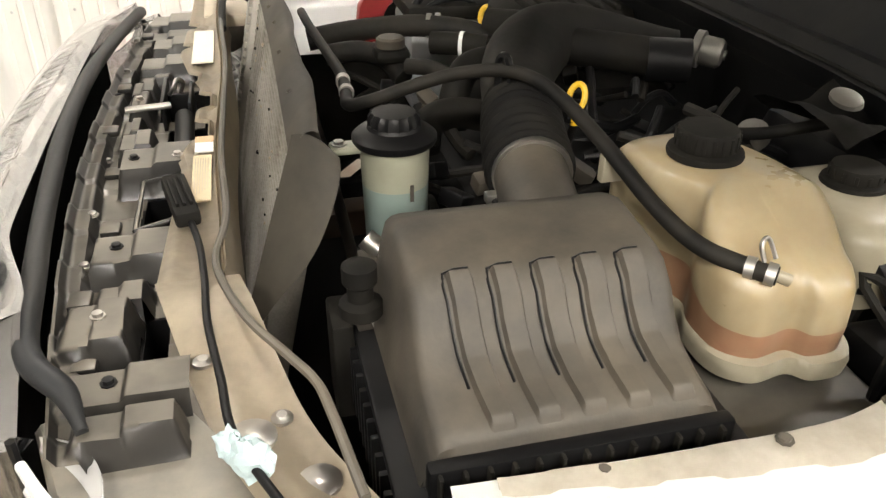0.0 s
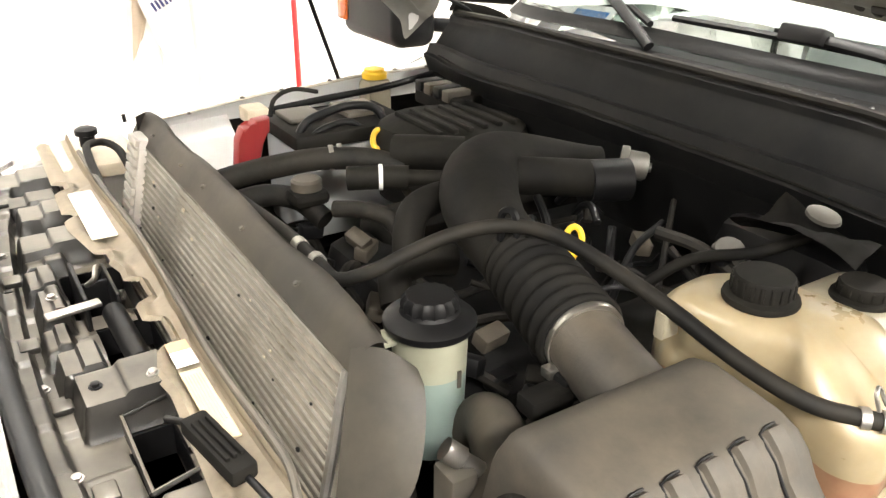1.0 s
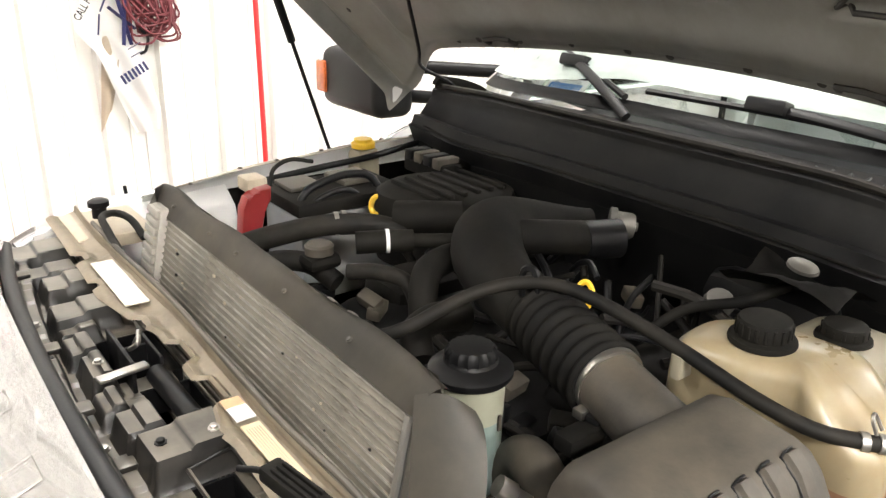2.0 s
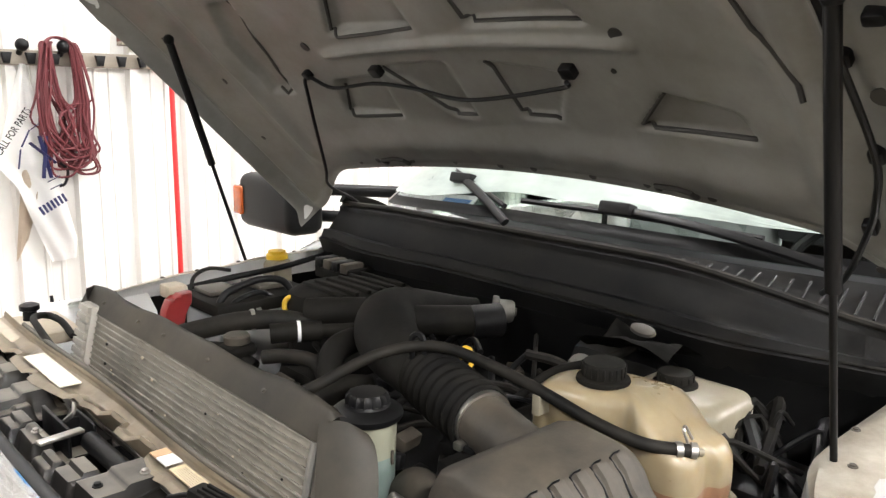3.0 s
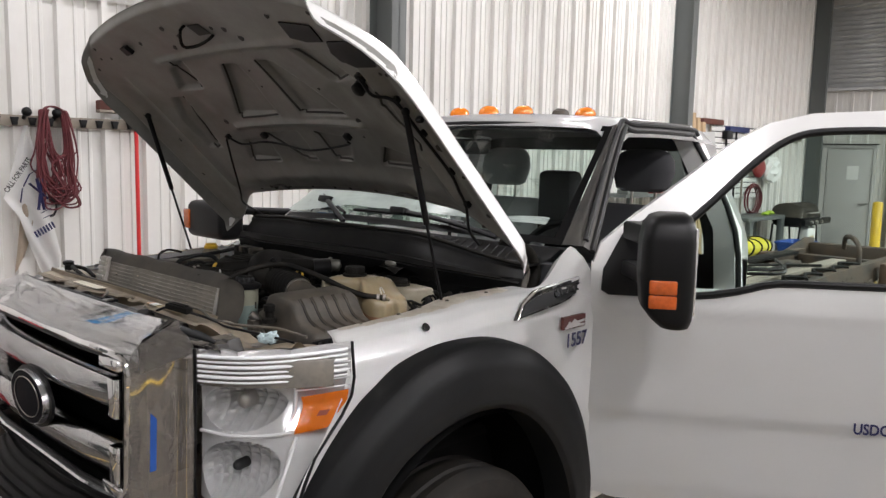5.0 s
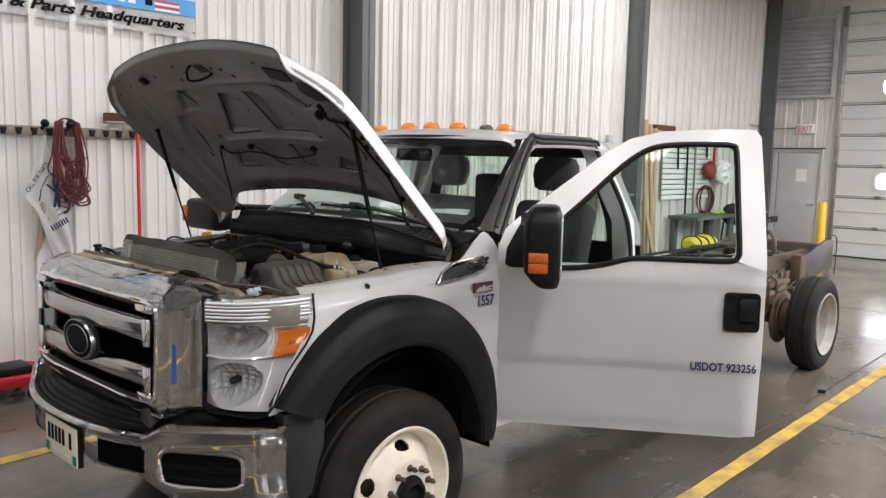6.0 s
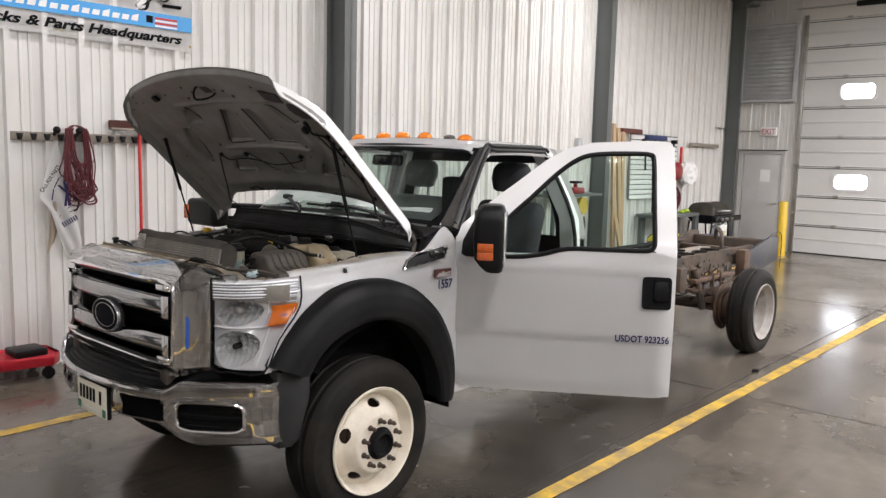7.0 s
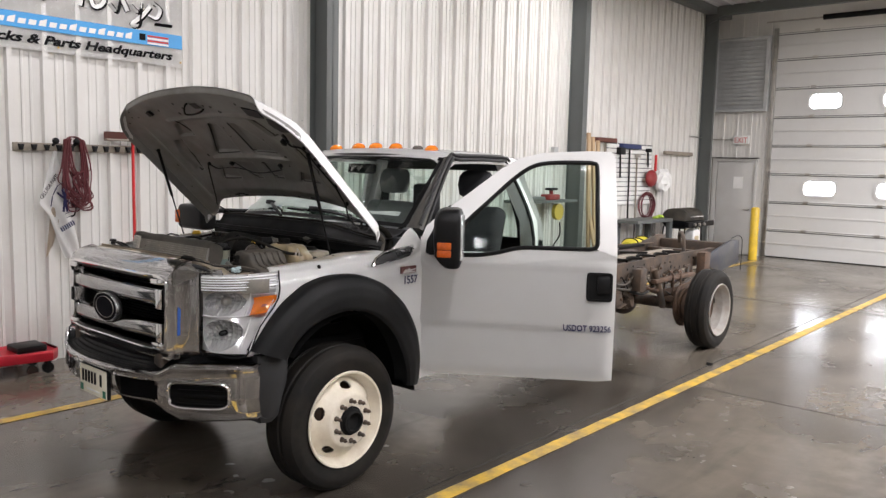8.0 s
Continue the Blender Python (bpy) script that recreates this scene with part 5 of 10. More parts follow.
UNDER_M = lambda s, y, lift=0.0: Matrix.Translation(hood_under(s, y, lift)) @ (-HOOD_N).to_track_quat("Z", "Y").to_matrix().to_4x4()
for line in ([(1.056, 0.108), (0.83, 0.270), (0.812, 0.258), (0.806, 0.048)], [(1.062, -0.10), (0.825, -0.103), (0.810, -0.12), (0.813, -0.359)], [(1.10, -0.362), (0.975, -0.45), (0.970, -0.48), (0.99, -0.553)],
             [(1.118, 0.355), (1.076, 0.388), (0.972, 0.350)], [(0.950, 0.505), (0.80, 0.515), (0.69, 0.545), (0.684, 0.565), (0.696, 0.59)], [(0.945, -0.655), (0.875, -0.603), (0.811, -0.625), (0.711, -0.675)],
             [(0.679, 0.374), (0.606, 0.418), (0.592, 0.405), (0.578, 0.262)], [(0.722, 0.205), (0.60, 0.105), (0.582, 0.085), (0.580, 0.030)], [(0.728, -0.090), (0.60, -0.098), (0.587, -0.112), (0.587, -0.188)],
             [(0.676, -0.443), (0.60, -0.372), (0.589, -0.39), (0.600, -0.572)]):
    bm = bmesh.new()
    tube(bm, hood_line(line), 0.0040, n=6, sub=1)
    put("sealer_bead", bm, M_SEALER, "dark adhesive bead along a pocket", hood)
for s, y, r in ((1.257, 0.656, 0.007), (1.209, 0.688, 0.006), (1.169, 0.764, 0.007), (1.197, 0.639, 0.006), (1.22, 0.405, 0.009), (1.169, 0.254, 0.011), (1.257, 0.206, 0.011), (1.21, 0.165, 0.011), (1.205, -0.113, 0.011), (1.16, -0.152, 0.012),
                (1.217, -0.052, 0.008), (0.803, 0.38, 0.012), (0.753, 0.749, 0.009), (0.795, -0.414, 0.012), (0.719, -0.373, 0.005), (1.018, -0.013, 0.004), (0.944, -0.004, 0.004), (0.928, -0.323, 0.005), (0.993, -0.219, 0.005),
                (1.009, -0.724, 0.006), (1.015, -0.767, 0.006), (0.735, -0.773, 0.014), (0.353, -0.701, 0.008), (0.442, -0.789, 0.009), (0.908, -0.814, 0.010), (0.908, 0.80, 0.010), (0.62, -0.80, 0.007), (0.56, 0.79, 0.007), (0.30, -0.80, 0.007),
                (1.24, -0.42, 0.009), (1.25, -0.66, 0.008), (0.438, 0.457, 0.008), (0.432, 0.344, 0.008), (0.425, 0.21, 0.006), (0.42, 0.076, 0.008), (0.42, -0.018, 0.008), (0.42, -0.172, 0.008), (0.424, -0.30, 0.007), (0.424, -0.435, 0.008), (0.43, 0.53, 0.006)):
    bm = bmesh.new()
    lathe(bm, [(r, 0), (r, 0.0015)], UNDER_M(s, y), 12)
    put("panel_hole", bm, M_SEALER, "", hood)
for y in (0.40, -0.368):
    bm = bmesh.new()
    tube(bm, [hood_under(0.418 + a, y + b, 0.001) for a, b in ((0, -0.035), (0.024, -0.035), (0.030, -0.01), (0.024, 0.035), (0.004, 0.040))], 0.0065, n=6, sub=1)
    put("hook_slot", bm, M_SEALER, "", hood)
bm = bmesh.new()
tube(bm, [hood_under(s, y, h) for s, y, h in ((1.246, 0.072, 0.0), (1.246, 0.072, 0.022), (1.20, 0.13, 0.03), (1.176, 0.135, 0.03), (1.176, 0.05, 0.03), (1.188, -0.02, 0.022), (1.188, -0.02, 0.0))], 0.0055, n=6, sub=2)
put("striker", bm, M_BLACKD, "dark steel hood latch striker", hood)
HOOD_F = lambda u, v, w: hood_under(u, v, w)
for name, mm, label, poly, h in (("striker_pocket", M_SEALER, "", [(1.245, 0.06), (1.245, -0.01), (1.195, -0.02), (1.195, 0.055)], 0.002),
                                 ("foam_patch", M_BLACK, "torn black foam patch", [(1.215, -0.45), (1.20, -0.60), (1.135, -0.585), (1.132, -0.50), (1.15, -0.43)], 0.005),
                                 ("foam_patch", M_BLACK, "torn black foam patch", [(1.135, -0.605), (1.15, -0.78), (1.115, -0.82), (1.045, -0.75), (1.055, -0.59), (1.09, -0.575)], 0.005),
                                 ("nose_bumper", M_BLACK, "", [(1.232, 0.475), (1.232, 0.505), (1.195, 0.512), (1.195, 0.478)], 0.018)):
    bm = bmesh.new()
    n = len(poly)
    fine = [(lerp(poly[k][0], poly[(k + 1) % n][0], j / 4), lerp(poly[k][1], poly[(k + 1) % n][1], j / 4)) for k in range(n) for j in range(4)]
    prism(bm, fine, 0.001, h, HOOD_F)
    put(name, bm, mm, label, hood)
# washer hose with nozzles
bm = bmesh.new()
tube(bm, [hood_under(s, y, h) for s, y, h in ((0.700, -0.275, 0.014), (0.676, -0.24, 0.022), (0.656, -0.02, 0.026), (0.672, 0.14, 0.026), (0.690, 0.25, 0.024), (0.695, 0.375, 0.02), (0.732, 0.435, 0.012), (0.68, 0.462, 0.03), (0.484, 0.567, 0.045), (0.40, 0.64, 0.05))]
     + [Vector((1.36, 0.70, 1.45)), Vector((1.37, 0.66, 1.415)), Vector((1.33, 0.60, 1.40))], 0.0042, n=8)
put("washer_hose", bm, M_BLACK, "black washer hose", hood)
bm = bmesh.new()
tube(bm, [hood_under(s, y, h) for s, y, h in ((1.002, -0.633, 0.012), (0.953, -0.66, 0.016), (0.916, -0.719, 0.014), (0.787, -0.739, 0.018), (0.629, -0.747, 0.014), (0.55, -0.735, 0.022), (0.472, -0.71, 0.016), (0.36, -0.66, 0.035))] + [Vector((1.42, -0.57, 1.42))], 0.0050, n=8)
put("hood_lamp_wire", bm, M_BLACK, "black wiring along the hood edge", hood)
for s, y, a, b in ((0.718, -0.284, 0.014, 0.012), (0.721, 0.216, 0.014, 0.012), (0.734, 0.435, 0.010, 0.010), (1.002, -0.633, 0.014, 0.014), (0.916, -0.719, 0.010, 0.010), (0.787, -0.739, 0.009, 0.010), (0.629, -0.747, 0.010, 0.011), (0.472, -0.71, 0.010, 0.011), (0.86, -0.79, 0.012, 0.008)):
    bm = bmesh.new()
    box(bm, (-a, -b, -0.004), (a, b, 0.016), 0.004, UNDER_M(s, y))
    put("hose_clip", bm, M_BLACK, "", hood)
bm = bmesh.new()
lathe(bm, [(0.020, 0), (0.022, 0.010), (0.022, 0.030), (0.014, 0.036)], UNDER_M(0.965, -0.60), 14)
put("hood_lamp", bm, M_BLACK, "black under-hood lamp", hood)
for sg, top, b in ((-1, (0.892, -0.757), Vector((1.062, -0.75, 1.235))), (1, (0.915, 0.757), Vector((1.075, 0.815, 1.285)))):
    a = hood_under(*top, 0.022)
    m1 = a.lerp(b, 0.52)
    bm = bmesh.new()
    cyl(bm, a, m1, 0.0095, n=16)
    st = put("gas_strut", bm, M_BLACK, "black gas strut holding the hood")
    bm = bmesh.new()
    cyl(bm, m1, b, 0.0048, n=10)
    put("strut_rod", bm, M_BLACK, "", st)
    for q in (a, b):
        bm = bmesh.new()
        bmesh.ops.create_uvsphere(bm, u_segments=12, v_segments=8, radius=0.013, matrix=Matrix.Translation(q))
        put("ball_joint", bm, M_BLACK, "", st)
    # hinge arm
    bm = bmesh.new()
    tube(bm, [(1.50, sg * 0.735, 1.25), (1.535, sg * 0.735, 1.33), (1.50, sg * 0.735, 1.40), (1.43, sg * 0.735, 1.435), (1.34, sg * 0.735, 1.455)], 0.018, n=8, flat=0.4)
    put("hood_hinge", bm, M_BLACKD, "dark hood hinge arm")
    bm = bmesh.new()
    tube(bm, [(1.44, sg * 0.75, 1.27), (1.46, sg * 0.75, 1.35), (1.40, sg * 0.75, 1.42)], 0.011, n=8, flat=0.5)
    put("hinge_link", bm, M_SHIELD, "")


# ---- cab ----
def ws(u, v, off=0.0):
    """Windshield: u across from driver to passenger, v from base to top."""
    q = lerp(-1, 1, u)
    e = smoothstep(0.2, 1.0, q)
    xb, zb, yb = 1.65 - 0.10 * e - 0.24 * (1 - abs(q) ** 2.2), 1.42 + 0.035 * (1 - q * q), 0.755 + 0.035 * e
    xt, zt, yt = 2.105 - 0.12 * (1 - q * q), 1.858 + 0.024 * (1 - q * q), 0.662
    p = Vector((lerp(xb, xt, v), q * lerp(yb, yt, v), lerp(zb, zt, v)))
    return p + Vector((-0.7, 0, 0.7)) * off


bm = bmesh.new()
sheet(bm, lambda u, v: ws(u, v), 20, 10, 0.005)
shield = put("windshield", bm, M_WSGLASS, "tinted windshield glass", sharp=60)
shield.visible_shadow = False
bm = bmesh.new()
sheet(bm, lambda u, v: ws(u, v, 0.004), 60, 40, 0.002, lambda u, v: 0.02 < u < 0.98 and 0.05 < v < 0.95)
put("windshield_border", bm, M_BLACK, "black border round the windshield", shield)


def roof_f(u, v):
    q = lerp(-1, 1, v)
    x = lerp(2.075 - 0.12 * (1 - q * q), 2.93, u)
    z = 1.875 + 0.055 * math.sin(math.pi * min(1, 0.18 + u * 0.8)) ** 0.7 * (1 - 0.55 * q * q) - 0.075 * smoothstep(0.86, 1.0, abs(q)) - 0.045 * (1 - smoothstep(0.0, 0.10, u))
    return Vector((x, q * (0.70 + 0.02 * u), z))


bm = bmesh.new()
sheet(bm, roof_f, 20, 36, 0.03)
roof = put("roof", bm, M_WHITE, "white cab roof")
for y, x, z in ((0.48, 2.165, 1.915), (0.19, 2.125, 1.925), (0.0, 2.115, 1.928), (-0.19, 2.125, 1.925), (-0.49, 2.165, 1.912)):
    bm = bmesh.new()
    lathe(bm, [(0.045, -0.012), (0.045, 0.004), (0.040, 0.017), (0.026, 0.029), (0.007, 0.034)], pose(x, y, z, 0, -6, 0) @ Matrix.Diagonal((1.25, 0.85, 1, 1)), 20)
    cl = put("clearance_light", bm, M_AMBER, "amber cab clearance light")
    bm = bmesh.new()
    lathe(bm, [(0.049, -0.02), (0.049, -0.004)], pose(x, y, z, 0, -6, 0) @ Matrix.Diagonal((1.25, 0.85, 1, 1)), 20)
    put("lamp_base", bm, M_BLACK, "", cl)
bm = bmesh.new()
lathe(bm, [(0.04, -0.01), (0.036, 0.012), (0.02, 0.022)], pose(2.17, -0.36, 1.92) @ Matrix.Diagonal((1.2, 0.8, 1, 1)), 16)
put("antenna_base", bm, M_GREY, "dark grey roof antenna base")


def cab_side(side, opened):
    # A pillar
    bm = bmesh.new()
    lo = [ws(0, k / 10) if side < 0 else ws(1, k / 10) for k in range(11)]
    # door opening frame
    zt = 1.86
    outer = [(1.70, 1.42), (2.115, 1.862), (2.24, 1.893), (2.74, 1.893), (2.83, 1.86), (2.90, 1.42), (2.93, 0.95), (2.93, 0.56)]
    inner = [(1.74, 1.40), (2.13, 1.822), (2.24, 1.85), (2.70, 1.85), (2.765, 1.82), (2.82, 1.42), (2.84, 0.95), (2.84, 0.56)]

    def F(u, v, w):
        lean = 0.225 * smoothstep(1.30, 1.9, v) + 0.06 * smoothstep(1.865, 1.42, v) * smoothstep(2.1, 1.8, u)
        return Vector((u, side * (0.90 - lean - w), v))
    bm = bmesh.new()
    sheet(bm, lambda u, v: (lo[0].lerp(lo[-1], u) + Vector((-0.004, side * 0.006, 0.004))).lerp(F(lerp(1.705, 2.12, u), lerp(1.42, 1.863, u), 0.004), v) + Vector((-0.010, side * 0.012, 0.004)) * math.sin(math.pi * v), 10, 6, 0.02)
    put("a_pillar", bm, M_PILLAR if opened else M_WHITE, "dark grey windshield pillar")
    bm = bmesh.new()
    band(bm, outer[3:], inner[3:], 0.0, 0.10, F, closed=False)
    frame_part = put("door_opening", bm, M_WHITE, "white door opening frame")
    bm = bmesh.new()
    band(bm, outer[:4], inner[:4], -0.002, 0.045, F, closed=False)
    put("pillar_frame", bm, M_PILLAR if opened else M_WHITE, "dusty dark pillar frame", frame_part)
    bm = bmesh.new()
    tube(bm, [F(u, v, 0.006) - Vector((0, side * -0.01, 0)) for u, v in inner], 0.013, n=8, sub=4)
    tube(bm, [F(u, v, -0.004) for u, v in [(1.72, 1.44), (2.11, 1.85), (2.24, 1.875), (2.72, 1.875), (2.8, 1.85)]], 0.011, n=8, sub=4)
    put("weatherstrip", bm, M_FLARE, "black rubber weatherstrip")
    bm = bmesh.new()
    box(bm, (1.62, side * 0.80, 0.50), (2.95, side * 0.90, 0.60), 0.015)
    put("rocker_panel", bm, M_WHITE)


cab_side(-1, True)
cab_side(1, False)
# cab back with its window
bm = bmesh.new()


def back_f(u, v):
    y, z = lerp(-0.88, 0.88, u), lerp(0.60, 1.87, v)
    y *= 1 - 0.2 * smoothstep(1.3, 1.87, z)
    return Vector((2.98 - 0.05 * smoothstep(1.3, 1.87, z), y, z))


def back_open(u, v):
    return 0.10 < u < 0.90 and 0.54 < v < 0.935


sheet(bm, back_f, 36, 30, 0.05, back_open)
put("cab_back", bm, M_WHITE, "white cab rear panel")
bm = bmesh.new()
sheet(bm, lambda u, v: back_f(lerp(0.09, 0.91, u), lerp(0.53, 0.945, v)) - Vector((0.02, 0, 0)), 6, 6, 0.005)
g = put("rear_window", bm, M_GLASS, "cab rear window glass")
g.visible_shadow = False
bm = bmesh.new()
sheet(bm, lambda u, v: back_f(lerp(0.03, 0.97, u), lerp(0.03, 0.99, v)) - Vector((0.062, 0, 0)), 36, 30, 0.01, lambda u, v: 0.085 < u < 0.915 and 0.53 < v < 0.945)
put("cab_back_lining", bm, M_TRIM, "grey interior back lining")
bm = bmesh.new()
sheet(bm, lambda u, v: roof_f(lerp(0.06, 0.97, u), lerp(0.05, 0.95, v)) - Vector((0, 0, 0.05)), 12, 16, 0.008)
put("headliner", bm, M_TRIM, "grey headliner")
# passenger door shut
bm = bmesh.new()
sheet(bm, lambda u, v: Vector((lerp(1.64, 2.86, u), 0.905 + 0.02 * math.sin(math.pi * v), lerp(0.54, 1.33, v))), 10, 12, 0.08)
pd = put("passenger_door", bm, M_WHITE, "white passenger door, shut")
bm = bmesh.new()
PF = lambda u, v, w: Vector((u, 0.90 - 0.22 * smoothstep(1.3, 1.9, v) + w, v))
band(bm, [(1.66, 1.32), (2.05, 1.84), (2.2, 1.88), (2.76, 1.88), (2.86, 1.32)], [(1.78, 1.34), (2.10, 1.79), (2.2, 1.82), (2.70, 1.82), (2.79, 1.34)], -0.03, 0.02, PF)
put("window_frame", bm, M_WHITE, "", pd)
bm = bmesh.new()
prism(bm, [(1.78, 1.33), (2.10, 1.80), (2.2, 1.83), (2.71, 1.83), (2.80, 1.33)], -0.006, -0.001, PF)
g = put("window_pane", bm, M_GLASS, "", pd)
g.visible_shadow = False
# cab floor, firewall, dash
bm = bmesh.new()
box(bm, (1.55, -0.85, 0.52), (2.96, 0.85, 0.60), 0.01)
box(bm, (1.58, -0.80, 0.55), (1.64, 0.80, 1.36), 0.01)
put("cab_floor", bm, M_TRIM, "grey cab floor and bulkhead")
bm = bmesh.new()
sheet(bm, lambda u, v: Vector((lerp(1.68, 1.98, v) - 0.16 * (1 - (2 * u - 1) ** 2) * (1 - v), lerp(-0.76, 0.76, u), 1.405 - 0.10 * v ** 3)), 20, 10, 0.02)
dash = put("dashboard", bm, M_TRIM, "dark grey dashboard")
bm = bmesh.new()
box(bm, (1.80, -0.76, 0.98), (1.97, 0.76, 1.33), 0.05)
put("dash_face", bm, M_TRIM, "", dash)
bm = bmesh.new()
SW = pose(2.12, -0.38, 1.28, 0, -62, 0)
bmesh_pts = [SW @ Vector((0.19 * math.cos(a), 0.19 * math.sin(a), 0)) for a in (2 * math.pi * k / 24 for k in range(25))]
tube(bm, bmesh_pts, 0.016, n=8, sub=1)
box(bm, (-0.05, -0.18, -0.02), (0.05, 0.18, 0.01), 0.015, SW)
box(bm, (-0.18, -0.03, -0.02), (0.0, 0.03, 0.0), 0.01, SW)
cyl(bm, SW @ Vector((0, 0, 0)), SW @ Vector((0, 0, -0.25)), 0.03)
put("steering_wheel", bm, M_BLACK, "black steering wheel")


def seat(y, material, w=0.52):
    bm = bmesh.new()
    box(bm, (2.05, y - w / 2, 0.86), (2.55, y + w / 2, 1.02), 0.06, None, 3)
    st = put("seat", bm, material, "cloth bench seat section")
    bm = bmesh.new()
    box(bm, (-0.07, -w / 2, 0.0), (0.07, w / 2, 0.62), 0.065, pose(2.50, y, 0.92, 0, 14, 0), 3)
    put("backrest", bm, material, "", st)
    bm = bmesh.new()
    loft(bm, [[Vector((2.62 + 0.055 * math.sin(a) * q + 0.02 * h, y + w2 * q * (abs(math.cos(a)) ** 0.55) * (1 if math.cos(a) > 0 else -1), 1.585 + 0.195 * h)) for a in (2 * math.pi * i / 24 for i in range(24))] for h, q, w2 in ((0.0, 0.80, 0.12), (0.08, 1.0, 0.13), (0.45, 1.0, 0.155), (0.75, 0.98, 0.15), (0.93, 0.85, 0.14), (1.0, 0.55, 0.13))])
    hr = put("headrest", bm, material, "", st)
    for d in (-0.06, 0.06):
        bm = bmesh.new()
        cyl(bm, (2.63, y + d, 1.45), (2.645, y + d, 1.64), 0.007, n=8)
        put("headrest_post", bm, M_STEEL, "", st)


seat(-0.51, M_SEATDARK)
seat(0.31, M_CLOTHGREY, 0.56)
bm = bmesh.new()
box(bm, (2.52, -0.18, 1.30), (2.64, 0.02, 1.67), 0.03)
put("centre_backrest", bm, M_SEATDARK, "dark folded centre seat back")
bm = bmesh.new()
box(bm, (-0.02, -0.13, -0.035), (0.02, 0.13, 0.035), 0.015, pose(2.03, 0.05, 1.775, 0, 12, 0))
put("rear_view_mirror", bm, M_BLACK, "black rear-view mirror")

# driver door, standing open
DOOR_H = Vector((1.62, -0.905, 0))
door_m = Matrix.Translation(DOOR_H) @ Matrix.Rotation(math.atan2(-0.97, 0.65), 4, "Z")


def dpt(u, z, w=0.0):
    """u along the door, z up, w out of its outer skin."""
    tuck = 0.17 * smoothstep(1.25, 1.95, z) ** 1.1
    belly = 0.016 * math.sin(math.pi * min(1, max(0, (z - 0.5) / 0.9)))
    return door_m @ Vector((u, -(belly - tuck + w), z))


def sill(u):
    return 1.275 + 0.058 * smoothstep(0.34, 0.60, u) + 0.11 * smoothstep(0.10, 0.0, u)


def crease(z):
    return -0.010 * smoothstep(0.875, 0.845, z) + 0.006 * math.exp(-((z - 1.235) / 0.02) ** 2) - 0.012 * smoothstep(0.62, 0.53, z)


bm = bmesh.new()


def skin(u, v):
    uu = lerp(0.0, 1.165, u)
    z0 = 0.545 + 0.03 * smoothstep(0.12, 0.0, uu) + 0.012 * smoothstep(1.08, 1.165, uu)
    z = lerp(z0, sill(uu), v)
    return dpt(uu, z, crease(z))


sheet(bm, skin, 40, 44, 0.004)
door = put("driver_door", bm, M_WHITE, "white driver door standing open")
bm = bmesh.new()
sheet(bm, lambda u, v: dpt(lerp(0.02, 1.15, u), lerp(0.56, sill(lerp(0.02, 1.15, u)) - 0.01, v), -0.10 + 0.02 * math.sin(math.pi * v)), 12, 12, 0.012)
put("door_trim", bm, M_TRIM, "dark grey inner door trim", door)
bm = bmesh.new()
band(bm, [(0.008, 0.575), (1.152, 0.575), (1.152, 1.30), (0.008, 1.29)], [(0.04, 0.60), (1.13, 0.60), (1.13, 1.27), (0.04, 1.26)], -0.10, -0.03, lambda u, v, w: dpt(u, v, w))
put("door_edge", bm, M_WHITE, "", door)
DO = [(0.0, 1.36), (0.03, 1.445), (0.12, 1.525), (0.30, 1.665), (0.47, 1.80), (0.58, 1.865), (0.72, 1.90), (1.00, 1.915), (1.12, 1.912), (1.145, 1.88), (1.158, 1.6), (1.163, 1.40), (1.165, 1.34), (1.165, 1.30)]
DI = [(0.22, 1.285), (0.225, 1.40), (0.27, 1.475), (0.40, 1.60), (0.54, 1.735), (0.645, 1.81), (0.75, 1.838), (0.95, 1.845), (1.02, 1.84), (1.04, 1.81), (1.045, 1.6), (1.05, 1.40), (1.046, 1.362), (1.03, 1.344)]
bm = bmesh.new()
band(bm, DO, DI, -0.075, 0.002, lambda u, v, w: dpt(u, v, w), closed=False)
put("window_frame", bm, M_WHITE, "white door window frame", door)
bm = bmesh.new()
seal = DI[1:] + [(0.98, 1.339), (0.80, 1.338), (0.60, 1.335), (0.48, 1.305), (0.36, 1.285), (0.24, 1.283), (0.225, 1.30)]
tube(bm, [dpt(u, z, 0.002) for u, z in seal + [seal[0]]], 0.013, n=8, sub=3)
put("window_seal", bm, M_BLACK, "black rubber window seal", door)
bm = bmesh.new()
prism(bm, DI + [(0.80, 1.338), (0.60, 1.335), (0.48, 1.305), (0.36, 1.285)], -0.024, -0.019, lambda u, v, w: dpt(u, v, w))
g = put("window_pane", bm, M_GLASS, "clear door window glass", door)
g.visible_shadow = False
bm = bmesh.new()
prism(bm, [(0.035, 1.29), (0.04, 1.36), (0.10, 1.48), (0.17, 1.53), (0.225, 1.50), (0.23, 1.275), (0.06, 1.275)], 0.0, 0.02, lambda u, v, w: dpt(u, v, w), 0.006)
put("mirror_sail", bm, M_BLACK, "black mirror mounting plate", door)
bm = bmesh.new()
band(bm, round_rect(0.995, 1.145, 1.035, 1.205, 0.02), round_rect(1.007, 1.133, 1.048, 1.192, 0.016), 0.002, 0.012, lambda u, v, w: dpt(u, v, w))
put("door_handle", bm, M_BLACK, "black door handle bezel", door)
bm = bmesh.new()
prism(bm, round_rect(1.005, 1.135, 1.046, 1.194, 0.016), 0.0035, 0.0055, lambda u, v, w: dpt(u, v, w))
put("handle_recess", bm, M_DARK, "", door)
bm = bmesh.new()
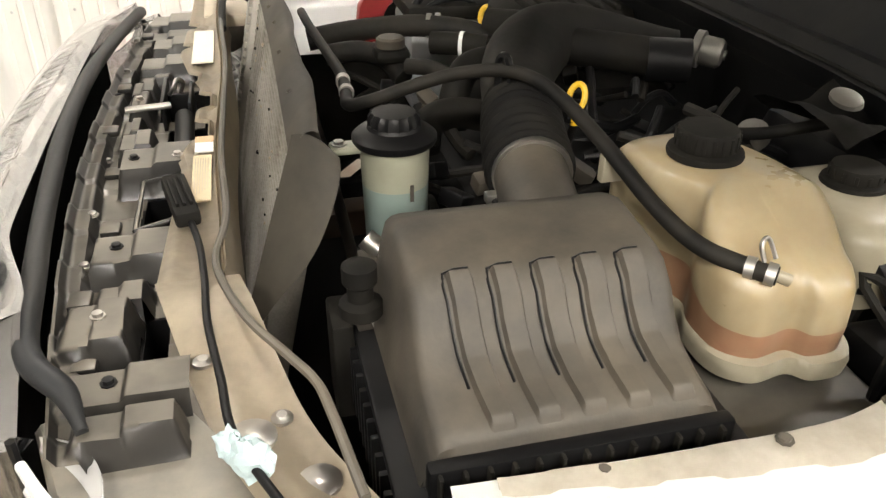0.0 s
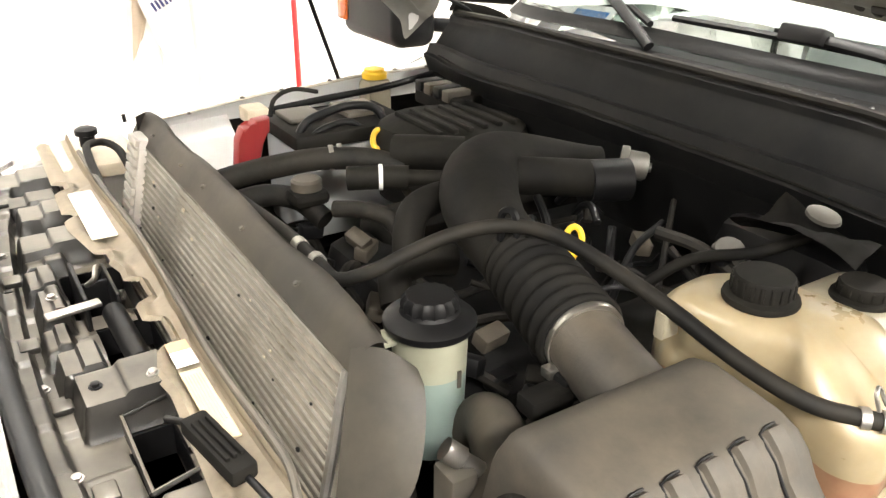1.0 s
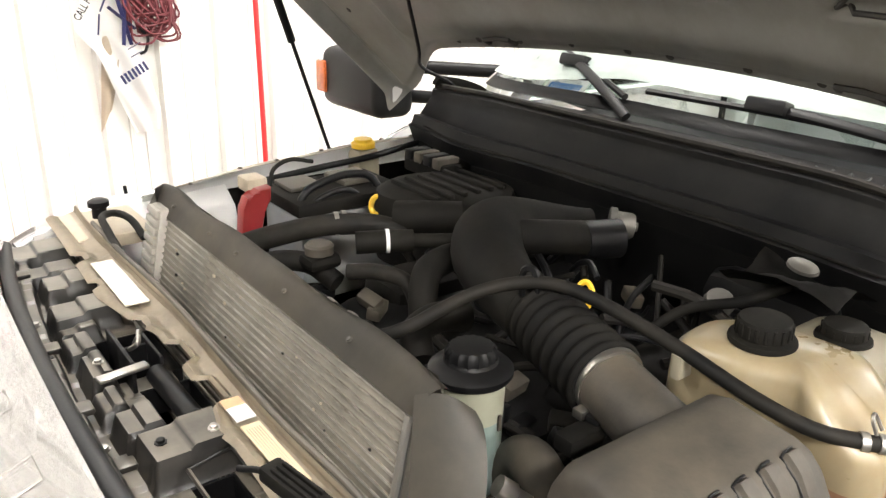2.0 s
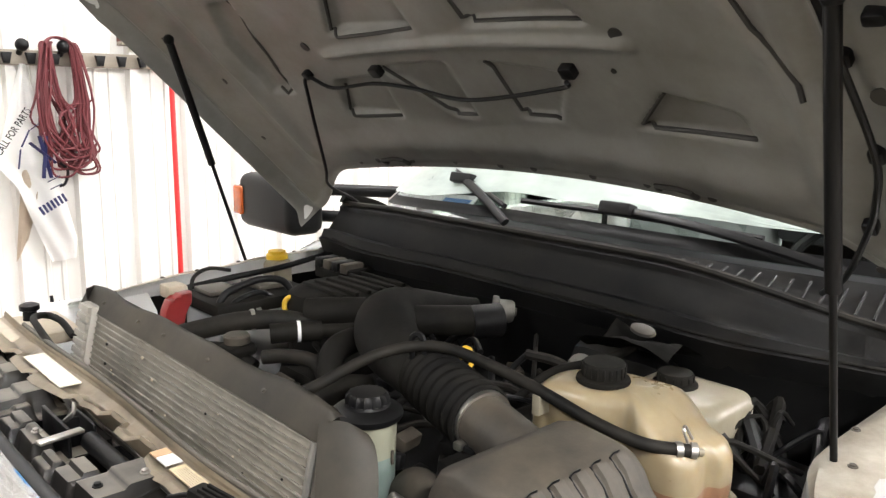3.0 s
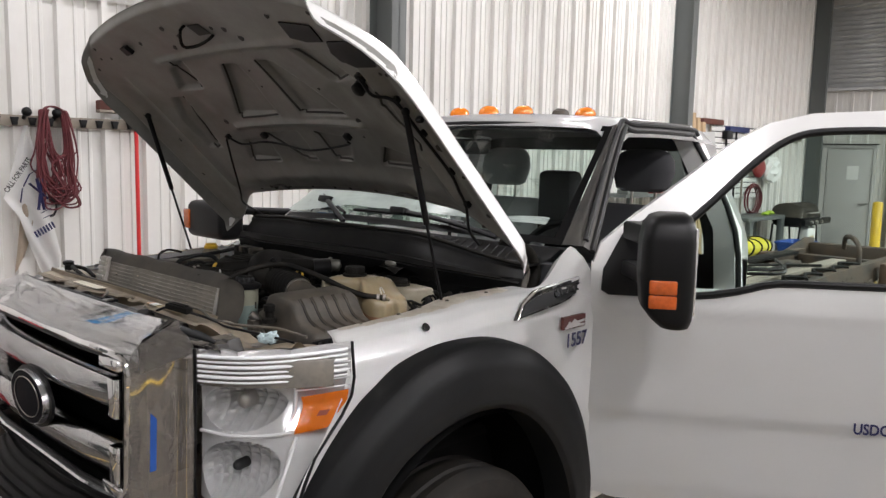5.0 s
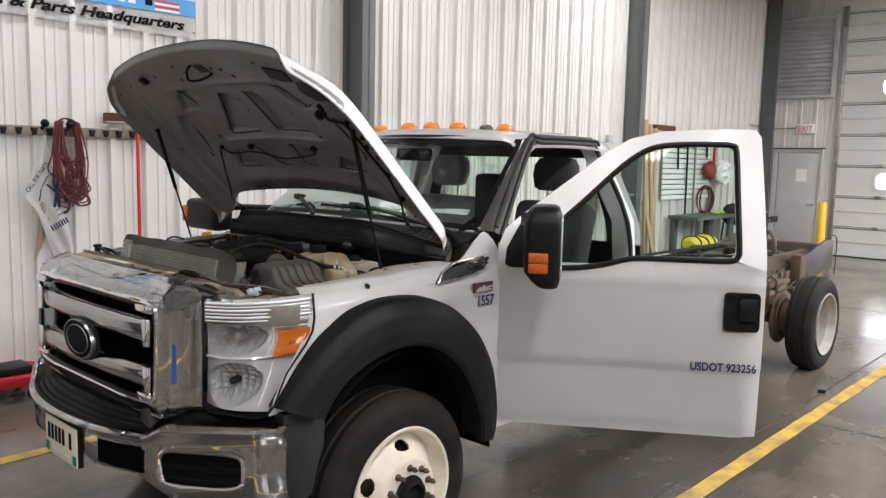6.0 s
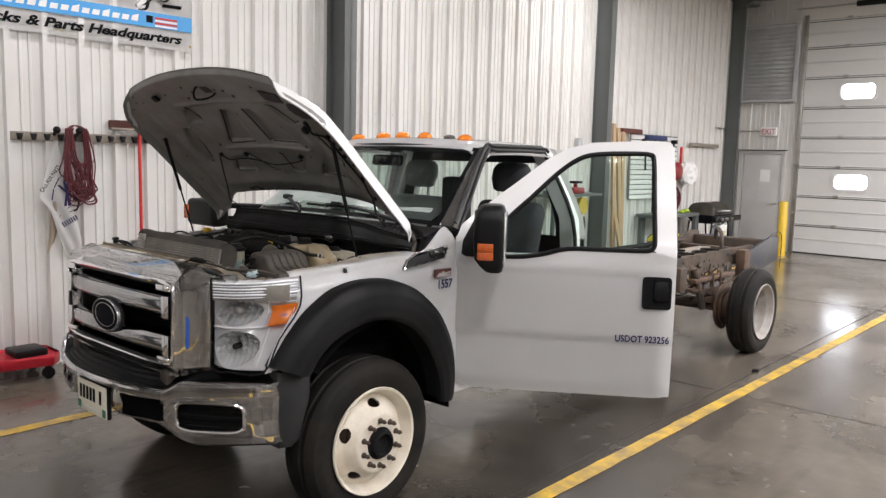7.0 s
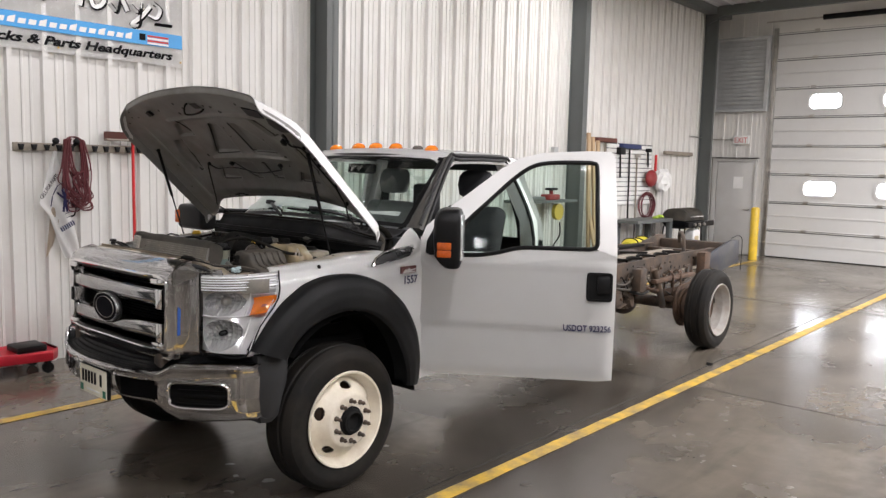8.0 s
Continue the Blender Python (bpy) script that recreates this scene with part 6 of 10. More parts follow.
prism(bm, round_rect(1.055, 1.128, 1.085, 1.186, 0.012), 0.006, 0.03, lambda u, v, w: dpt(u, v, w), 0.006)
put("handle_paddle", bm, M_BLACK, "", door)
LET = lambda u, z, w: Matrix.Translation(dpt(u, z, w)) @ door_m.to_3x3().to_4x4() @ Matrix(((1, 0, 0, 0), (0, 0, -1, 0), (0, 1, 0, 0), (0, 0, 0, 1)))
letters("door_lettering", "USDOT 923256", 0.051, LET(0.866, 0.853, 0.0025), M_NAVY, door, "dark blue lettering on the door", squeeze=0.83, bold=0.022)
# tow mirror
M_MLAMP = mat("dark_amber_lens", (0.46, 0.09, 0.012), 0.15, var=0.25, scale=60, coat=0.5)
bm = bmesh.new()


def mirror_ring(z, u0, u1, w0, w1, r):
    return [door_m @ Vector((u, -w, z)) for u, w in round_rect(u0, u1, w0, w1, r, 6)]


loft(bm, [mirror_ring(*q) for q in ((1.244, 0.212, 0.262, 0.34, 0.400, 0.02), (1.250, 0.196, 0.276, 0.31, 0.417, 0.03), (1.275, 0.168, 0.284, 0.27, 0.427, 0.032), (1.310, 0.140, 0.286, 0.235, 0.432, 0.034), (1.40, 0.132, 0.287, 0.22, 0.433, 0.034),
                                    (1.50, 0.134, 0.286, 0.22, 0.430, 0.034), (1.545, 0.142, 0.282, 0.23, 0.423, 0.034), (1.570, 0.158, 0.274, 0.25, 0.405, 0.03), (1.580, 0.180, 0.258, 0.28, 0.375, 0.025))])
head = put("mirror_head", bm, M_BLACK, "black towing mirror housing", door, sharp=50)
for z0, z1, w in ((1.345, 1.395, 0.024), (1.468, 1.528, 0.034)):
    bm = bmesh.new()
    prism(bm, [(0.10, 0.015), (0.10 + w * 2.2, 0.015), (0.155 + w * 2, 0.14), (0.165 + w * 2, 0.26), (0.155, 0.26), (0.135, 0.14)], z0, z1, lambda u, v, q: door_m @ Vector((u, -v, q)), 0.008)
    put("mirror_arm", bm, M_BLACK, "black mirror arm", door)
for j, (z0, z1) in enumerate(((1.309, 1.349), (1.3495, 1.392))):
    bm = bmesh.new()
    box(bm, (0.157, -0.4375, z0), (0.236, -0.395, z1), 0.006, door_m)
    put("mirror_lamp", bm, M_MLAMP, "amber mirror turn signal", door)
bm = bmesh.new()
box(bm, (0.28, -0.41, 1.29), (0.2895, -0.24, 1.54), 0.004, door_m)
put("mirror_glass", bm, M_REFLECT, "mirror glass", door)
# passenger mirror
bm = bmesh.new()
box(bm, (1.36, 1.05, 1.288), (1.50, 1.405, 1.475), 0.04, None, 4)
pm = put("passenger_mirror", bm, M_BLACK, "black towing mirror on the passenger side")
bm = bmesh.new()
for z in (1.34, 1.43):
    tube(bm, [(1.72, 0.86, z), (1.60, 1.02, z), (1.46, 1.2, z)], 0.02, n=10)
put("mirror_arm", bm, M_BLACK, "", pm)
bm = bmesh.new()
box(bm, (1.352, 1.352, 1.33), (1.42, 1.414, 1.43), 0.008)
put("mirror_lamp", bm, M_MLAMP, "amber mirror turn signal", pm)

# ---- engine bay ----
def plain_box(name, lo, hi, material, bev=0.006, label="", parent=None, m=None):
    bm = bmesh.new()
    box(bm, lo, hi, bev, m)
    return put(name, bm, material, label, parent)


def hose(name, pts, r, material=None, label="", n=10, sub=6, parent=None):
    bm = bmesh.new()
    tube(bm, pts, r, n=n, sub=sub)
    return put(name, bm, material or M_RUBBER, label, parent)


# lower bay in near-black, its shade put into the colour
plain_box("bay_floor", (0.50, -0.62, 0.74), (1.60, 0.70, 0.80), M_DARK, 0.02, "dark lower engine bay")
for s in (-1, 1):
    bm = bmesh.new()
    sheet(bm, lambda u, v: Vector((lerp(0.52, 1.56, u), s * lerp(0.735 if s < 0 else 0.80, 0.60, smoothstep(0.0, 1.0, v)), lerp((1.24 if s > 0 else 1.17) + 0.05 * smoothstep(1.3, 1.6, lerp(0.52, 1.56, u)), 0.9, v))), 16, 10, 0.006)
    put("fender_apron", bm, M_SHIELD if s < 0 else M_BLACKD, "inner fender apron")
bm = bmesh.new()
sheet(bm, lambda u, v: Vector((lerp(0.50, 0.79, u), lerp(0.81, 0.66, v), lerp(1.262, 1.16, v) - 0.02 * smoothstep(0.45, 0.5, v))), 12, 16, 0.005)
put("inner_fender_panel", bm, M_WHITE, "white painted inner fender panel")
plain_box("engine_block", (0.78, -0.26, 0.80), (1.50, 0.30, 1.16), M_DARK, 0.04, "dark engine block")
for s in (-1, 1):
    plain_box("valve_cover", (0.86, s * 0.25 - 0.07, 1.05), (1.40, s * 0.25 + 0.07, 1.19), M_BLACKD, 0.03, "black valve cover", m=None)
for y, r in ((0.12, 0.07), (-0.10, 0.085), (0.02, 0.055), (0.26, 0.05)):
    bm = bmesh.new()
    lathe(bm, [(r * 0.5, 0), (r, 0.004), (r, 0.012), (r * 0.9, 0.016), (r * 0.9, 0.028), (r, 0.032), (r, 0.04)], pose(0.72, y, 1.02 + 0.4 * abs(y), 0, 90, 0), 28)
    put("belt_pulley", bm, M_BLACKD, "dark belt pulley")

# fan shroud and radiator
RX = 0.536
RAD_M = Matrix.Translation((RX, 0, 1.334)) @ Matrix.Rotation(radians(13), 4, "Y") @ Matrix.Translation((-RX, 0, -1.334))
bm = bmesh.new()
box(bm, (RX, -0.345, 0.86), (RX + 0.035, 0.42, 1.335), 0.002, RAD_M)
radiator = put("radiator", bm, M_RADFIN, "dusty aluminium radiator core")
for k in range(28):
    z = 1.328 - k * 0.0118
    bm = bmesh.new()
    box(bm, (RX - 0.0030, -0.342, z - 0.0011), (RX + 0.001, 0.40, z + 0.0011), 0, RAD_M)
    put("radiator_tube", bm, M_RADTUBE, "", radiator)
bm = bmesh.new()
box(bm, (RX - 0.014, 0.395, 0.88), (RX + 0.04, 0.455, 1.345), 0.008, RAD_M)
tank = put("end_tank", bm, M_RADTANK, "ribbed radiator end tank", radiator)
for k in range(24):
    z = 1.335 - k * 0.0165
    bm = bmesh.new()
    box(bm, (RX - 0.019, 0.400, z - 0.0060), (RX - 0.010, 0.451, z + 0.0060), 0.0015, RAD_M)
    put("tank_rib", bm, M_RADTANK, "", radiator)
bm = bmesh.new()
tube(bm, [RAD_M @ Vector(q) for q in ((RX - 0.002, -0.340, 1.33), (RX - 0.004, -0.342, 1.30), (RX - 0.004, -0.344, 1.24), (RX - 0.004, -0.346, 1.14))], 0.0055, n=8)
put("side_rail", bm, M_ALU, "", radiator)
rng = random.Random(4)
for k in range(26):
    bm = bmesh.new()
    p = RAD_M @ Vector((RX - 0.004, rng.uniform(-0.32, 0.38), rng.uniform(1.17, 1.32)))
    bmesh.ops.create_icosphere(bm, subdivisions=1, radius=rng.uniform(0.002, 0.0045), matrix=Matrix.Translation(p) @ Matrix.Diagonal((0.6, 1, 0.8, 1)))
    put("debris_fleck", bm, M_SUPPORT if k % 2 else M_DARK, "", radiator)


def shroud_f(u, v):
    y = lerp(0.485, -0.345, u)
    wob = 0.004 * math.sin(u * 17)
    return Vector((lerp(0.531, 0.566, v) + wob * v + 0.003 * math.sin(u * math.pi), y - 0.02 * v * (1 if u > 0.9 else 0), 1.332 + 0.034 * math.sin(v * math.pi * 0.58) + 0.003 * math.sin(u * 23) * v))


bm = bmesh.new()
sheet(bm, shroud_f, 48, 10, 0.004)
shroud = put("radiator_shroud", bm, M_SHIELD, "grey dusty shroud along the radiator top")
bm = bmesh.new()
sheet(bm, lambda u, v: Vector((0.567 + 0.045 * math.sin(v * 1.5), lerp(0.48, -0.34, u), lerp(1.364, 1.05, v))), 10, 6, 0.004)
put("shroud_back", bm, M_SHIELD, "", shroud)
for k in range(5):
    u = 0.12 + 0.17 * k + 0.03 * math.sin(k * 2.1)
    bolt(shroud_f(u, 0.30) + Vector((0, 0, 0.002)), 0.003, 0.003, (-0.5, 0, 0.8), M_SHIELD, shroud)
bm = bmesh.new()
sheet(bm, lambda u, v: Vector((0.535 + 0.02 * u + 0.03 * u * (1 - v), lerp(0.455, 0.475, u), lerp(1.20, 1.368, v))), 4, 8, 0.004)
put("shroud_end", bm, M_SHIELD, "", shroud)


def flap_f(u, v):
    bulge = math.sin(math.pi * v ** 0.7) * u
    x = lerp(lerp(0.536, 0.580, u), lerp(0.470, 0.486, u), v) + 0.010 * bulge
    y = lerp(lerp(-0.342, -0.385, u), lerp(-0.42, -0.436, u), v) - 0.030 * bulge + 0.004 * math.sin(9 * v) * u
    z = lerp(1.354, 1.19, v) + 0.010 * math.sin(math.pi * u) * (1 - v) - 0.012 * u * (1 - v)
    return Vector((x, y, z))


bm = bmesh.new()
sheet(bm, flap_f, 14, 18, 0.003)
put("air_deflector", bm, M_SHIELD, "flexible grey air deflector flap", shroud)

# upper support and grille opening panel
def sup_edge(y):
    return 0.456 + 0.004 * math.sin(y * 9)


def sup_outer(y):
    """Front edge of the support: a line with notches for the latch parts."""
    x = np.interp(y, [-0.46, -0.19, -0.15, -0.09, 0.12, 0.19, 0.30, 0.57, 0.74], [0.392, 0.406, 0.399, 0.415, 0.422, 0.404, 0.386, 0.396, 0.40])
    for y0, y1, deep in ((-0.098, -0.030, 0.436), (0.020, 0.085, 0.438), (0.155, 0.188, 0.418), (0.335, 0.36, 0.402), (0.46, 0.50, 0.410)):
        x = max(x, lerp(x, deep, smoothstep(y0 - 0.004, y0 + 0.004, y) * smoothstep(y1 + 0.004, y1 - 0.004, y)))
    return x


bm = bmesh.new()


def support_f(u, v):
    y = lerp(0.74, -0.46, u)
    x = lerp(sup_outer(y), sup_edge(y), v)
    lip = 0.014 * smoothstep(0.90, 1.0, v) - 0.006 * smoothstep(0.15, 0.0, v)
    return Vector((x, y, 1.263 + lip - 0.006 * math.exp(-((v - 0.5) / 0.2) ** 2)))


sheet(bm, support_f, 220, 12, 0.005)
support = put("radiator_support", bm, M_SUPPORT, "tan dusty steel radiator support")
bm = bmesh.new()
sheet(bm, lambda u, v: Vector((sup_edge(lerp(0.74, -0.46, u)) - 0.004 + 0.018 * v, lerp(0.74, -0.46, u), 1.275 - 0.09 * v)), 40, 3, 0.004)
put("support_flange", bm, M_SUPPORT, "", support)
bm = bmesh.new()
tube(bm, [(sup_edge(y) + 0.004, y, 1.279) for y in (0.60, 0.4, 0.2, 0.0, -0.2, -0.36)] + [(0.449, -0.44, 1.268), (0.472, -0.524, 1.262), (0.505, -0.59, 1.262), (0.524, -0.628, 1.262), (0.532, -0.665, 1.262), (0.545, -0.75, 1.255)], 0.0042, n=8)
put("bay_seal", bm, M_SHIELD, "grey seal on the support edge", support)
# driver-side corner panel
bm = bmesh.new()


def corner_f(u, v):
    x = lerp(0.392, 0.470, u) + 0.098 * v ** 1.2
    y = lerp(-0.455, -0.76, v)
    return Vector((x, y, 1.262 - 0.035 * smoothstep(0.0, 0.5, v) + 0.012 * math.sin(u * 6) * v + 0.01 * math.sin(v * 8)))


sheet(bm, corner_f, 18, 26, 0.004)
corner = put("corner_bracket", bm, M_SUPPORT, "tan dusty corner bracket")
for u, v, r in ((0.3, 0.62, 0.02), (0.65, 0.80, 0.017), (0.75, 0.52, 0.009), (0.2, 0.35, 0.009)):
    bm = bmesh.new()
    lathe(bm, [(r, 0), (r, 0.003), (r * 0.7, 0.004), (r * 0.5, 0.006)], Matrix.Translation(corner_f(u, v) + Vector((0, 0, 0.001))), 20)
    put("washer", bm, M_STEEL, "", corner)
hose("release_cable", [(0.390, -0.24, 1.268), (0.405, -0.29, 1.283), (0.430, -0.39, 1.275), (0.438, -0.46, 1.270), (0.441, -0.53, 1.262), (0.452, -0.61, 1.262), (0.462, -0.68, 1.262), (0.50, -0.76, 1.25)], 0.0036, M_BLACK, "black hood release cable", parent=support)
bm = bmesh.new()
cm = pose(0.414, -0.325, 1.281, 0, 4, -78)
box(bm, (-0.045, -0.013, -0.006), (0.045, 0.013, 0.012), 0.004, cm)
for k in (-1, 0, 1):
    box(bm, (-0.03, 0.007 * k - 0.002, 0.010), (0.03, 0.007 * k + 0.002, 0.016), 0.001, cm)
put("cable_connector", bm, M_BLACKD, "black cable connector", support)
for x0, y0, x1, y1, mm, nm in ((0.408, 0.222, 0.443, 0.422, M_LABEL, "cream label"), (0.422, -0.158, 0.445, -0.128, M_LABELW, "white label"), (0.422, -0.127, 0.445, -0.107, M_ORANGE, "faded orange label"), (0.421, -0.298, 0.443, -0.170, M_FADED, "faded yellow label")):
    bm = bmesh.new()
    box(bm, (x0, y0, 1.2655), (x1, y1, 1.2675))
    put("label", bm, mm, nm, support)
for k in range(6):
    bm = bmesh.new()
    box(bm, (0.4235 + 0.003 * k, -0.288 + 0.004 * k, 1.2677), (0.4247 + 0.003 * k, -0.18, 1.2681))
    put("label_bar", bm, M_SUPPORT, "", support)

GX = lambda y: 0.262 + 0.12 * y * y
bm = bmesh.new()
sheet(bm, lambda u, v: Vector((lerp(GX(lerp(0.66, -0.66, u)), 0.405, v), lerp(0.66, -0.66, u), 1.175)), 30, 4, 0.01)
gor = put("grille_opening_panel", bm, M_DARK, "black grille opening panel")
DECK_BLOCKS = [
    (0.640, 0.560, 0.300, 0.410, 1.250), (0.535, 0.475, 0.310, 0.400, 1.243), (0.455, 0.385, 0.330, 0.408, 1.252), (0.330, 0.262, 0.318, 0.408, 1.253), (0.262, 0.235, 0.318, 0.372, 1.240),
    (0.215, 0.150, 0.312, 0.352, 1.247), (0.135, 0.060, 0.318, 0.350, 1.254), (0.045, -0.015, 0.312, 0.345, 1.244), (-0.030, -0.092, 0.318, 0.366, 1.254), (-0.092, -0.168, 0.326, 0.420, 1.258),
    (-0.318, -0.385, 0.318, 0.412, 1.252), (-0.405, -0.450, 0.330, 0.380, 1.240), (-0.455, -0.530, 0.312, 0.372, 1.254), (-0.548, -0.600, 0.322, 0.430, 1.246), (-0.610, -0.648, 0.340, 0.420, 1.252)]
DECK_WELLS = [(0.375, 0.340, 0.335, 0.390), (0.232, 0.090, 0.356, 0.440), (0.055, -0.098, 0.372, 0.440), (-0.176, -0.303, 0.357, 0.407), (-0.445, -0.520, 0.376, 0.400), (0.555, 0.540, 0.34, 0.40)]


def deck_z(x, y):
    z = 1.216 + 0.018 * smoothstep(0.040, 0.034, x - GX(y)) + 0.010 * smoothstep(0.020, 0.014, x - GX(y))
    z += 0.004 * smoothstep(0.2, 0.3, math.sin(y * 47 + 1))
    for y1, y0, x0, x1, top in DECK_BLOCKS:
        if y0 - 0.02 < y < y1 + 0.02:
            skew = 0.010 * math.sin(y0 * 37)
            inside = min(smoothstep(y0 - 0.005, y0 + 0.005, y - skew * (x - 0.35) * 6), smoothstep(y1 + 0.005, y1 - 0.005, y), smoothstep(x0 - 0.005, x0 + 0.005, x), smoothstep(x1 + 0.005, x1 - 0.005, x))
            step = 0.006 * smoothstep(0.45, 0.5, (x - x0) / (x1 - x0))
            z = max(z, lerp(z, top - 0.004 + step, inside))
    return z


def deck_f(u, v):
    y = lerp(0.655, -0.655, u)
    x = lerp(GX(y) + 0.012, 0.425, v)
    return Vector((x, y, deck_z(x, y)))


def deck_skip(u, v):
    y = lerp(0.655, -0.655, u)
    x = lerp(GX(y) + 0.012, 0.425, v)
    return any(y0 < y < y1 and x0 < x < x1 for y1, y0, x0, x1 in DECK_WELLS)


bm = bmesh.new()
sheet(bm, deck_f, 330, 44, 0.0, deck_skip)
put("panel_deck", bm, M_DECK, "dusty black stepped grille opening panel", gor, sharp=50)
for k, (y, x) in enumerate(((0.60, 0.30), (0.46, 0.298), (0.29, 0.296), (0.175, 0.292), (0.09, 0.335), (-0.06, 0.30), (-0.13, 0.345), (-0.145, 0.40), (-0.24, 0.305), (-0.35, 0.345), (-0.36, 0.312), (-0.49, 0.345), (-0.57, 0.36))):
    bolt((x, y, deck_z(x, y)), 0.0048, 0.005, (0, 0, 1), M_STEEL if k % 3 else M_BLACK, gor)
for k, (y, x) in enumerate(((0.50, 0.315), (0.205, 0.30), (0.02, 0.298), (-0.10, 0.312), (-0.26, 0.325), (-0.43, 0.318), (-0.53, 0.335))):
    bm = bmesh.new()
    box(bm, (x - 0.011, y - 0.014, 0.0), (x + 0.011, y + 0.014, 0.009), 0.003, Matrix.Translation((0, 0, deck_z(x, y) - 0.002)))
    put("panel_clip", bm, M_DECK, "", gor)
# latch well
for y1, y0, x0, x1 in DECK_WELLS:
    bm = bmesh.new()
    band(bm, round_rect(x0 - 0.002, x1 + 0.002, y0 - 0.002, y1 + 0.002, 0.004, 2), round_rect(x0 + 0.001, x1 - 0.001, y0 + 0.001, y1 - 0.001, 0.003, 2), 1.176, 1.214, lambda u, v, w: Vector((u, v, w)))
    put("well_wall", bm, M_BLACK, "", gor)
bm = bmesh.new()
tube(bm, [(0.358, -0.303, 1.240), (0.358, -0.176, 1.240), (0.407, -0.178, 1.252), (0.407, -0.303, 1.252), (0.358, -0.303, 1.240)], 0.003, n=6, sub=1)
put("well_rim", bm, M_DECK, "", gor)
bm = bmesh.new()
box(bm, (0.366, 0.055, 1.19), (0.372, 0.175, 1.262), 0.002)
box(bm, (0.405, 0.060, 1.19), (0.410, 0.165, 1.256), 0.002)
box(bm, (0.366, 0.120, 1.20), (0.41, 0.126, 1.250), 0.001)
latch = put("hood_latch", bm, M_BLACK, "black steel hood latch", gor)
bm = bmesh.new()
box(bm, (-0.032, -0.008, -0.003), (0.032, 0.008, 0.003), 0.002, pose(0.352, 0.035, 1.262, 0, 0, 8))
put("latch_lever", bm, M_STEEL, "bright steel latch lever", gor)
bm = bmesh.new()
cyl(bm, (0.398, 0.060, 1.235), (0.402, -0.075, 1.232), 0.014, n=14, bev=0.003)
put("latch_motor", bm, M_BLACK, "", gor)
bm = bmesh.new()
tube(bm, [(0.378, 0.10, 1.258), (0.386, 0.085, 1.272), (0.392, 0.10, 1.280), (0.398, 0.12, 1.268), (0.392, 0.13, 1.25)], 0.0035, n=6)
put("latch_spring", bm, M_STEEL, "", gor)
# rubber strip behind the chrome apron
bm = bmesh.new()
tube(bm, [(GX(y) + 0.004, y, 1.295 - 0.035 * abs(y)) for y in (0.56, 0.45, 0.3, 0.1, -0.1, -0.3, -0.45, -0.56)] + [(0.335, -0.60, 1.262), (0.35, -0.635, 1.25)], lambda t: 0.011 - 0.006 * smoothstep(0.85, 1.0, t), n=10)
put("front_seal", bm, M_FLARE, "black rubber strip behind the chrome", gor)
# passenger-end bits
hose("support_hoop", [(0.46, 0.42, 1.27), (0.462, 0.52, 1.29), (0.47, 0.575, 1.295), (0.50, 0.60, 1.29), (0.52, 0.575, 1.28), (0.525, 0.52, 1.26)], 0.007, M_RUBBER)
bm = bmesh.new()
lathe(bm, [(0.014, 0), (0.014, 0.02), (0.02, 0.022), (0.02, 0.032), (0.012, 0.036)], pose(0.48, 0.64, 1.275), 12)
put("bump_stop", bm, M_BLACK, "black rubber bump stop")
plain_box("corner_plate", (0.42, 0.56, 1.235), (0.56, 0.74, 1.262), M_SUPPORT, 0.008, "tan corner plate")
bm = bmesh.new()
lathe(bm, [(0.020, 0), (0.020, 0.012), (0.012, 0.016), (0.012, 0.03), (0.016, 0.034), (0.016, 0.05), (0.008, 0.054)], pose(0.575, -0.535, 1.255), 14)
put("bump_stop", bm, M_BLACKD, "black rubber bump stop")
# headlight tops and a pale plug of film
M_HLTOP = mat("dusty_lamp_housing", (0.13, 0.122, 0.108), 0.4, var=0.3, scale=9, dust=(0.24, 0.215, 0.175), dust_amt=0.5, dust_scale=12, bump=0.25)
for s in (-1, 1):
    bm = bmesh.new()
    loft(bm, [[Vector((x + 0.5 * q, s * y, z - 0.35 * (y - 0.56) * q * 2)) for x, y in ((0.300, 0.585), (0.345, 0.562), (0.415, 0.592), (0.445, 0.640), (0.500, 0.735), (0.555, 0.842), (0.545, 0.862), (0.470, 0.815), (0.390, 0.745), (0.325, 0.665))] for z, q in ((1.15, 0.0), (1.214, 0.0), (1.222, 0.012))])
    put("headlight_housing", bm, M_HLTOP, "grey dusty headlight housing top")
M_SCRAP = mat("pale_blue_film", (0.40, 0.50, 0.52), 0.35, var=0.15)
for cx, cy, cz, r, tilt in ((0.458, -0.680, 1.254, 0.013, 20), (0.472, -0.697, 1.256, 0.017, -25)):
    rng = random.Random(int(cx * 1000))
    bm = bmesh.new()
    bmesh.ops.create_icosphere(bm, subdivisions=3, radius=r, matrix=Matrix.Diagonal((0.7, 1.1, 1.0, 1)))
    for v in bm.verts:
        v.co *= 1 + rng.uniform(-0.16, 0.14) + 0.18 * math.sin(v.co.x * 420 + cx * 90) * math.cos(v.co.z * 380)
    bmesh.ops.transform(bm, matrix=pose(cx, cy, cz, tilt, 15, 40), verts=bm.verts)
    put("film_scrap", bm, M_SCRAP, "crumpled pale blue plastic scrap", sharp=10)


# air filter housing
SEC = [(-0.462, 1.19), (-0.463, 1.30), (-0.475, 1.322), (-0.500, 1.329), (-0.575, 1.322), (-0.592, 1.316), (-0.606, 1.302), (-0.618, 1.280), (-0.636, 1.260), (-0.662, 1.249), (-0.690, 1.243), (-0.702, 1.234), (-0.704, 1.19)]


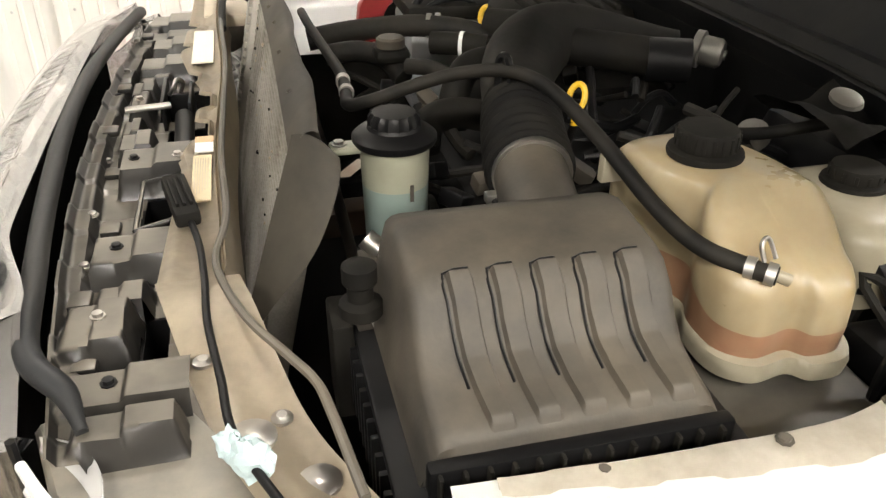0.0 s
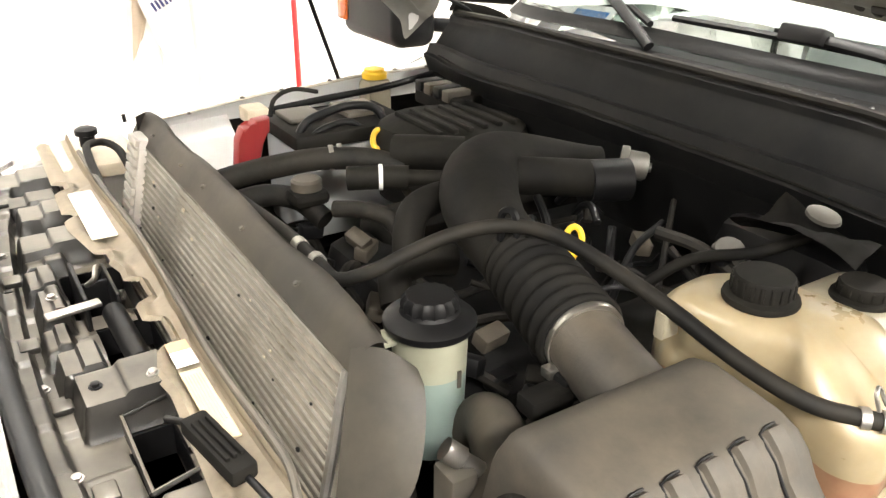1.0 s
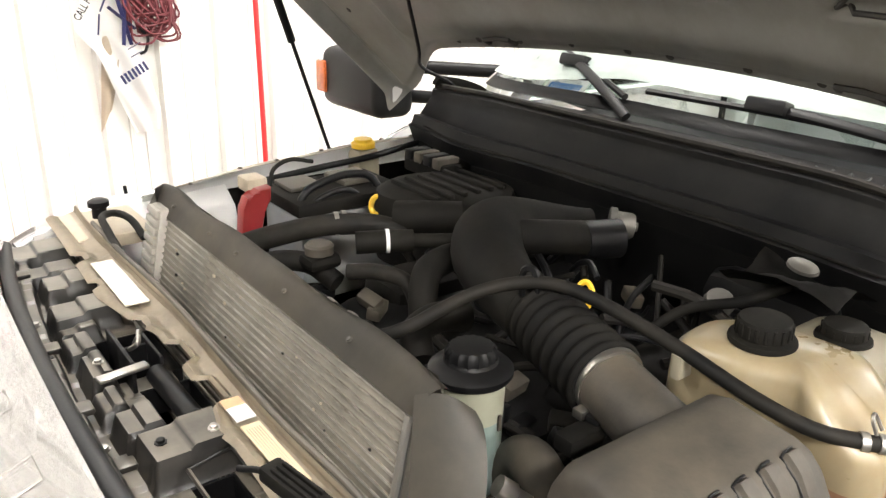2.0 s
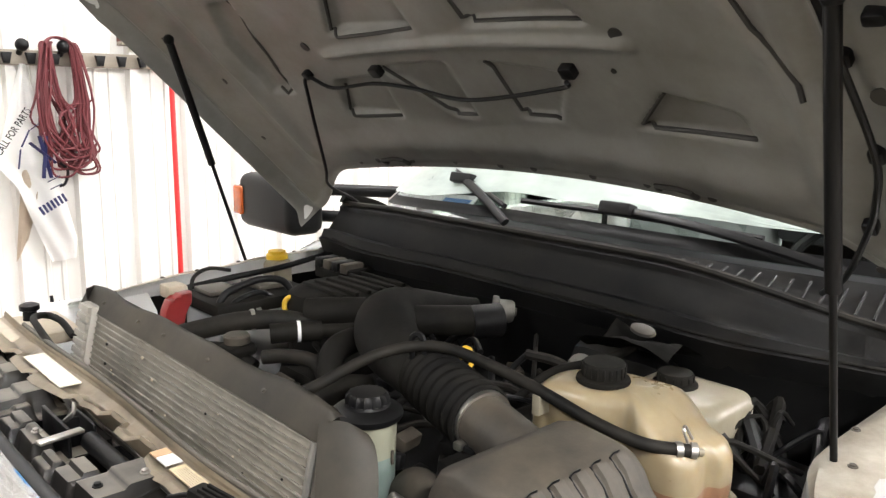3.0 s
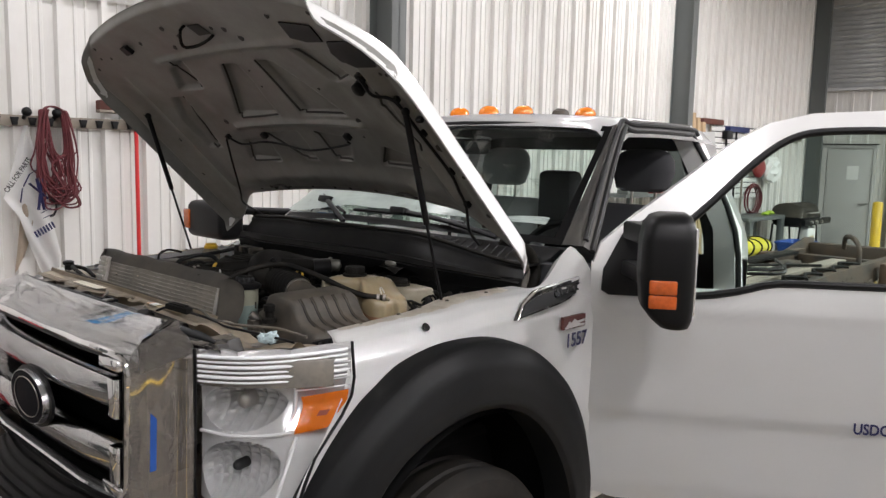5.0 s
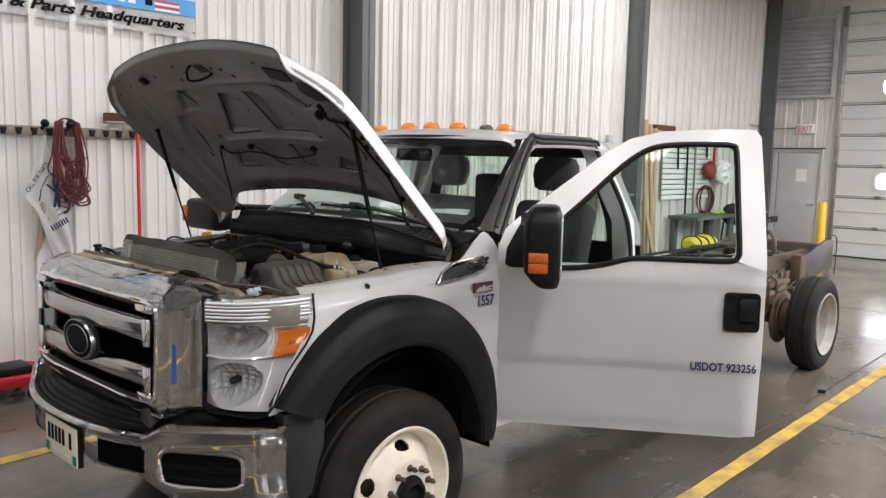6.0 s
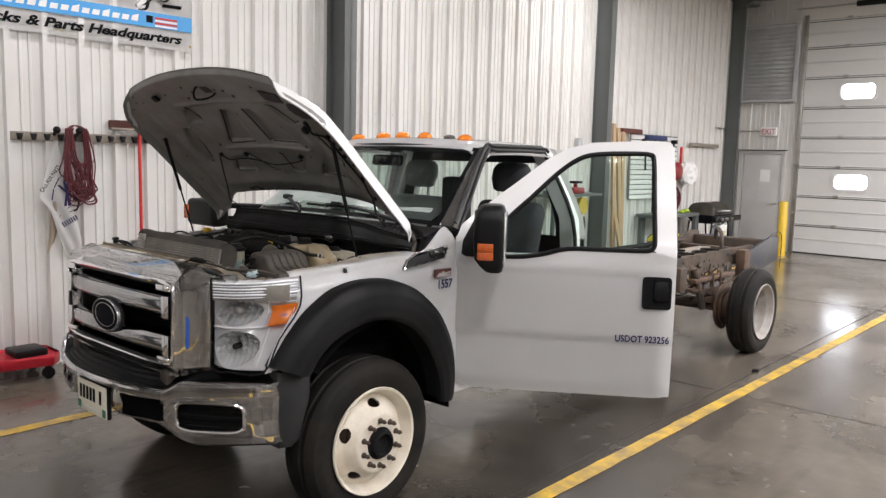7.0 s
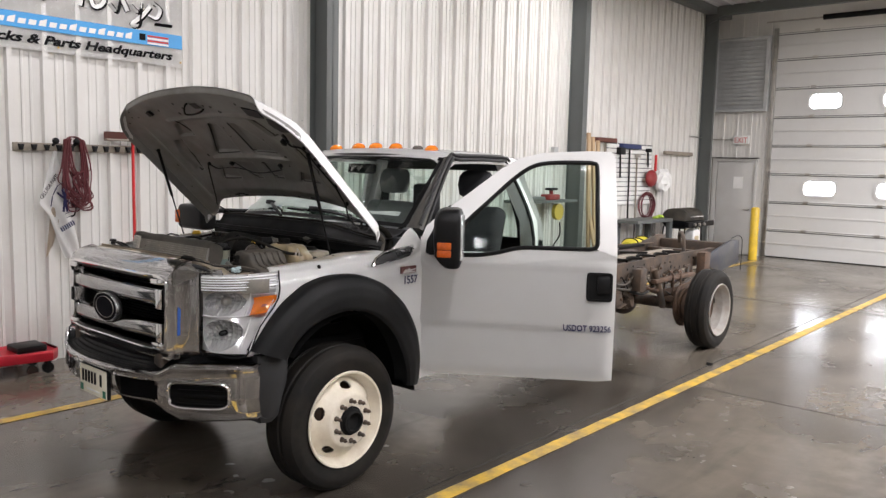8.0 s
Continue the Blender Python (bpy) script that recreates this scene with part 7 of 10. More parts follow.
def lid_ring(x, q, dz):
    c = (-0.585, 1.19)
    return [Vector((x, lerp(c[0], y, q), 1.19 + (z - 1.19) * dz)) for y, z in SEC]


bm = bmesh.new()
loft(bm, [lid_ring(0.592, 1.0, 0.25), lid_ring(0.606, 0.98, 0.86), lid_ring(0.609, 0.972, 0.945), lid_ring(0.614, 0.97, 0.985), lid_ring(0.622, 0.97, 1.0), lid_ring(0.825, 0.97, 1.0), lid_ring(0.833, 0.97, 0.985), lid_ring(0.838, 0.972, 0.945), lid_ring(0.842, 0.98, 0.86), lid_ring(0.856, 1.0, 0.25)])
airbox = put("air_filter_housing", bm, M_GREY, "grey dusty ribbed air filter housing lid", sharp=50)


def lid_z(y):
    S = [(lerp(-0.585, a, 0.97), b) for a, b in SEC[1:12]]
    for (y0, z0), (y1, z1) in zip(S, S[1:]):
        if y1 <= y <= y0:
            return lerp(z0, z1, (y0 - y) / (y0 - y1))
    return S[-1][1]


for k in range(5):
    xc = 0.650 + 0.0385 * k
    bm = bmesh.new()
    ys = [-0.588 - 0.0082 * j for j in range(12)]
    sheet(bm, lambda u, v: (lambda y: Vector((lerp(xc - 0.0115, xc + 0.0115, u) + 0.012 * v, y, lid_z(y) + 0.0075 * smoothstep(0, 0.14, min(u, 1 - u)) * smoothstep(0, 0.05, min(v, 1 - v)) - 0.0008)))(lerp(-0.584, -0.694, v)), 16, 40, 0)
    put("lid_rib", bm, M_GREY, "", airbox)
    # thin black line drawn as the shadow beside the rib
    bm = bmesh.new()
    tube(bm, [Vector((xc - 0.0065, -0.655, lid_z(-0.655))), Vector((xc - 0.010, -0.628, lid_z(-0.628))), Vector((xc - 0.0125, -0.605, lid_z(-0.605))), Vector((xc - 0.0125, -0.586, lid_z(-0.586) + 0.0008)), Vector((xc + 0.010, -0.583, lid_z(-0.583) + 0.001))], 0.0014, n=6, sub=2)
    put("rib_shadow_line", bm, M_BLACK, "", airbox)
plain_box("housing_base", (0.588, -0.712, 1.06), (0.862, -0.458, 1.196), M_BLACK, 0.012, "black air filter housing base", airbox)
for k in range(13):
    x = 0.605 + 0.0195 * k
    plain_box("base_clip", (x - 0.0022, -0.722, 1.165), (x + 0.0022, -0.708, 1.226), M_BLACKD, 0.002, "", airbox)
for k in range(11):
    y = -0.69 + 0.021 * k
    plain_box("base_fin", (0.566, y - 0.003, 1.12), (0.592, y + 0.003, 1.19), M_BLACK, 0.001, "", airbox)
plain_box("base_front", (0.597, -0.715, 1.15), (0.853, -0.700, 1.228), M_BLACK, 0.003, "", airbox)
bm = bmesh.new()
sheet(bm, lambda u, v: Vector((lerp(0.56, 1.10, u), lerp(-0.715, -0.82, v), 1.165 + 0.012 * math.sin(u * 19) * v + 0.01 * smoothstep(0.6, 0.9, v))), 40, 10, 0.005)
put("fender_ledge", bm, M_SHIELD, "dusty tan ledge along the fender")
plain_box("base_flange", (0.572, -0.722, 1.192), (0.872, -0.452, 1.202), M_BLACK, 0.003, "", airbox)
plain_box("battery_tray_cover", (0.87, -0.70, 1.10), (1.05, -0.50, 1.175), M_SHIELD, 0.01, "grey plate under the reservoir")

# intake duct: neck, clamp, bellows, elbow
hose("duct_neck", [(0.775, -0.485, 1.275), (0.782, -0.43, 1.285), (0.795, -0.36, 1.295)], 0.042, M_GREY, "grey air duct neck", n=28)
bm = bmesh.new()
tube(bm, [(0.794, -0.372, 1.294), (0.797, -0.358, 1.296)], 0.0455, n=28, sub=1)
clamp = put("hose_clamp", bm, M_STEEL, "steel worm-drive hose clamp")
plain_box("clamp_screw", (-0.012, -0.008, -0.006), (0.012, 0.008, 0.006), M_STEEL, 0.002, "", clamp, Matrix.Translation((0.752, -0.372, 1.272)))
hose("bellows", [(0.794, -0.365, 1.295), (0.806, -0.31, 1.30), (0.822, -0.25, 1.304), (0.838, -0.20, 1.306)], lambda t: 0.0485 + 0.0035 * math.sin(t * 2 * math.pi * 8.5), M_BLACKD, "black ribbed intake bellows", n=28, sub=34)
hose("intake_elbow", [(0.836, -0.205, 1.303), (0.852, -0.14, 1.304), (0.874, -0.075, 1.306), (0.912, 0.0, 1.313), (0.965, 0.058, 1.320), (1.03, 0.080, 1.320), (1.11, 0.070, 1.312), (1.19, 0.045, 1.300)],
     lambda t: 0.047 + 0.012 * math.exp(-((t - 0.45) / 0.2) ** 2) - 0.022 * smoothstep(0.62, 1, t), M_BLACKD, "dusty black intake elbow", n=28, sub=10)
hose("resonator", [(0.985, 0.04, 1.315), (1.05, 0.0, 1.312), (1.12, -0.04, 1.308)], 0.030, M_BLACKD, "black resonator tube", n=20)
hose("throttle_body", [(1.10, -0.03, 1.305), (1.16, -0.055, 1.305)], 0.034, M_BLACK, "", n=20, sub=1)
bm = bmesh.new()
lathe(bm, [(0.030, 0), (0.030, 0.012), (0.024, 0.014), (0.024, 0.04), (0.020, 0.046), (0.008, 0.048), (0.008, 0.052)], along((1.205, 0.01, 1.305), (1.245, -0.03, 1.30)), 24)
put("sensor_can", bm, M_OLDALU, "dull metal sensor can")
# ribbed intake plenum
bm = bmesh.new()
loft(bm, [[Vector((lerp(0.98, 1.27, (1 + q * math.cos(a)) / 2), lerp(0.24, 0.50, (1 + q * math.sin(a)) / 2) + 0.06 * (0.5 - q * math.cos(a) / 2), z)) for a in (2 * math.pi * i / 28 for i in range(28))] for z, q in ((1.14, 0.97), (1.26, 1.0), (1.285, 0.95), (1.297, 0.8), (1.30, 0.5))])
plenum = put("intake_plenum", bm, M_BLACKD, "black ribbed intake plenum")
for k in range(6):
    plain_box("plenum_rib", (1.03 + 0.034 * k, 0.30, 1.295), (1.042 + 0.034 * k, 0.47, 1.307), M_BLACKD, 0.004, "", plenum)
hose("plenum_can", [(0.96, 0.34, 1.268), (1.0, 0.30, 1.272), (1.06, 0.26, 1.27)], 0.034, M_BLACKD, "black canister", n=18)
plain_box("coil_pack", (1.17, 0.47, 1.27), (1.25, 0.63, 1.312), M_BLACKD, 0.008, "black relay block")
for k in range(4):
    plain_box("relay", (1.165, 0.48 + 0.037 * k, 1.30), (1.225, 0.507 + 0.037 * k, 1.325), M_BLACK if k % 2 else M_GREY, 0.004)

# hoses
hose("overflow_hose", [(0.615, 0.52, 1.27), (0.618, 0.40, 1.275), (0.628, 0.22, 1.28), (0.635, 0.05, 1.288), (0.628, -0.06, 1.295), (0.624, -0.125, 1.302), (0.655, -0.155, 1.318), (0.70, -0.165, 1.335), (0.752, -0.175, 1.350), (0.80, -0.205, 1.362), (0.83, -0.245, 1.364), (0.85, -0.30, 1.355), (0.862, -0.40, 1.338), (0.872, -0.50, 1.315), (0.888, -0.565, 1.302), (0.918, -0.605, 1.297), (0.935, -0.622, 1.296)], 0.0088, M_RUBBER, "grey-black overflow hose across the duct", n=12)
for p, q in (((0.634, 0.02, 1.289), (0.632, 0.0, 1.290)), ((0.630, -0.045, 1.294), (0.629, -0.06, 1.295)), ((0.928, -0.615, 1.2965), (0.934, -0.621, 1.296)), ((0.915, -0.602, 1.297), (0.921, -0.608, 1.297))):
    bm = bmesh.new()
    tube(bm, [p, q], 0.0108, n=12, sub=1)
    put("spring_clamp", bm, M_ALU, "bright spring clamp")
bm = bmesh.new()
tube(bm, [(0.805, -0.20, 1.34), (0.806, -0.20, 1.375), (0.812, -0.215, 1.378), (0.814, -0.218, 1.34), (0.80, -0.2, 1.28)], 0.005, n=6)
put("hose_tie", bm, M_BLACK, "")
hose("upper_radiator_hose", [(0.615, 0.40, 1.245), (0.68, 0.40, 1.255), (0.75, 0.395, 1.262), (0.83, 0.385, 1.265), (0.91, 0.345, 1.262), (0.96, 0.31, 1.245)], 0.021, M_RUBBER, "black upper radiator hose", n=16)
for t in (0.845, 0.862):
    bm = bmesh.new()
    tube(bm, [(t, 0.383, 1.265), (t + 0.008, 0.380, 1.265)], 0.0235, n=16, sub=1)
    put("hose_clamp", bm, M_ALU, "")
hose("heater_hose", [(0.64, 0.33, 1.235), (0.70, 0.325, 1.24), (0.745, 0.29, 1.235), (0.77, 0.24, 1.21)], 0.019, M_RUBBER, "", n=14)
hose("breather_can", [(0.83, 0.275, 1.262), (0.88, 0.245, 1.265), (0.92, 0.222, 1.264)], 0.021, M_BLACKD, "black breather tube", n=16)
hose("breather_tail", [(0.92, 0.222, 1.264), (0.95, 0.195, 1.266), (0.975, 0.165, 1.27)], 0.014, M_BLACKD, "", n=12)
bm = bmesh.new()
tube(bm, [(0.876, 0.247, 1.265), (0.882, 0.244, 1.265)], 0.0225, n=16, sub=1)
put("white_band", bm, M_LABELW, "white band on the breather tube")
hose("coolant_pipe", [(0.77, 0.20, 1.245), (0.80, 0.165, 1.25), (0.825, 0.11, 1.248), (0.822, 0.07, 1.225), (0.81, 0.05, 1.18)], 0.014, M_RUBBER, "", n=12)
hose("crankcase_elbow", [(0.80, 0.01, 1.20), (0.812, 0.035, 1.25), (0.835, 0.055, 1.28), (0.875, 0.065, 1.288), (0.91, 0.065, 1.288)], 0.024, M_BLACKD, "black crankcase elbow", n=16)
hose("water_pump_stub", [(0.74, -0.06, 1.20), (0.755, -0.03, 1.23), (0.80, -0.02, 1.238), (0.85, -0.03, 1.23)], 0.024, M_BLACKD, "", n=16)
plain_box("oil_cap_block", (0.72, 0.24, 1.235), (0.785, 0.295, 1.262), M_BLACKD, 0.012, "dusty square filler block")
bm = bmesh.new()
lathe(bm, [(0.026, 0), (0.026, 0.014), (0.022, 0.018)], pose(0.752, 0.268, 1.262), 18)
put("oil_filler_cap", bm, M_GREY, "dusty oil filler cap")
hose("lower_intake_hose", [(0.70, -0.28, 1.10), (0.69, -0.33, 1.20), (0.68, -0.37, 1.225), (0.655, -0.42, 1.215), (0.62, -0.455, 1.20), (0.575, -0.465, 1.19)], 0.030, M_GREY, "grey radiator hose beside the filter housing", n=18)
bm = bmesh.new()
tube(bm, [(0.60, -0.462, 1.196), (0.59, -0.464, 1.193)], 0.034, n=18, sub=1)
put("hose_clamp", bm, M_STEEL, "")
plain_box("sensor_bracket", (0.70, -0.405, 1.245), (0.755, -0.375, 1.268), M_BLACKD, 0.005, "black sensor bracket")
plain_box("sensor_plug", (0.745, -0.40, 1.25), (0.775, -0.365, 1.275), M_BLACK, 0.004, "black sensor plug")
plain_box("bracket_arm", (0.59, -0.43, 1.08), (0.62, -0.395, 1.24), M_SHIELD, 0.004, "grey bracket arm")
plain_box("bracket_arm", (0.55, -0.50, 1.10), (0.572, -0.44, 1.215), M_BLACKD, 0.004)
bm = bmesh.new()
lathe(bm, [(0.012, 0), (0.012, 0.02), (0.009, 0.022), (0.009, 0.06)], along((0.60, -0.40, 1.255), (0.64, -0.425, 1.22)), 10)
put("sensor_stub", bm, M_STEEL, "")

# dark clutter of lines on the engine
rng = random.Random(21)
for k in range(26):
    x, y = rng.uniform(0.72, 1.15), rng.uniform(-0.38, 0.42)
    a = rng.uniform(0, 6.28)
    L = rng.uniform(0.06, 0.16)
    z = rng.uniform(1.13, 1.215)
    pts = [Vector((x, y, z)) + Vector((math.cos(a) * L * t, math.sin(a) * L * t, 0.02 * math.sin(3 * t + k))) for t in (0, 0.35, 0.7, 1.0)]
    hose("engine_line", pts, rng.uniform(0.004, 0.011), M_BLACKD if k % 3 else M_RUBBER, "", n=8, sub=4)
for k in range(16):
    x, y = rng.uniform(0.72, 1.2), rng.uniform(-0.36, 0.40)
    z = rng.uniform(1.13, 1.19)
    plain_box("engine_connector", (-0.02, -0.012, -0.012), (0.02, 0.012, 0.012), M_BLACKD if k % 2 else M_BLACK, 0.004, "", None, pose(x, y, z, rng.uniform(-20, 20), rng.uniform(-20, 20), rng.uniform(0, 180)))

for k in range(26):
    x, y = rng.uniform(1.0, 1.2), rng.uniform(-0.40, 0.12)
    a, L, z = rng.uniform(0, 6.28), rng.uniform(0.08, 0.2), rng.uniform(1.18, 1.265)
    pts = [Vector((x, y, z)) + Vector((math.cos(a) * L * t, math.sin(a) * L * t, 0.03 * math.sin(3 * t + k))) for t in (-0.5, -0.15, 0.2, 0.5)]
    hose("engine_line", pts, rng.uniform(0.0035, 0.010), M_BLACK if k % 3 else M_RUBBER, "", n=8, sub=4)
for k in range(22):
    x, y, z = rng.uniform(0.70, 1.2), rng.uniform(-0.38, 0.42), rng.uniform(1.15, 1.225)
    plain_box("engine_connector", (-0.022, -0.013, -0.012), (0.022, 0.013, 0.012), (M_BLACK, M_BLACKD, M_GREY)[k % 3], 0.004, "", None, pose(x, y, z, rng.uniform(-30, 30), rng.uniform(-30, 30), rng.uniform(0, 180)))

# dipsticks
bm = bmesh.new()
tube(bm, [Vector((0.907, -0.217, 1.322)) + Vector((0.73, -0.68, 0)) * 0.0105 * math.cos(a) + Vector((0.28, 0.30, 0.90)) * 0.018 * math.sin(a) for a in (2 * math.pi * k / 20 for k in range(21))], 0.0042, n=8, sub=1)
tube(bm, [(0.907, -0.217, 1.306), (0.907, -0.217, 1.285)], 0.005, n=8, sub=1)
put("dipstick_ring", bm, M_YELLOW, "yellow dipstick pull ring")
hose("dipstick_tube", [(0.907, -0.217, 1.29), (0.905, -0.20, 1.24), (0.90, -0.16, 1.12)], 0.005, M_BLACKD, "")
bm = bmesh.new()
tube(bm, [Vector((0.986, 0.454, 1.258)) + Vector((0.73, -0.68, 0)) * 0.012 * math.cos(a) + Vector((0.2, 0.2, 0.95)) * 0.019 * math.sin(a) for a in (2 * math.pi * k / 20 for k in range(21))], 0.0062, n=8, sub=1)
put("transmission_dipstick", bm, M_YELLOW, "yellow transmission dipstick handle")
hose("dipstick_tube", [(0.985, 0.455, 1.237), (0.99, 0.44, 1.15)], 0.006, M_BLACKD, "")


# degas tank
def ring_plan(pts, k=48):
    P = curve_points([(x, y, 0) for x, y in pts + pts[:3]], 8)
    n = 8 * len(pts)
    P = P[8:8 + n]
    return P


PLAN = [(0.874, -0.395), (0.90, -0.368), (0.97, -0.364), (1.022, -0.41), (1.045, -0.50), (1.045, -0.60), (1.025, -0.648), (0.985, -0.655), (0.965, -0.640), (0.925, -0.645), (0.896, -0.62), (0.893, -0.57), (0.905, -0.53), (0.882, -0.475)]
TP = ring_plan(PLAN)
TC = Vector((0.95, -0.50, 0))


def tank_level(z, q):
    out = []
    for p in TP:
        v = TC + (Vector((0.925, -0.445, 0)) + (p - Vector((0.925, -0.445, 0))) * 0.92 - TC) * q
        h = 1 - 0.30 * smoothstep(-0.535, -0.60, v.y) - 0.08 * smoothstep(-0.60, -0.65, v.y)
        out.append(Vector((v.x, v.y, 1.20 + (z - 1.20) * h)))
    return out


bm = bmesh.new()
loft(bm, [tank_level(z, q) for z, q in ((1.255, 1.0), (1.29, 0.995), (1.312, 0.985), (1.326, 0.95), (1.335, 0.88), (1.341, 0.74), (1.344, 0.5), (1.345, 0.25))])
degas = put("coolant_reservoir", bm, M_TANK, "yellowed translucent coolant reservoir", sharp=60)
bm = bmesh.new()
loft(bm, [tank_level(z, q) for z, q in ((1.205, 0.985), (1.255, 1.0))])
put("coolant_level", bm, M_COOLANT, "reddish coolant showing through the base", degas, sharp=60)
bm = bmesh.new()
loft(bm, [[Vector((p.x, p.y, z)) for p in tank_level(1.2, q)] for z, q in ((1.188, 1.06), (1.200, 1.075), (1.208, 1.06), (1.21, 0.99))])
put("tank_flange", bm, M_TANK2, "pale moulded flange", degas, sharp=60)
bm = bmesh.new()
prism(bm, [(0.855, 1.30), (0.855, 1.33), (0.875, 1.335), (0.88, 1.30)], -0.42, -0.405, lambda u, v, w: Vector((u, w, v)), 0.003)
put("tank_lug", bm, M_TANK2, "", degas)


def screw_cap(x, y, z, r, material, parent, label, grips=16, h=0.03):
    bm = bmesh.new()
    lathe(bm, [(r * 1.22, 0), (r * 1.25, 0.003), (r * 1.22, 0.007), (r * 0.98, 0.009), (r, h - 0.005), (r * 0.93, h), (r * 0.4, h + 0.001)], pose(x, y, z), 32)
    c = put("screw_cap", bm, material, label, parent)
    for k in range(grips):
        a = 2 * math.pi * k / grips
        bm = bmesh.new()
        box(bm, (r * 0.97, -0.0022, 0.011), (r * 1.04, 0.0022, h - 0.003), 0.001, pose(x, y, z, 0, 0, math.degrees(a)))
        put("cap_grip", bm, material, "", parent)
    return c


screw_cap(0.945, -0.462, 1.344, 0.0315, M_BLACKD, degas, "black ribbed reservoir cap", 20)
bm = bmesh.new()
tube(bm, [(0.930, -0.612, 1.296), (0.950, -0.620, 1.288)], 0.006, n=10, sub=1)
put("hose_nipple", bm, M_TANK2, "", degas)
bm = bmesh.new()
tube(bm, [(0.925, -0.613, 1.307), (0.922, -0.608, 1.322), (0.930, -0.605, 1.326), (0.936, -0.613, 1.309)], 0.0022, n=6)
put("clamp_tab", bm, M_STEEL, "", degas)

# brake fluid reservoir
bm = bmesh.new()
loft(bm, [[Vector((x, y, z)) for x, y in round_rect(lerp(1.135, 1.06, q), lerp(1.135, 1.215, q), lerp(-0.485, -0.575, q), lerp(-0.485, -0.40, q), 0.035 * q)] for z, q in ((1.20, 0.95), (1.235, 0.97))])
brake = put("brake_reservoir", bm, M_TANK2, "pale second fluid reservoir", sharp=60)
bm = bmesh.new()
loft(bm, [[Vector((x, y, z)) for x, y in round_rect(lerp(1.135, 1.06, q), lerp(1.135, 1.215, q), lerp(-0.485, -0.575, q), lerp(-0.485, -0.40, q), 0.035 * q)] for z, q in ((1.236, 1.0), (1.275, 1.0), (1.288, 0.93), (1.294, 0.7), (1.295, 0.35))])
put("reservoir_top", bm, M_TANK2, "", brake, sharp=60)
screw_cap(1.134, -0.468, 1.292, 0.029, M_BLACKD, brake, "black reservoir cap", 14, 0.024)

# power steering reservoir
PX, PY = 0.655, -0.283
bm = bmesh.new()
lathe(bm, [(0.034, 1.16), (0.037, 1.165), (0.0395, 1.262)], pose(PX, PY, 0), 32)
psr = put("power_steering_reservoir", bm, M_PSFLUID, "translucent reservoir with pale green fluid")
bm = bmesh.new()
lathe(bm, [(0.0396, 1.2622), (0.0405, 1.30), (0.042, 1.312), (0.044, 1.318)], pose(PX, PY, 0), 32)
put("reservoir_neck", bm, M_PSRES, "pale yellowish upper reservoir", psr)
bm = bmesh.new()
lathe(bm, [(0.047, 1.312), (0.0495, 1.316), (0.0495, 1.321), (0.044, 1.326), (0.032, 1.330), (0.030, 1.334)], pose(PX, PY, 0), 36)
cap = put("reservoir_lid", bm, M_BLACK, "black reservoir lid", psr)
bm = bmesh.new()
n = 48
loft(bm, [[Vector((PX + (r * (1 + 0.10 * math.cos(8 * a) ** 2)) * math.cos(a), PY + (r * (1 + 0.10 * math.cos(8 * a) ** 2)) * math.sin(a), z)) for a in (2 * math.pi * i / n for i in range(n))] for r, z in ((0.028, 1.330), (0.028, 1.342), (0.024, 1.348), (0.008, 1.349))])
put("lid_knob", bm, M_BLACK, "", psr)
bm = bmesh.new()
box(bm, (PX - 0.075, PY - 0.004, 1.300), (PX - 0.035, PY + 0.022, 1.310), 0.004)
put("reservoir_ear", bm, M_PSRES, "", psr)
bolt((PX - 0.064, PY + 0.008, 1.31), 0.006, 0.005, (0, 0, 1), M_STEEL, psr)
bm = bmesh.new()
box(bm, (PX + 0.010, PY - 0.041, 1.252), (PX + 0.014, PY - 0.0388, 1.272))
put("level_mark", bm, M_GREY, "", psr)

# battery, passenger side
plain_box("battery", (0.84, 0.52, 1.04), (1.10, 0.70, 1.235), mat("grey_battery_case", (0.26, 0.28, 0.30), 0.5, var=0.1, dust=DUST, dust_amt=0.3), 0.012, "grey battery with dusty black top")
plain_box("battery_top", (0.835, 0.515, 1.236), (1.105, 0.705, 1.268), M_BLACKD, 0.008, "dusty black battery cover")
plain_box("battery_pad", (0.86, 0.60, 1.268), (0.94, 0.69, 1.280), M_SHIELD, 0.008, "dusty tan battery cover pad")
plain_box("battery_pad", (0.98, 0.58, 1.268), (1.07, 0.68, 1.282), M_SHIELD, 0.008)
bm = bmesh.new()
prism(bm, [(-0.01, -0.02), (0.055, -0.02), (0.066, 0.045), (0.098, 0.058), (0.100, 0.088), (0.058, 0.090), (0.045, 0.078), (0.02, 0.082), (0.004, 0.06)], -0.018, 0.018, lambda u, v, w: Vector((0.738 + u * 0.85, 0.592 + u * 0.38 + w, 1.198 + v)), 0.007)
put("terminal_cover", bm, M_RED, "red battery terminal cover")
hose("battery_cable", [(0.86, 0.56, 1.19), (0.855, 0.55, 1.25), (0.875, 0.55, 1.285), (0.93, 0.56, 1.298), (0.99, 0.57, 1.30), (1.04, 0.56, 1.285), (1.06, 0.53, 1.22)], 0.009, M_BLACK, "black battery cable")
hose("battery_cable", [(0.88, 0.53, 1.20), (0.875, 0.53, 1.25), (0.90, 0.53, 1.272), (0.96, 0.535, 1.278), (1.0, 0.53, 1.25)], 0.007, M_BLACK, "")
hose("battery_cable", [(0.84, 0.66, 1.275), (0.86, 0.68, 1.305), (0.91, 0.70, 1.315), (0.97, 0.71, 1.30)], 0.005, M_RUBBER, "")
bm = bmesh.new()
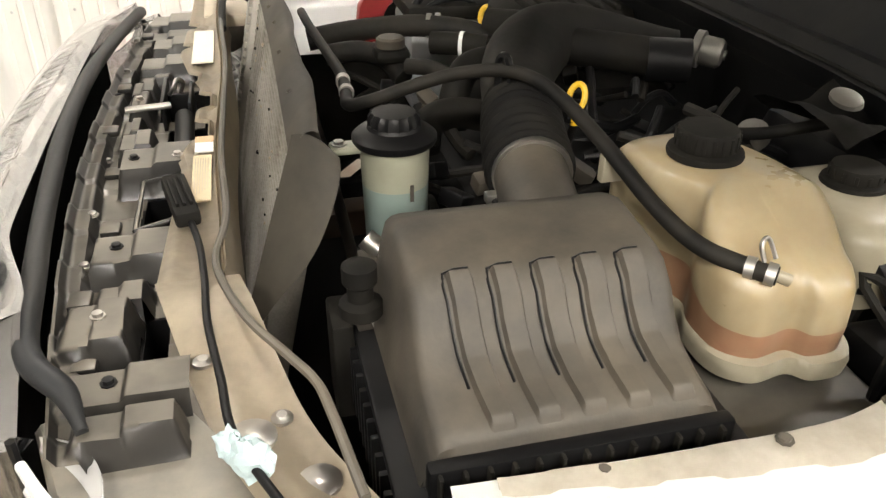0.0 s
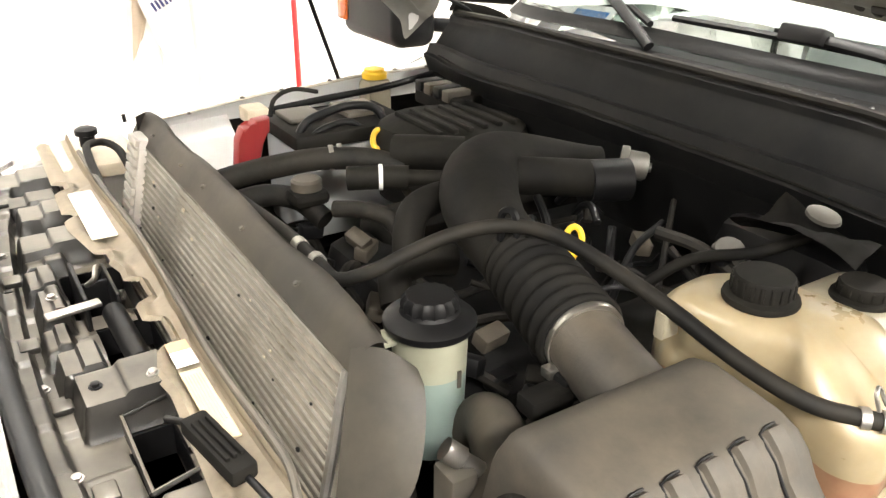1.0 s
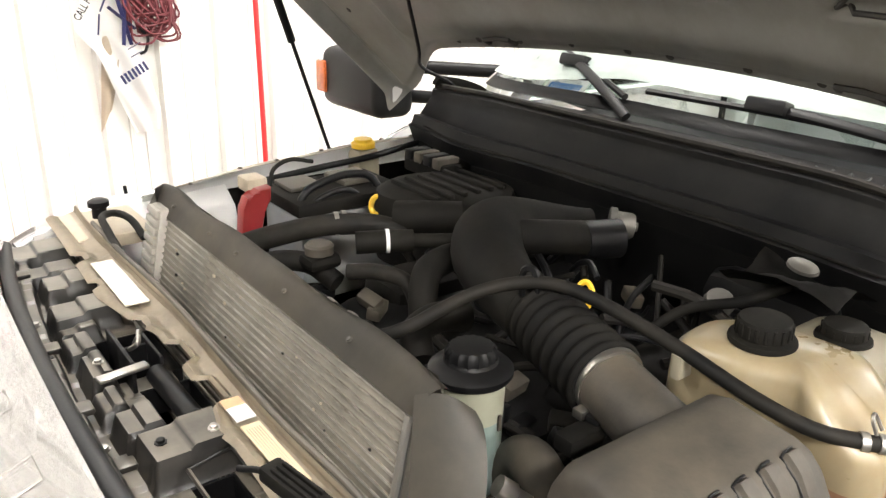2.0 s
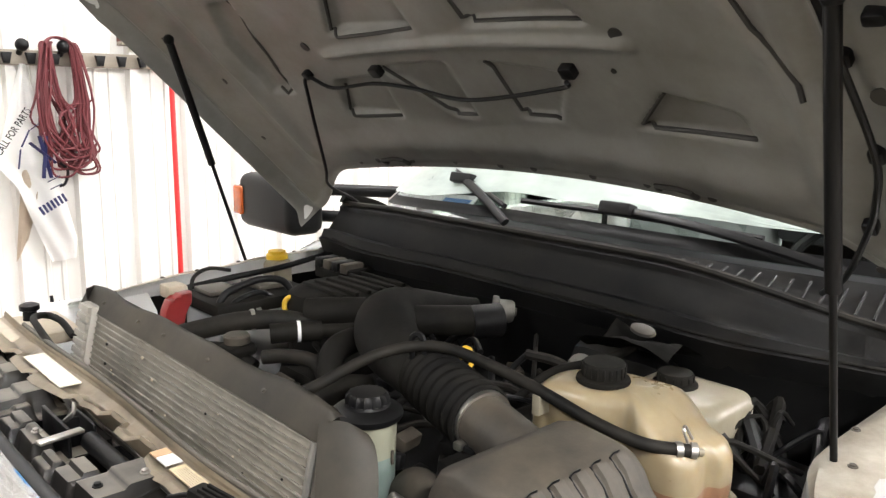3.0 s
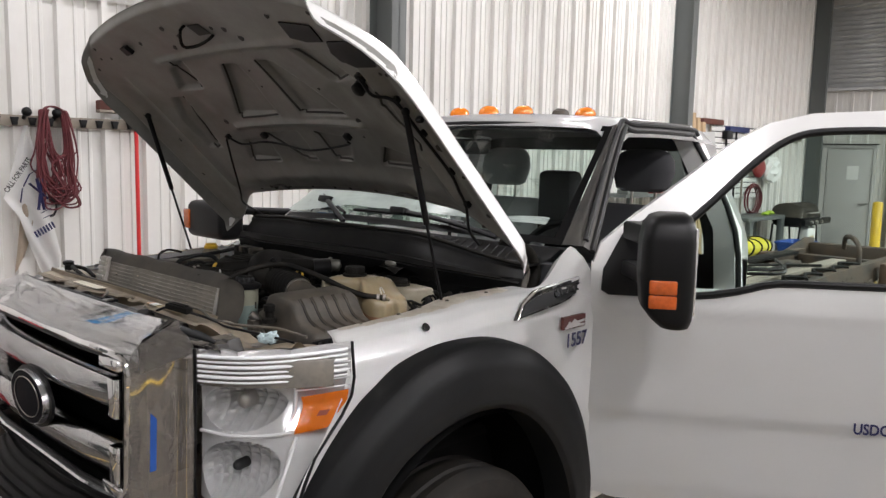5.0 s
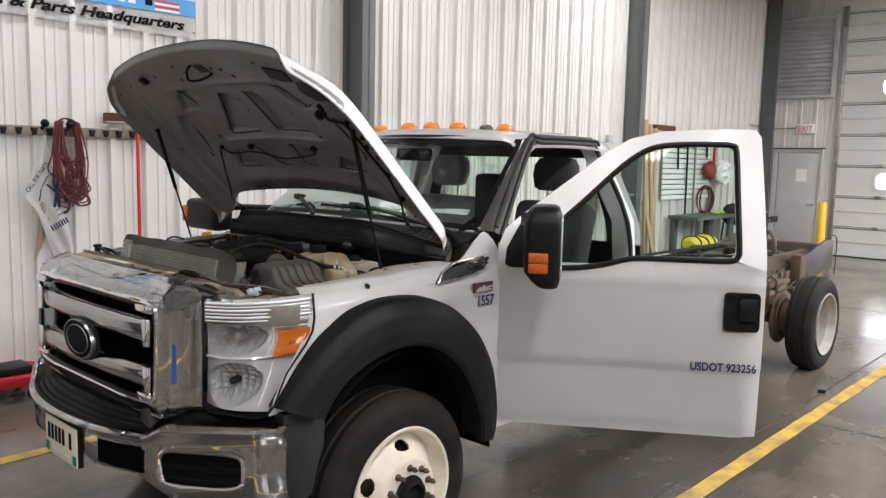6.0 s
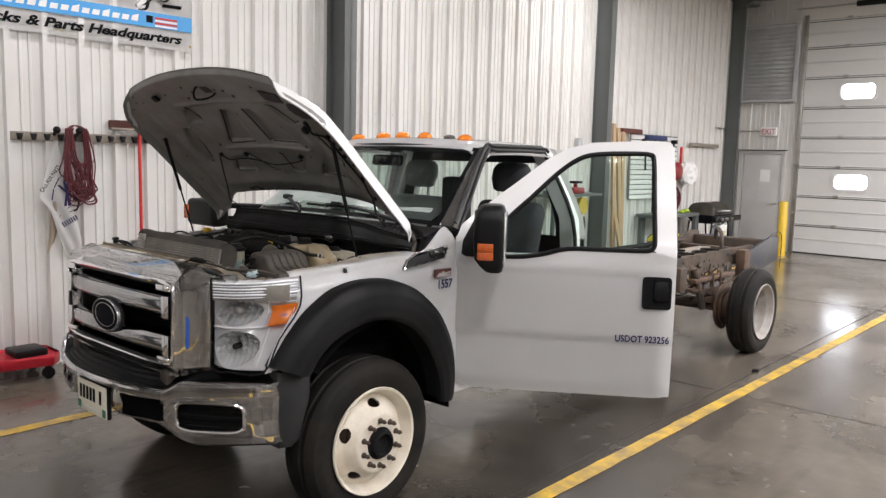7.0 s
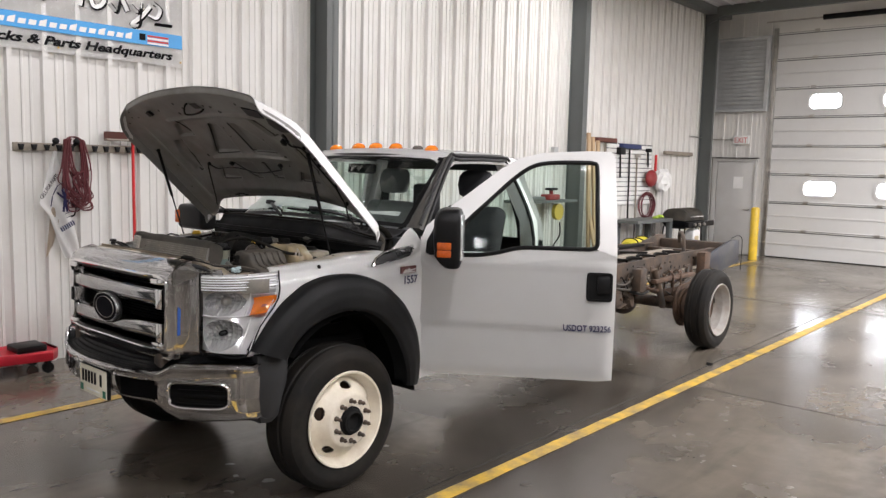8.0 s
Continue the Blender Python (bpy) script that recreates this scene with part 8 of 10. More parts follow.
lathe(bm, [(0.03, 0), (0.03, 0.012), (0.024, 0.016), (0.024, 0.022), (0.01, 0.024)], pose(1.146, 0.775, 1.298, 0, 0, 0), 20)
put("washer_cap", bm, M_YELLOW, "yellow washer fluid cap")
plain_box("washer_filler", (1.115, 0.745, 1.20), (1.18, 0.81, 1.298), M_TANK2, 0.015, "pale washer filler neck")
hose("inner_seal", [(0.86, 0.745, 1.262), (1.0, 0.745, 1.272), (1.15, 0.745, 1.28), (1.3, 0.742, 1.30)], 0.008, M_BLACK, "")
plain_box("fender_bracket", (0.81, 0.715, 1.245), (0.86, 0.775, 1.278), M_SUPPORT, 0.006, "tan fender bracket")

# cowl
M_COWL = mat("faded_cowl_plastic", (0.010, 0.0105, 0.0115), 0.5, var=0.35, dust=(0.035, 0.033, 0.03), dust_amt=0.4, dust_scale=7, bump=0.12, spec=0.3)


def cowl_front(y):
    return 1.252 - 0.02 * smoothstep(0.2, 0.5, abs(y)) + (0.17 * smoothstep(-0.45, -0.76, y) if y < 0 else 0.04 * smoothstep(0.5, 0.76, y))


def cowl_seal(y):
    drop = smoothstep(-0.28, -0.74, y)
    return Vector((1.335 + 0.13 * drop + 0.02 * smoothstep(0.4, 0.75, y), y, 1.446 - 0.085 * drop - 0.012 * smoothstep(0.45, 0.76, y)))


def cowl_f(u, v):
    y = lerp(-0.76, 0.76, u)
    b = ws(0.5 + y / 1.51, 0.0) - Vector((0.012, 0, 0.008))
    f = Vector((cowl_front(y), y, 1.345 - 0.035 * smoothstep(-0.45, -0.76, y)))
    m = cowl_seal(y)
    prof = [(f, -0.05, 0.02), (f, 0.0, 0.0), (f, 0.004, 0.01), (f.lerp(m, 0.22), 0.004, 0.0), (f.lerp(m, 0.30), -0.004, 0.012), (f.lerp(m, 0.82), -0.004, 0.006), (f.lerp(m, 0.90), 0.002, 0.0), (m, 0.0, 0.0), (m.lerp(b, 0.25), -0.012, 0.0), (m.lerp(b, 0.7), -0.014, 0.0), (b, 0.0, 0.0)]
    k = v * (len(prof) - 1)
    i = min(int(k), len(prof) - 2)
    (p0, h0, d0), (p1, h1, d1) = prof[i], prof[i + 1]
    t = k - i
    return p0.lerp(p1, t) + Vector((lerp(d0, d1, t), 0, lerp(h0, h1, t)))


bm = bmesh.new()
sheet(bm, cowl_f, 60, 40, 0.004)
cowl = put("cowl_panel", bm, M_COWL, "dusty black cowl panel below the windshield")
bm = bmesh.new()
tube(bm, [cowl_seal(lerp(-0.75, 0.75, k / 24)) + Vector((0, 0, 0.004)) for k in range(25)], 0.0075, n=8, sub=2)
put("cowl_seal", bm, M_RUBBER, "black rubber cowl seal", cowl)
bm = bmesh.new()
tube(bm, [cowl_f(k / 24, 0.2) + Vector((0, 0, 0.001)) for k in range(1, 24)], 0.003, n=8, sub=2)
put("cowl_edge", bm, M_BLACKD, "", cowl)
for k in range(20):
    u = 0.08 + 0.018 * k
    bm = bmesh.new()
    a, b = cowl_f(u, 0.80), cowl_f(u + 0.004, 0.94)
    tube(bm, [a + Vector((0, 0, 0.004)), b + Vector((0, 0, 0.004))], 0.0028, n=5, sub=1)
    put("vent_slat", bm, M_BLACK, "", cowl)
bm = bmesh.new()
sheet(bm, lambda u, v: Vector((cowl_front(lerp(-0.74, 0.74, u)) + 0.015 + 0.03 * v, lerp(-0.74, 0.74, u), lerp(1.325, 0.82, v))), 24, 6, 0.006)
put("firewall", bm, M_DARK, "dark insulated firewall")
plain_box("booster", (1.18, -0.42, 1.12), (1.27, -0.20, 1.30), M_BLACK, 0.05, "black brake booster")
bm = bmesh.new()
lathe(bm, [(0.022, 0), (0.024, 0.01), (0.020, 0.02)], pose(1.135, -0.278, 1.268, 20, -20, 0), 14)
put("fluid_cap", bm, M_OLDALU, "dull metal cap")
bm = bmesh.new()
rng = random.Random(5)
sheet(bm, lambda u, v: Vector((lerp(1.12, 1.235, u), lerp(-0.46, -0.28, v), 1.330 + 0.02 * math.sin(4 * u + 3 * v) + rng.uniform(-0.003, 0.003))), 8, 8, 0.003)
put("foil_shield", bm, M_BLACKD, "crumpled dark heat shield")
bm = bmesh.new()
lathe(bm, [(0.020, 0), (0.019, 0.005), (0.011, 0.008)], pose(1.180, -0.373, 1.352, 10, -15, 0) @ Matrix.Diagonal((0.8, 1.2, 1, 1)), 16)
put("shield_disc", bm, M_OLDALU, "pale metal disc on the shield")
hose("brake_line", [(1.03, -0.22, 1.22), (1.08, -0.26, 1.27), (1.12, -0.33, 1.30), (1.18, -0.36, 1.32)], 0.008, M_BLACKD, "")
hose("brake_line", [(1.0, -0.20, 1.19), (1.10, -0.14, 1.23), (1.18, -0.12, 1.25)], 0.006, M_BLACK, "")
rng = random.Random(33)
for k in range(14):
    x, y = rng.uniform(1.05, 1.28), rng.uniform(-0.70, -0.55)
    hose("wiring_loom", [(x, y, 1.10), (x + rng.uniform(-.05, .05), y + rng.uniform(-.04, .04), 1.18), (x + rng.uniform(-.08, .08), y + rng.uniform(-.05, .05), 1.24 + rng.uniform(0, 0.04)), (x + rng.uniform(-.12, .12), y + rng.uniform(-.05, .05), 1.22)], rng.uniform(0.004, 0.010), M_BLACK if k % 2 else M_BLACKD, "", n=7, sub=5)
plain_box("fuse_box", (1.06, -0.70, 1.10), (1.22, -0.58, 1.20), M_BLACK, 0.012, "black fuse box")

# wipers
def wiper(p0, p1, b0, b1, label):
    bm = bmesh.new()
    tube(bm, [p0, p0.lerp(p1, 0.5) + Vector((-0.01, 0, 0.012)), p1], 0.008, n=8, flat=1.4)
    w = put("wiper_arm", bm, M_BLACK, label)
    bm = bmesh.new()
    tube(bm, [b0, b0.lerp(b1, 0.5) + Vector((-0.006, 0, 0.006)), b1], 0.007, n=6)
    put("wiper_blade", bm, M_BLACK, "black wiper blade", w)
    bm = bmesh.new()
    bx = Vector(p1)
    box(bm, (-0.018, -0.04, -0.014), (0.018, 0.04, 0.014), 0.006, Matrix.Translation(bx) @ Matrix.Rotation(0.3, 4, "Y"))
    put("wiper_joint", bm, M_BLACK, "", w)


wiper(Vector((1.50, -0.58, 1.445)), ws(0.5 - 0.115 / 1.5, 0.10, 0.02), ws(0.5 + 0.16 / 1.5, 0.085, 0.014), ws(0.5 - 0.42 / 1.5, 0.07, 0.014), "black wiper arm")
wiper(Vector((1.40, 0.16, 1.452)), ws(0.5 + 0.42 / 1.5, 0.16, 0.02), ws(0.5 + 0.20 / 1.5, 0.05, 0.014), ws(0.5 + 0.62 / 1.5, 0.26, 0.014), "black wiper arm")
# crumpled film laid over the lower glass behind the wipers
bm = bmesh.new()
rng = random.Random(12)
R1 = [[rng.uniform(-1, 1) for _ in range(80)] for _ in range(40)]


def film_f(u, v):
    uu = lerp(0.04, 0.985, u)
    lo = 0.115 - 0.06 * smoothstep(0.6, 0.9, uu)
    vv = lerp(lo, lo + 0.045 + 0.25 * smoothstep(0.12, 0.5, uu) + 0.02 * math.sin(uu * 25), v)
    return ws(uu, vv, 0.016 + 0.0012 * R1[int(v * 24)][int(u * 60)] + 0.004 * math.sin(uu * 19 + vv * 9) + 0.003 * math.sin(vv * 27 - uu * 13))


sheet(bm, film_f, 60, 24, 0.0)
put("plastic_film", bm, M_FILM, "crumpled pale plastic film over the lower windshield", shield, sharp=25)
bm = bmesh.new()
box(bm, (-0.075, -0.055, 0), (0.075, 0.055, 0.006), 0.001, pose(1.60, 0.50, 1.475, 0, -30, 12))
put("booklet", bm, M_LABELW, "pale printed booklet on the dashboard", dash)
for k in range(3):
    bm = bmesh.new()
    box(bm, (-0.065 + 0.045 * k, -0.045, 0.0065), (-0.040 + 0.045 * k, 0.045, 0.0072), 0, pose(1.60, 0.50, 1.475, 0, -30, 12))
    put("booklet_print", bm, M_BLUE if k % 2 == 0 else M_INK, "", dash)

# ---- chassis behind the cab ----
def rail(side):
    bm = bmesh.new()
    y0, y1 = side * 0.43, side * 0.36
    pts = [(2.4, 0.66), (3.2, 0.70), (5.2, 0.72), (5.7, 0.735), (7.35, 0.735)]
    top = [(x, z + 0.17) for x, z in pts]
    prism(bm, [(x, z) for x, z in pts] + top[::-1], y0, y0 - side * 0.008, lambda u, v, w: Vector((u, w, v)))
    for line, dz in ((pts, 0.0), (top, -0.008)):
        prism(bm, [(x, z + dz) for x, z in line] + [(x, z + dz + 0.008) for x, z in line[::-1]], y0 - side * 0.008, y1, lambda u, v, w: Vector((u, w, v)))
    r = put("frame_rail", bm, M_FRAME, "rusty weathered steel frame rail")
    rng = random.Random(7)
    for k in range(26):
        x = 4.2 + 0.12 * k
        bm = bmesh.new()
        lathe(bm, [(0.012, 0), (0.012, 0.002)], pose(x, y0 + side * 0.001, 0.80 + rng.choice((-0.04, 0.03, 0.05)), 90 if side < 0 else -90, 0, 0), 10)
        put("rail_hole", bm, M_DARK, "", r)


rail(-1)
rail(1)
for x in (3.3, 4.2, 5.1, 5.75, 6.5, 7.3):
    plain_box("crossmember", (x - 0.05, -0.40, 0.76), (x + 0.05, 0.40, 0.86), M_FRAME, 0.01, "rusty frame crossmember")
plain_box("fuel_tank", (3.3, -0.33, 0.40), (4.6, 0.33, 0.70), M_BLACKD, 0.05, "black fuel tank under the frame")
bm = bmesh.new()
tube(bm, [(6.02, -0.72, 0.405), (6.02, -0.3, 0.405), (6.02, 0.3, 0.405), (6.02, 0.72, 0.405)], 0.06, n=14, sub=1)
put("rear_axle", bm, M_FRAME, "rusty rear axle tube")
# front running gear below the engine, added to block light under the truck
bm = bmesh.new()
tube(bm, [(FW_X, -0.80, 0.405), (FW_X, -0.45, 0.405), (FW_X + 0.01, -0.25, 0.40), (FW_X + 0.01, 0.30, 0.40), (FW_X, 0.80, 0.405)], 0.055, n=14, sub=4)
box(bm, (FW_X - 0.15, 0.10, 0.28), (FW_X + 0.16, 0.38, 0.54), 0.07)
front_axle = put("front_axle", bm, M_FRAME, "dirty steel front axle under the engine")
for sg in (-1, 1):
    bm = bmesh.new()
    tube(bm, [(FW_X + 0.075 * math.cos(a), sg * 0.50 + 0.075 * math.sin(a), 0.46 + 0.34 * a / (10 * math.pi)) for a in (k * math.pi / 6 for k in range(61))], 0.012, n=6, sub=1)
    put("coil_spring", bm, M_FRAME, "dark front coil spring", front_axle)
    bm = bmesh.new()
    tube(bm, [(FW_X - 0.12, sg * 0.56, 0.42), (FW_X - 0.06, sg * 0.50, 0.90)], 0.028, n=10)
    put("shock_absorber", bm, M_FRAME, "", front_axle)
    bm = bmesh.new()
    prism(bm, [(0.16, 0.66), (0.16, 0.84), (0.70, 0.86), (1.30, 0.86), (1.75, 0.74), (2.70, 0.72), (2.70, 0.54), (1.70, 0.54), (1.25, 0.70), (0.70, 0.70)], sg * 0.41, sg * 0.48, lambda u, v, w: Vector((u, w, v)), 0.008)
    put("front_frame_rail", bm, M_FRAME, "dark front frame rail")
bm = bmesh.new()
box(bm, (0.80, -0.22, 0.50), (1.45, 0.24, 0.82), 0.06)
put("oil_pan", bm, M_FRAME, "grimy engine oil pan")
bm = bmesh.new()
box(bm, (1.46, -0.20, 0.50), (2.35, 0.20, 0.86), 0.08)
put("gearbox", bm, M_FRAME, "grimy gearbox under the cab")
bm = bmesh.new()
box(bm, (0.42, -0.56, 0.52), (0.50, 0.56, 0.88), 0.015)
put("lower_radiator_support", bm, M_FRAME, "dark lower radiator support")
bm = bmesh.new()
bmesh.ops.create_uvsphere(bm, u_segments=18, v_segments=12, radius=0.19, matrix=Matrix.Translation((6.02, 0.05, 0.40)) @ Matrix.Diagonal((1, 0.85, 1, 1)))
put("differential", bm, M_FRAME, "rusty differential housing")
hose("drive_shaft", [(3.0, 0, 0.52), (5.85, 0.03, 0.42)], 0.045, M_FRAME, "", n=12, sub=1)
for s in (-1, 1):
    bm = bmesh.new()
    lathe(bm, [(0.08, -0.03), (0.215, -0.03), (0.225, -0.02), (0.225, 0.0), (0.185, 0.012), (0.185, 0.03), (0.16, 0.035), (0.16, 0.10), (0.10, 0.11)], pose(6.02, s * 0.66, 0.405, 90 if s < 0 else -90, 0, 0), 36)
    put("brake_rotor", bm, M_RUST, "rusty brake rotor and hub")
    ys = s * 0.52
    for k in range(5):
        L = 0.78 - 0.11 * k
        bm = bmesh.new()
        tube(bm, [(6.02 - L, ys, 0.60 + 0.055 - 0.022 * k), (6.02 - L / 2, ys, 0.575 - 0.018 * k + 0.01), (6.02, ys, 0.56 - 0.016 * k), (6.02 + L / 2, ys, 0.575 - 0.018 * k + 0.01), (6.02 + L, ys, 0.60 + 0.055 - 0.022 * k)], 0.026, n=8, flat=0.3)
        put("leaf_spring", bm, M_RUST, "rusty leaf spring")
    plain_box("overload_spring", (5.55, ys - 0.04, 0.66), (6.5, ys + 0.04, 0.70), M_RUST, 0.01, "rusty overload spring")
    for x in (5.93, 6.11):
        bm = bmesh.new()
        tube(bm, [(x, ys - 0.045, 0.40), (x, ys - 0.045, 0.72), (x, ys + 0.045, 0.72), (x, ys + 0.045, 0.40)], 0.010, n=6, sub=2)
        put("u_bolt", bm, M_RUST, "")
    plain_box("spring_hanger", (5.18, ys - 0.05, 0.62), (5.32, ys + 0.05, 0.84), M_FRAME, 0.012, "rusty spring hanger")
    plain_box("spring_hanger", (6.72, ys - 0.05, 0.60), (6.88, ys + 0.05, 0.90), M_RUST, 0.012)
    hose("shock_absorber", [(5.75, s * 0.55, 0.40), (5.62, s * 0.50, 0.80)], 0.035, M_FRAME, "", n=12, sub=1)
plain_box("spring_saddle", (5.88, -0.60, 0.44), (6.16, -0.46, 0.50), M_RUST, 0.01)
hose("brake_hose", [(4.6, -0.45, 0.78), (5.0, -0.50, 0.70), (5.3, -0.47, 0.80), (5.6, -0.49, 0.66), (5.9, -0.55, 0.52)], 0.010, M_GREY, "grey brake hose", n=8)
hose("brake_hose", [(5.0, -0.46, 0.66), (5.3, -0.52, 0.58), (5.6, -0.50, 0.62)], 0.012, M_BLACK, "", n=8)
plain_box("rail_bracket", (5.36, -0.50, 0.60), (5.42, -0.43, 0.84), M_FRAME, 0.006, "", None)
plain_box("rail_bracket", (4.75, -0.50, 0.58), (4.83, -0.43, 0.84), M_FRAME, 0.006, "", None)
def gusset(x, z, w, h, y, material, turn=0.0):
    """pressed bracket: web, folded flange and two bolt heads"""
    m = Matrix.Translation((x, y, z)) @ Matrix.Rotation(turn, 4, "Y")
    bm = bmesh.new()
    prism(bm, [(-w / 2, -h / 2), (w / 2, -h / 2), (w / 2, h * 0.1), (w * 0.2, h / 2), (-w / 2, h / 2)], -0.004, 0.004, lambda u, v, q: m @ Vector((u, q, v)), 0.002)
    box(bm, (-w / 2, -0.045, -h / 2 - 0.008), (w / 2, 0.004, -h / 2), 0.002, m)
    br = put("frame_bracket", bm, material, "rusty pressed steel frame bracket")
    for du, dv in ((-w * 0.28, h * 0.25), (w * 0.25, -h * 0.25)):
        bm = bmesh.new()
        lathe(bm, [(0.014, 0), (0.014, 0.010), (0.009, 0.016)], m @ pose(du, -0.004, dv, 90, 0, 0), 8)
        put("bolt", bm, M_RUST, "", br)


rng = random.Random(17)
for k in range(11):
    gusset(4.45 + 0.235 * k, rng.uniform(0.60, 0.74), rng.uniform(0.09, 0.20), rng.uniform(0.12, 0.24), -0.452 - 0.012 * (k % 3), (M_FRAME, M_RUST, M_FRAME)[k % 3], rng.uniform(-0.5, 0.5))
for x, z in ((5.28, 0.50), (4.72, 0.55)):
    bm = bmesh.new()
    lathe(bm, [(0.02, -0.10), (0.075, -0.09), (0.082, -0.03), (0.082, 0.0), (0.090, 0.004), (0.090, 0.016), (0.080, 0.02), (0.075, 0.07), (0.02, 0.085)], pose(x, -0.36, z, 78, 0, 12), 22)
    put("brake_chamber", bm, M_FRAME, "grimy round brake chamber")
for k in range(9):
    x0 = 4.35 + 0.22 * k
    sag = rng.uniform(0.03, 0.10)
    hose("frame_line", [(x0, -0.455, rng.uniform(0.68, 0.84)), (x0 + 0.12, -0.49, 0.70 - sag), (x0 + 0.28, -0.50, 0.66 - sag * 0.5), (x0 + 0.42, -0.46, rng.uniform(0.60, 0.80))], rng.choice((0.006, 0.009, 0.013)), (M_BLACK, M_RUST, M_GREY)[k % 3], "", n=6, sub=4)
for k in range(6):
    x0 = 4.6 + 0.30 * k
    hose("frame_harness", [(x0, -0.40, 0.905), (x0 + 0.15, -0.34 + 0.05 * (k % 2), 0.925), (x0 + 0.34, -0.39, 0.91)], 0.014, M_BLACKD, "", n=6, sub=4)
# tail: dark sloped rear plate and hoop
bm = bmesh.new()
prism(bm, [(6.95, 0.74), (7.0, 0.86), (7.7, 0.99), (7.92, 0.97), (7.93, 0.70), (7.35, 0.62)], -0.50, -0.47, lambda u, v, w: Vector((u, w, v)), 0.006)
put("tail_plate", bm, mat("blue_grey_tail_paint", (0.022, 0.030, 0.048), 0.35, var=0.3, scale=4, dust=(0.10, 0.085, 0.065), dust_amt=0.35), "dark blue-grey tail bracket plate")
bm = bmesh.new()
prism(bm, [(6.95, 0.74), (7.0, 0.86), (7.7, 0.99), (7.92, 0.97), (7.93, 0.70), (7.35, 0.62)], 0.47, 0.50, lambda u, v, w: Vector((u, w, v)), 0.006)
put("tail_plate", bm, M_FRAME)
plain_box("tail_crossmember", (7.75, -0.47, 0.70), (7.9, 0.47, 0.93), M_FRAME, 0.012, "rusty tail crossmember")
bm = bmesh.new()
tube(bm, [(6.75, -0.30, 0.88), (6.78, -0.28, 1.02), (6.95, -0.18, 1.08), (7.18, -0.05, 1.06), (7.25, -0.02, 0.95)], 0.022, n=10)
put("hoop", bm, M_FRAME, "bent weathered steel hoop on the frame")
hose("tail_wire", [(7.7, -0.48, 1.0), (7.85, -0.50, 1.03), (7.95, -0.52, 0.98), (7.96, -0.52, 0.75), (7.95, -0.52, 0.6)], 0.005, M_BLACK, "", n=6)
for k, (x0, x1, y, z, mm) in enumerate(((4.2, 6.6, -0.18, 0.905, M_OLDWOOD), (4.4, 6.2, 0.05, 0.905, M_FRAME), (4.6, 6.9, 0.32, 0.91, M_BLACKD))):
    plain_box("frame_plank", (x0, y - 0.06, z - 0.015), (x1, y + 0.06, z + 0.015), mm, 0.004, "weathered strip lying along the frame")
plain_box("frame_sheet", (4.5, -0.12, 0.925), (5.5, 0.22, 0.935), M_LABEL, 0.002, "pale sheet lying on the frame")
for k in range(5):
    rng2 = random.Random(k)
    hose("frame_cable", [(4.4 + rng2.uniform(0, .2), rng2.uniform(-.3, .3), 0.95), (4.8, rng2.uniform(-.3, .3), 0.965), (5.2, rng2.uniform(-.3, .3), 0.955), (5.6 + rng2.uniform(0, .5), rng2.uniform(-.3, .3), 0.93)], 0.012, M_BLACKD if k % 2 else M_BLACK, "", n=6)

# ---- things on and along the wall ----
WY = WALL_Y - 0.036
ON_WALL = lambda x, z, d=0.0: Matrix.Translation((x, WY - d, z)) @ Matrix(((1, 0, 0, 0), (0, 0, -1, 0), (0, 1, 0, 0), (0, 0, 0, 1)))

rack = thing("tool_rack", "weathered wooden tool rack rail with dark spring clips", "tool rack")
bm = bmesh.new()
box(bm, (0.80, WY - 0.022, 1.855), (1.99, WY, 1.925), 0.003)
part("rail", bm, M_OLDWOOD, rack)
for k in range(11):
    x = 0.86 + 0.105 * k
    bm = bmesh.new()
    prism(bm, [(x - 0.024, 1.912), (x + 0.024, 1.912), (x + 0.012, 1.862), (x - 0.012, 1.862)], 0.022, 0.05, lambda u, v, w: Vector((u, WY - w, v)), 0.003)
    part("clip", bm, M_BLACK, rack)
for x in (1.13, 1.31):
    bm = bmesh.new()
    bmesh.ops.create_uvsphere(bm, u_segments=14, v_segments=10, radius=0.03, matrix=Matrix.Translation((x, WY - 0.075, 1.945)))
    cyl(bm, (x, WY - 0.02, 1.91), (x, WY - 0.07, 1.94), 0.014)
    part("hook_knob", bm, M_BLACK, rack)

broom = thing("push_broom", "dark red push broom head on a red handle against the wall", "broom")
bm = bmesh.new()
box(bm, (1.58, WY - 0.09, 1.965), (1.98, WY - 0.02, 1.985), 0.004)
part("head", bm, M_OLDWOOD, broom, "wooden broom head")
bm = bmesh.new()
for k in range(60):
    x = 1.585 + 0.39 * k / 59
    box(bm, (x - 0.004, WY - 0.088, 1.985), (x + 0.004, WY - 0.022, 2.045 + 0.004 * math.sin(k * 2.3)), 0)
tagged(part("bristles", bm, M_BROOM, broom, "dark red bristles"), kind="stuff")
bm = bmesh.new()
cyl(bm, (1.84, WY - 0.055, 1.97), (1.84, WY - 0.06, 0.02), 0.0135, n=14)
part("handle", bm, M_REDPOLE, broom, "red painted handle")

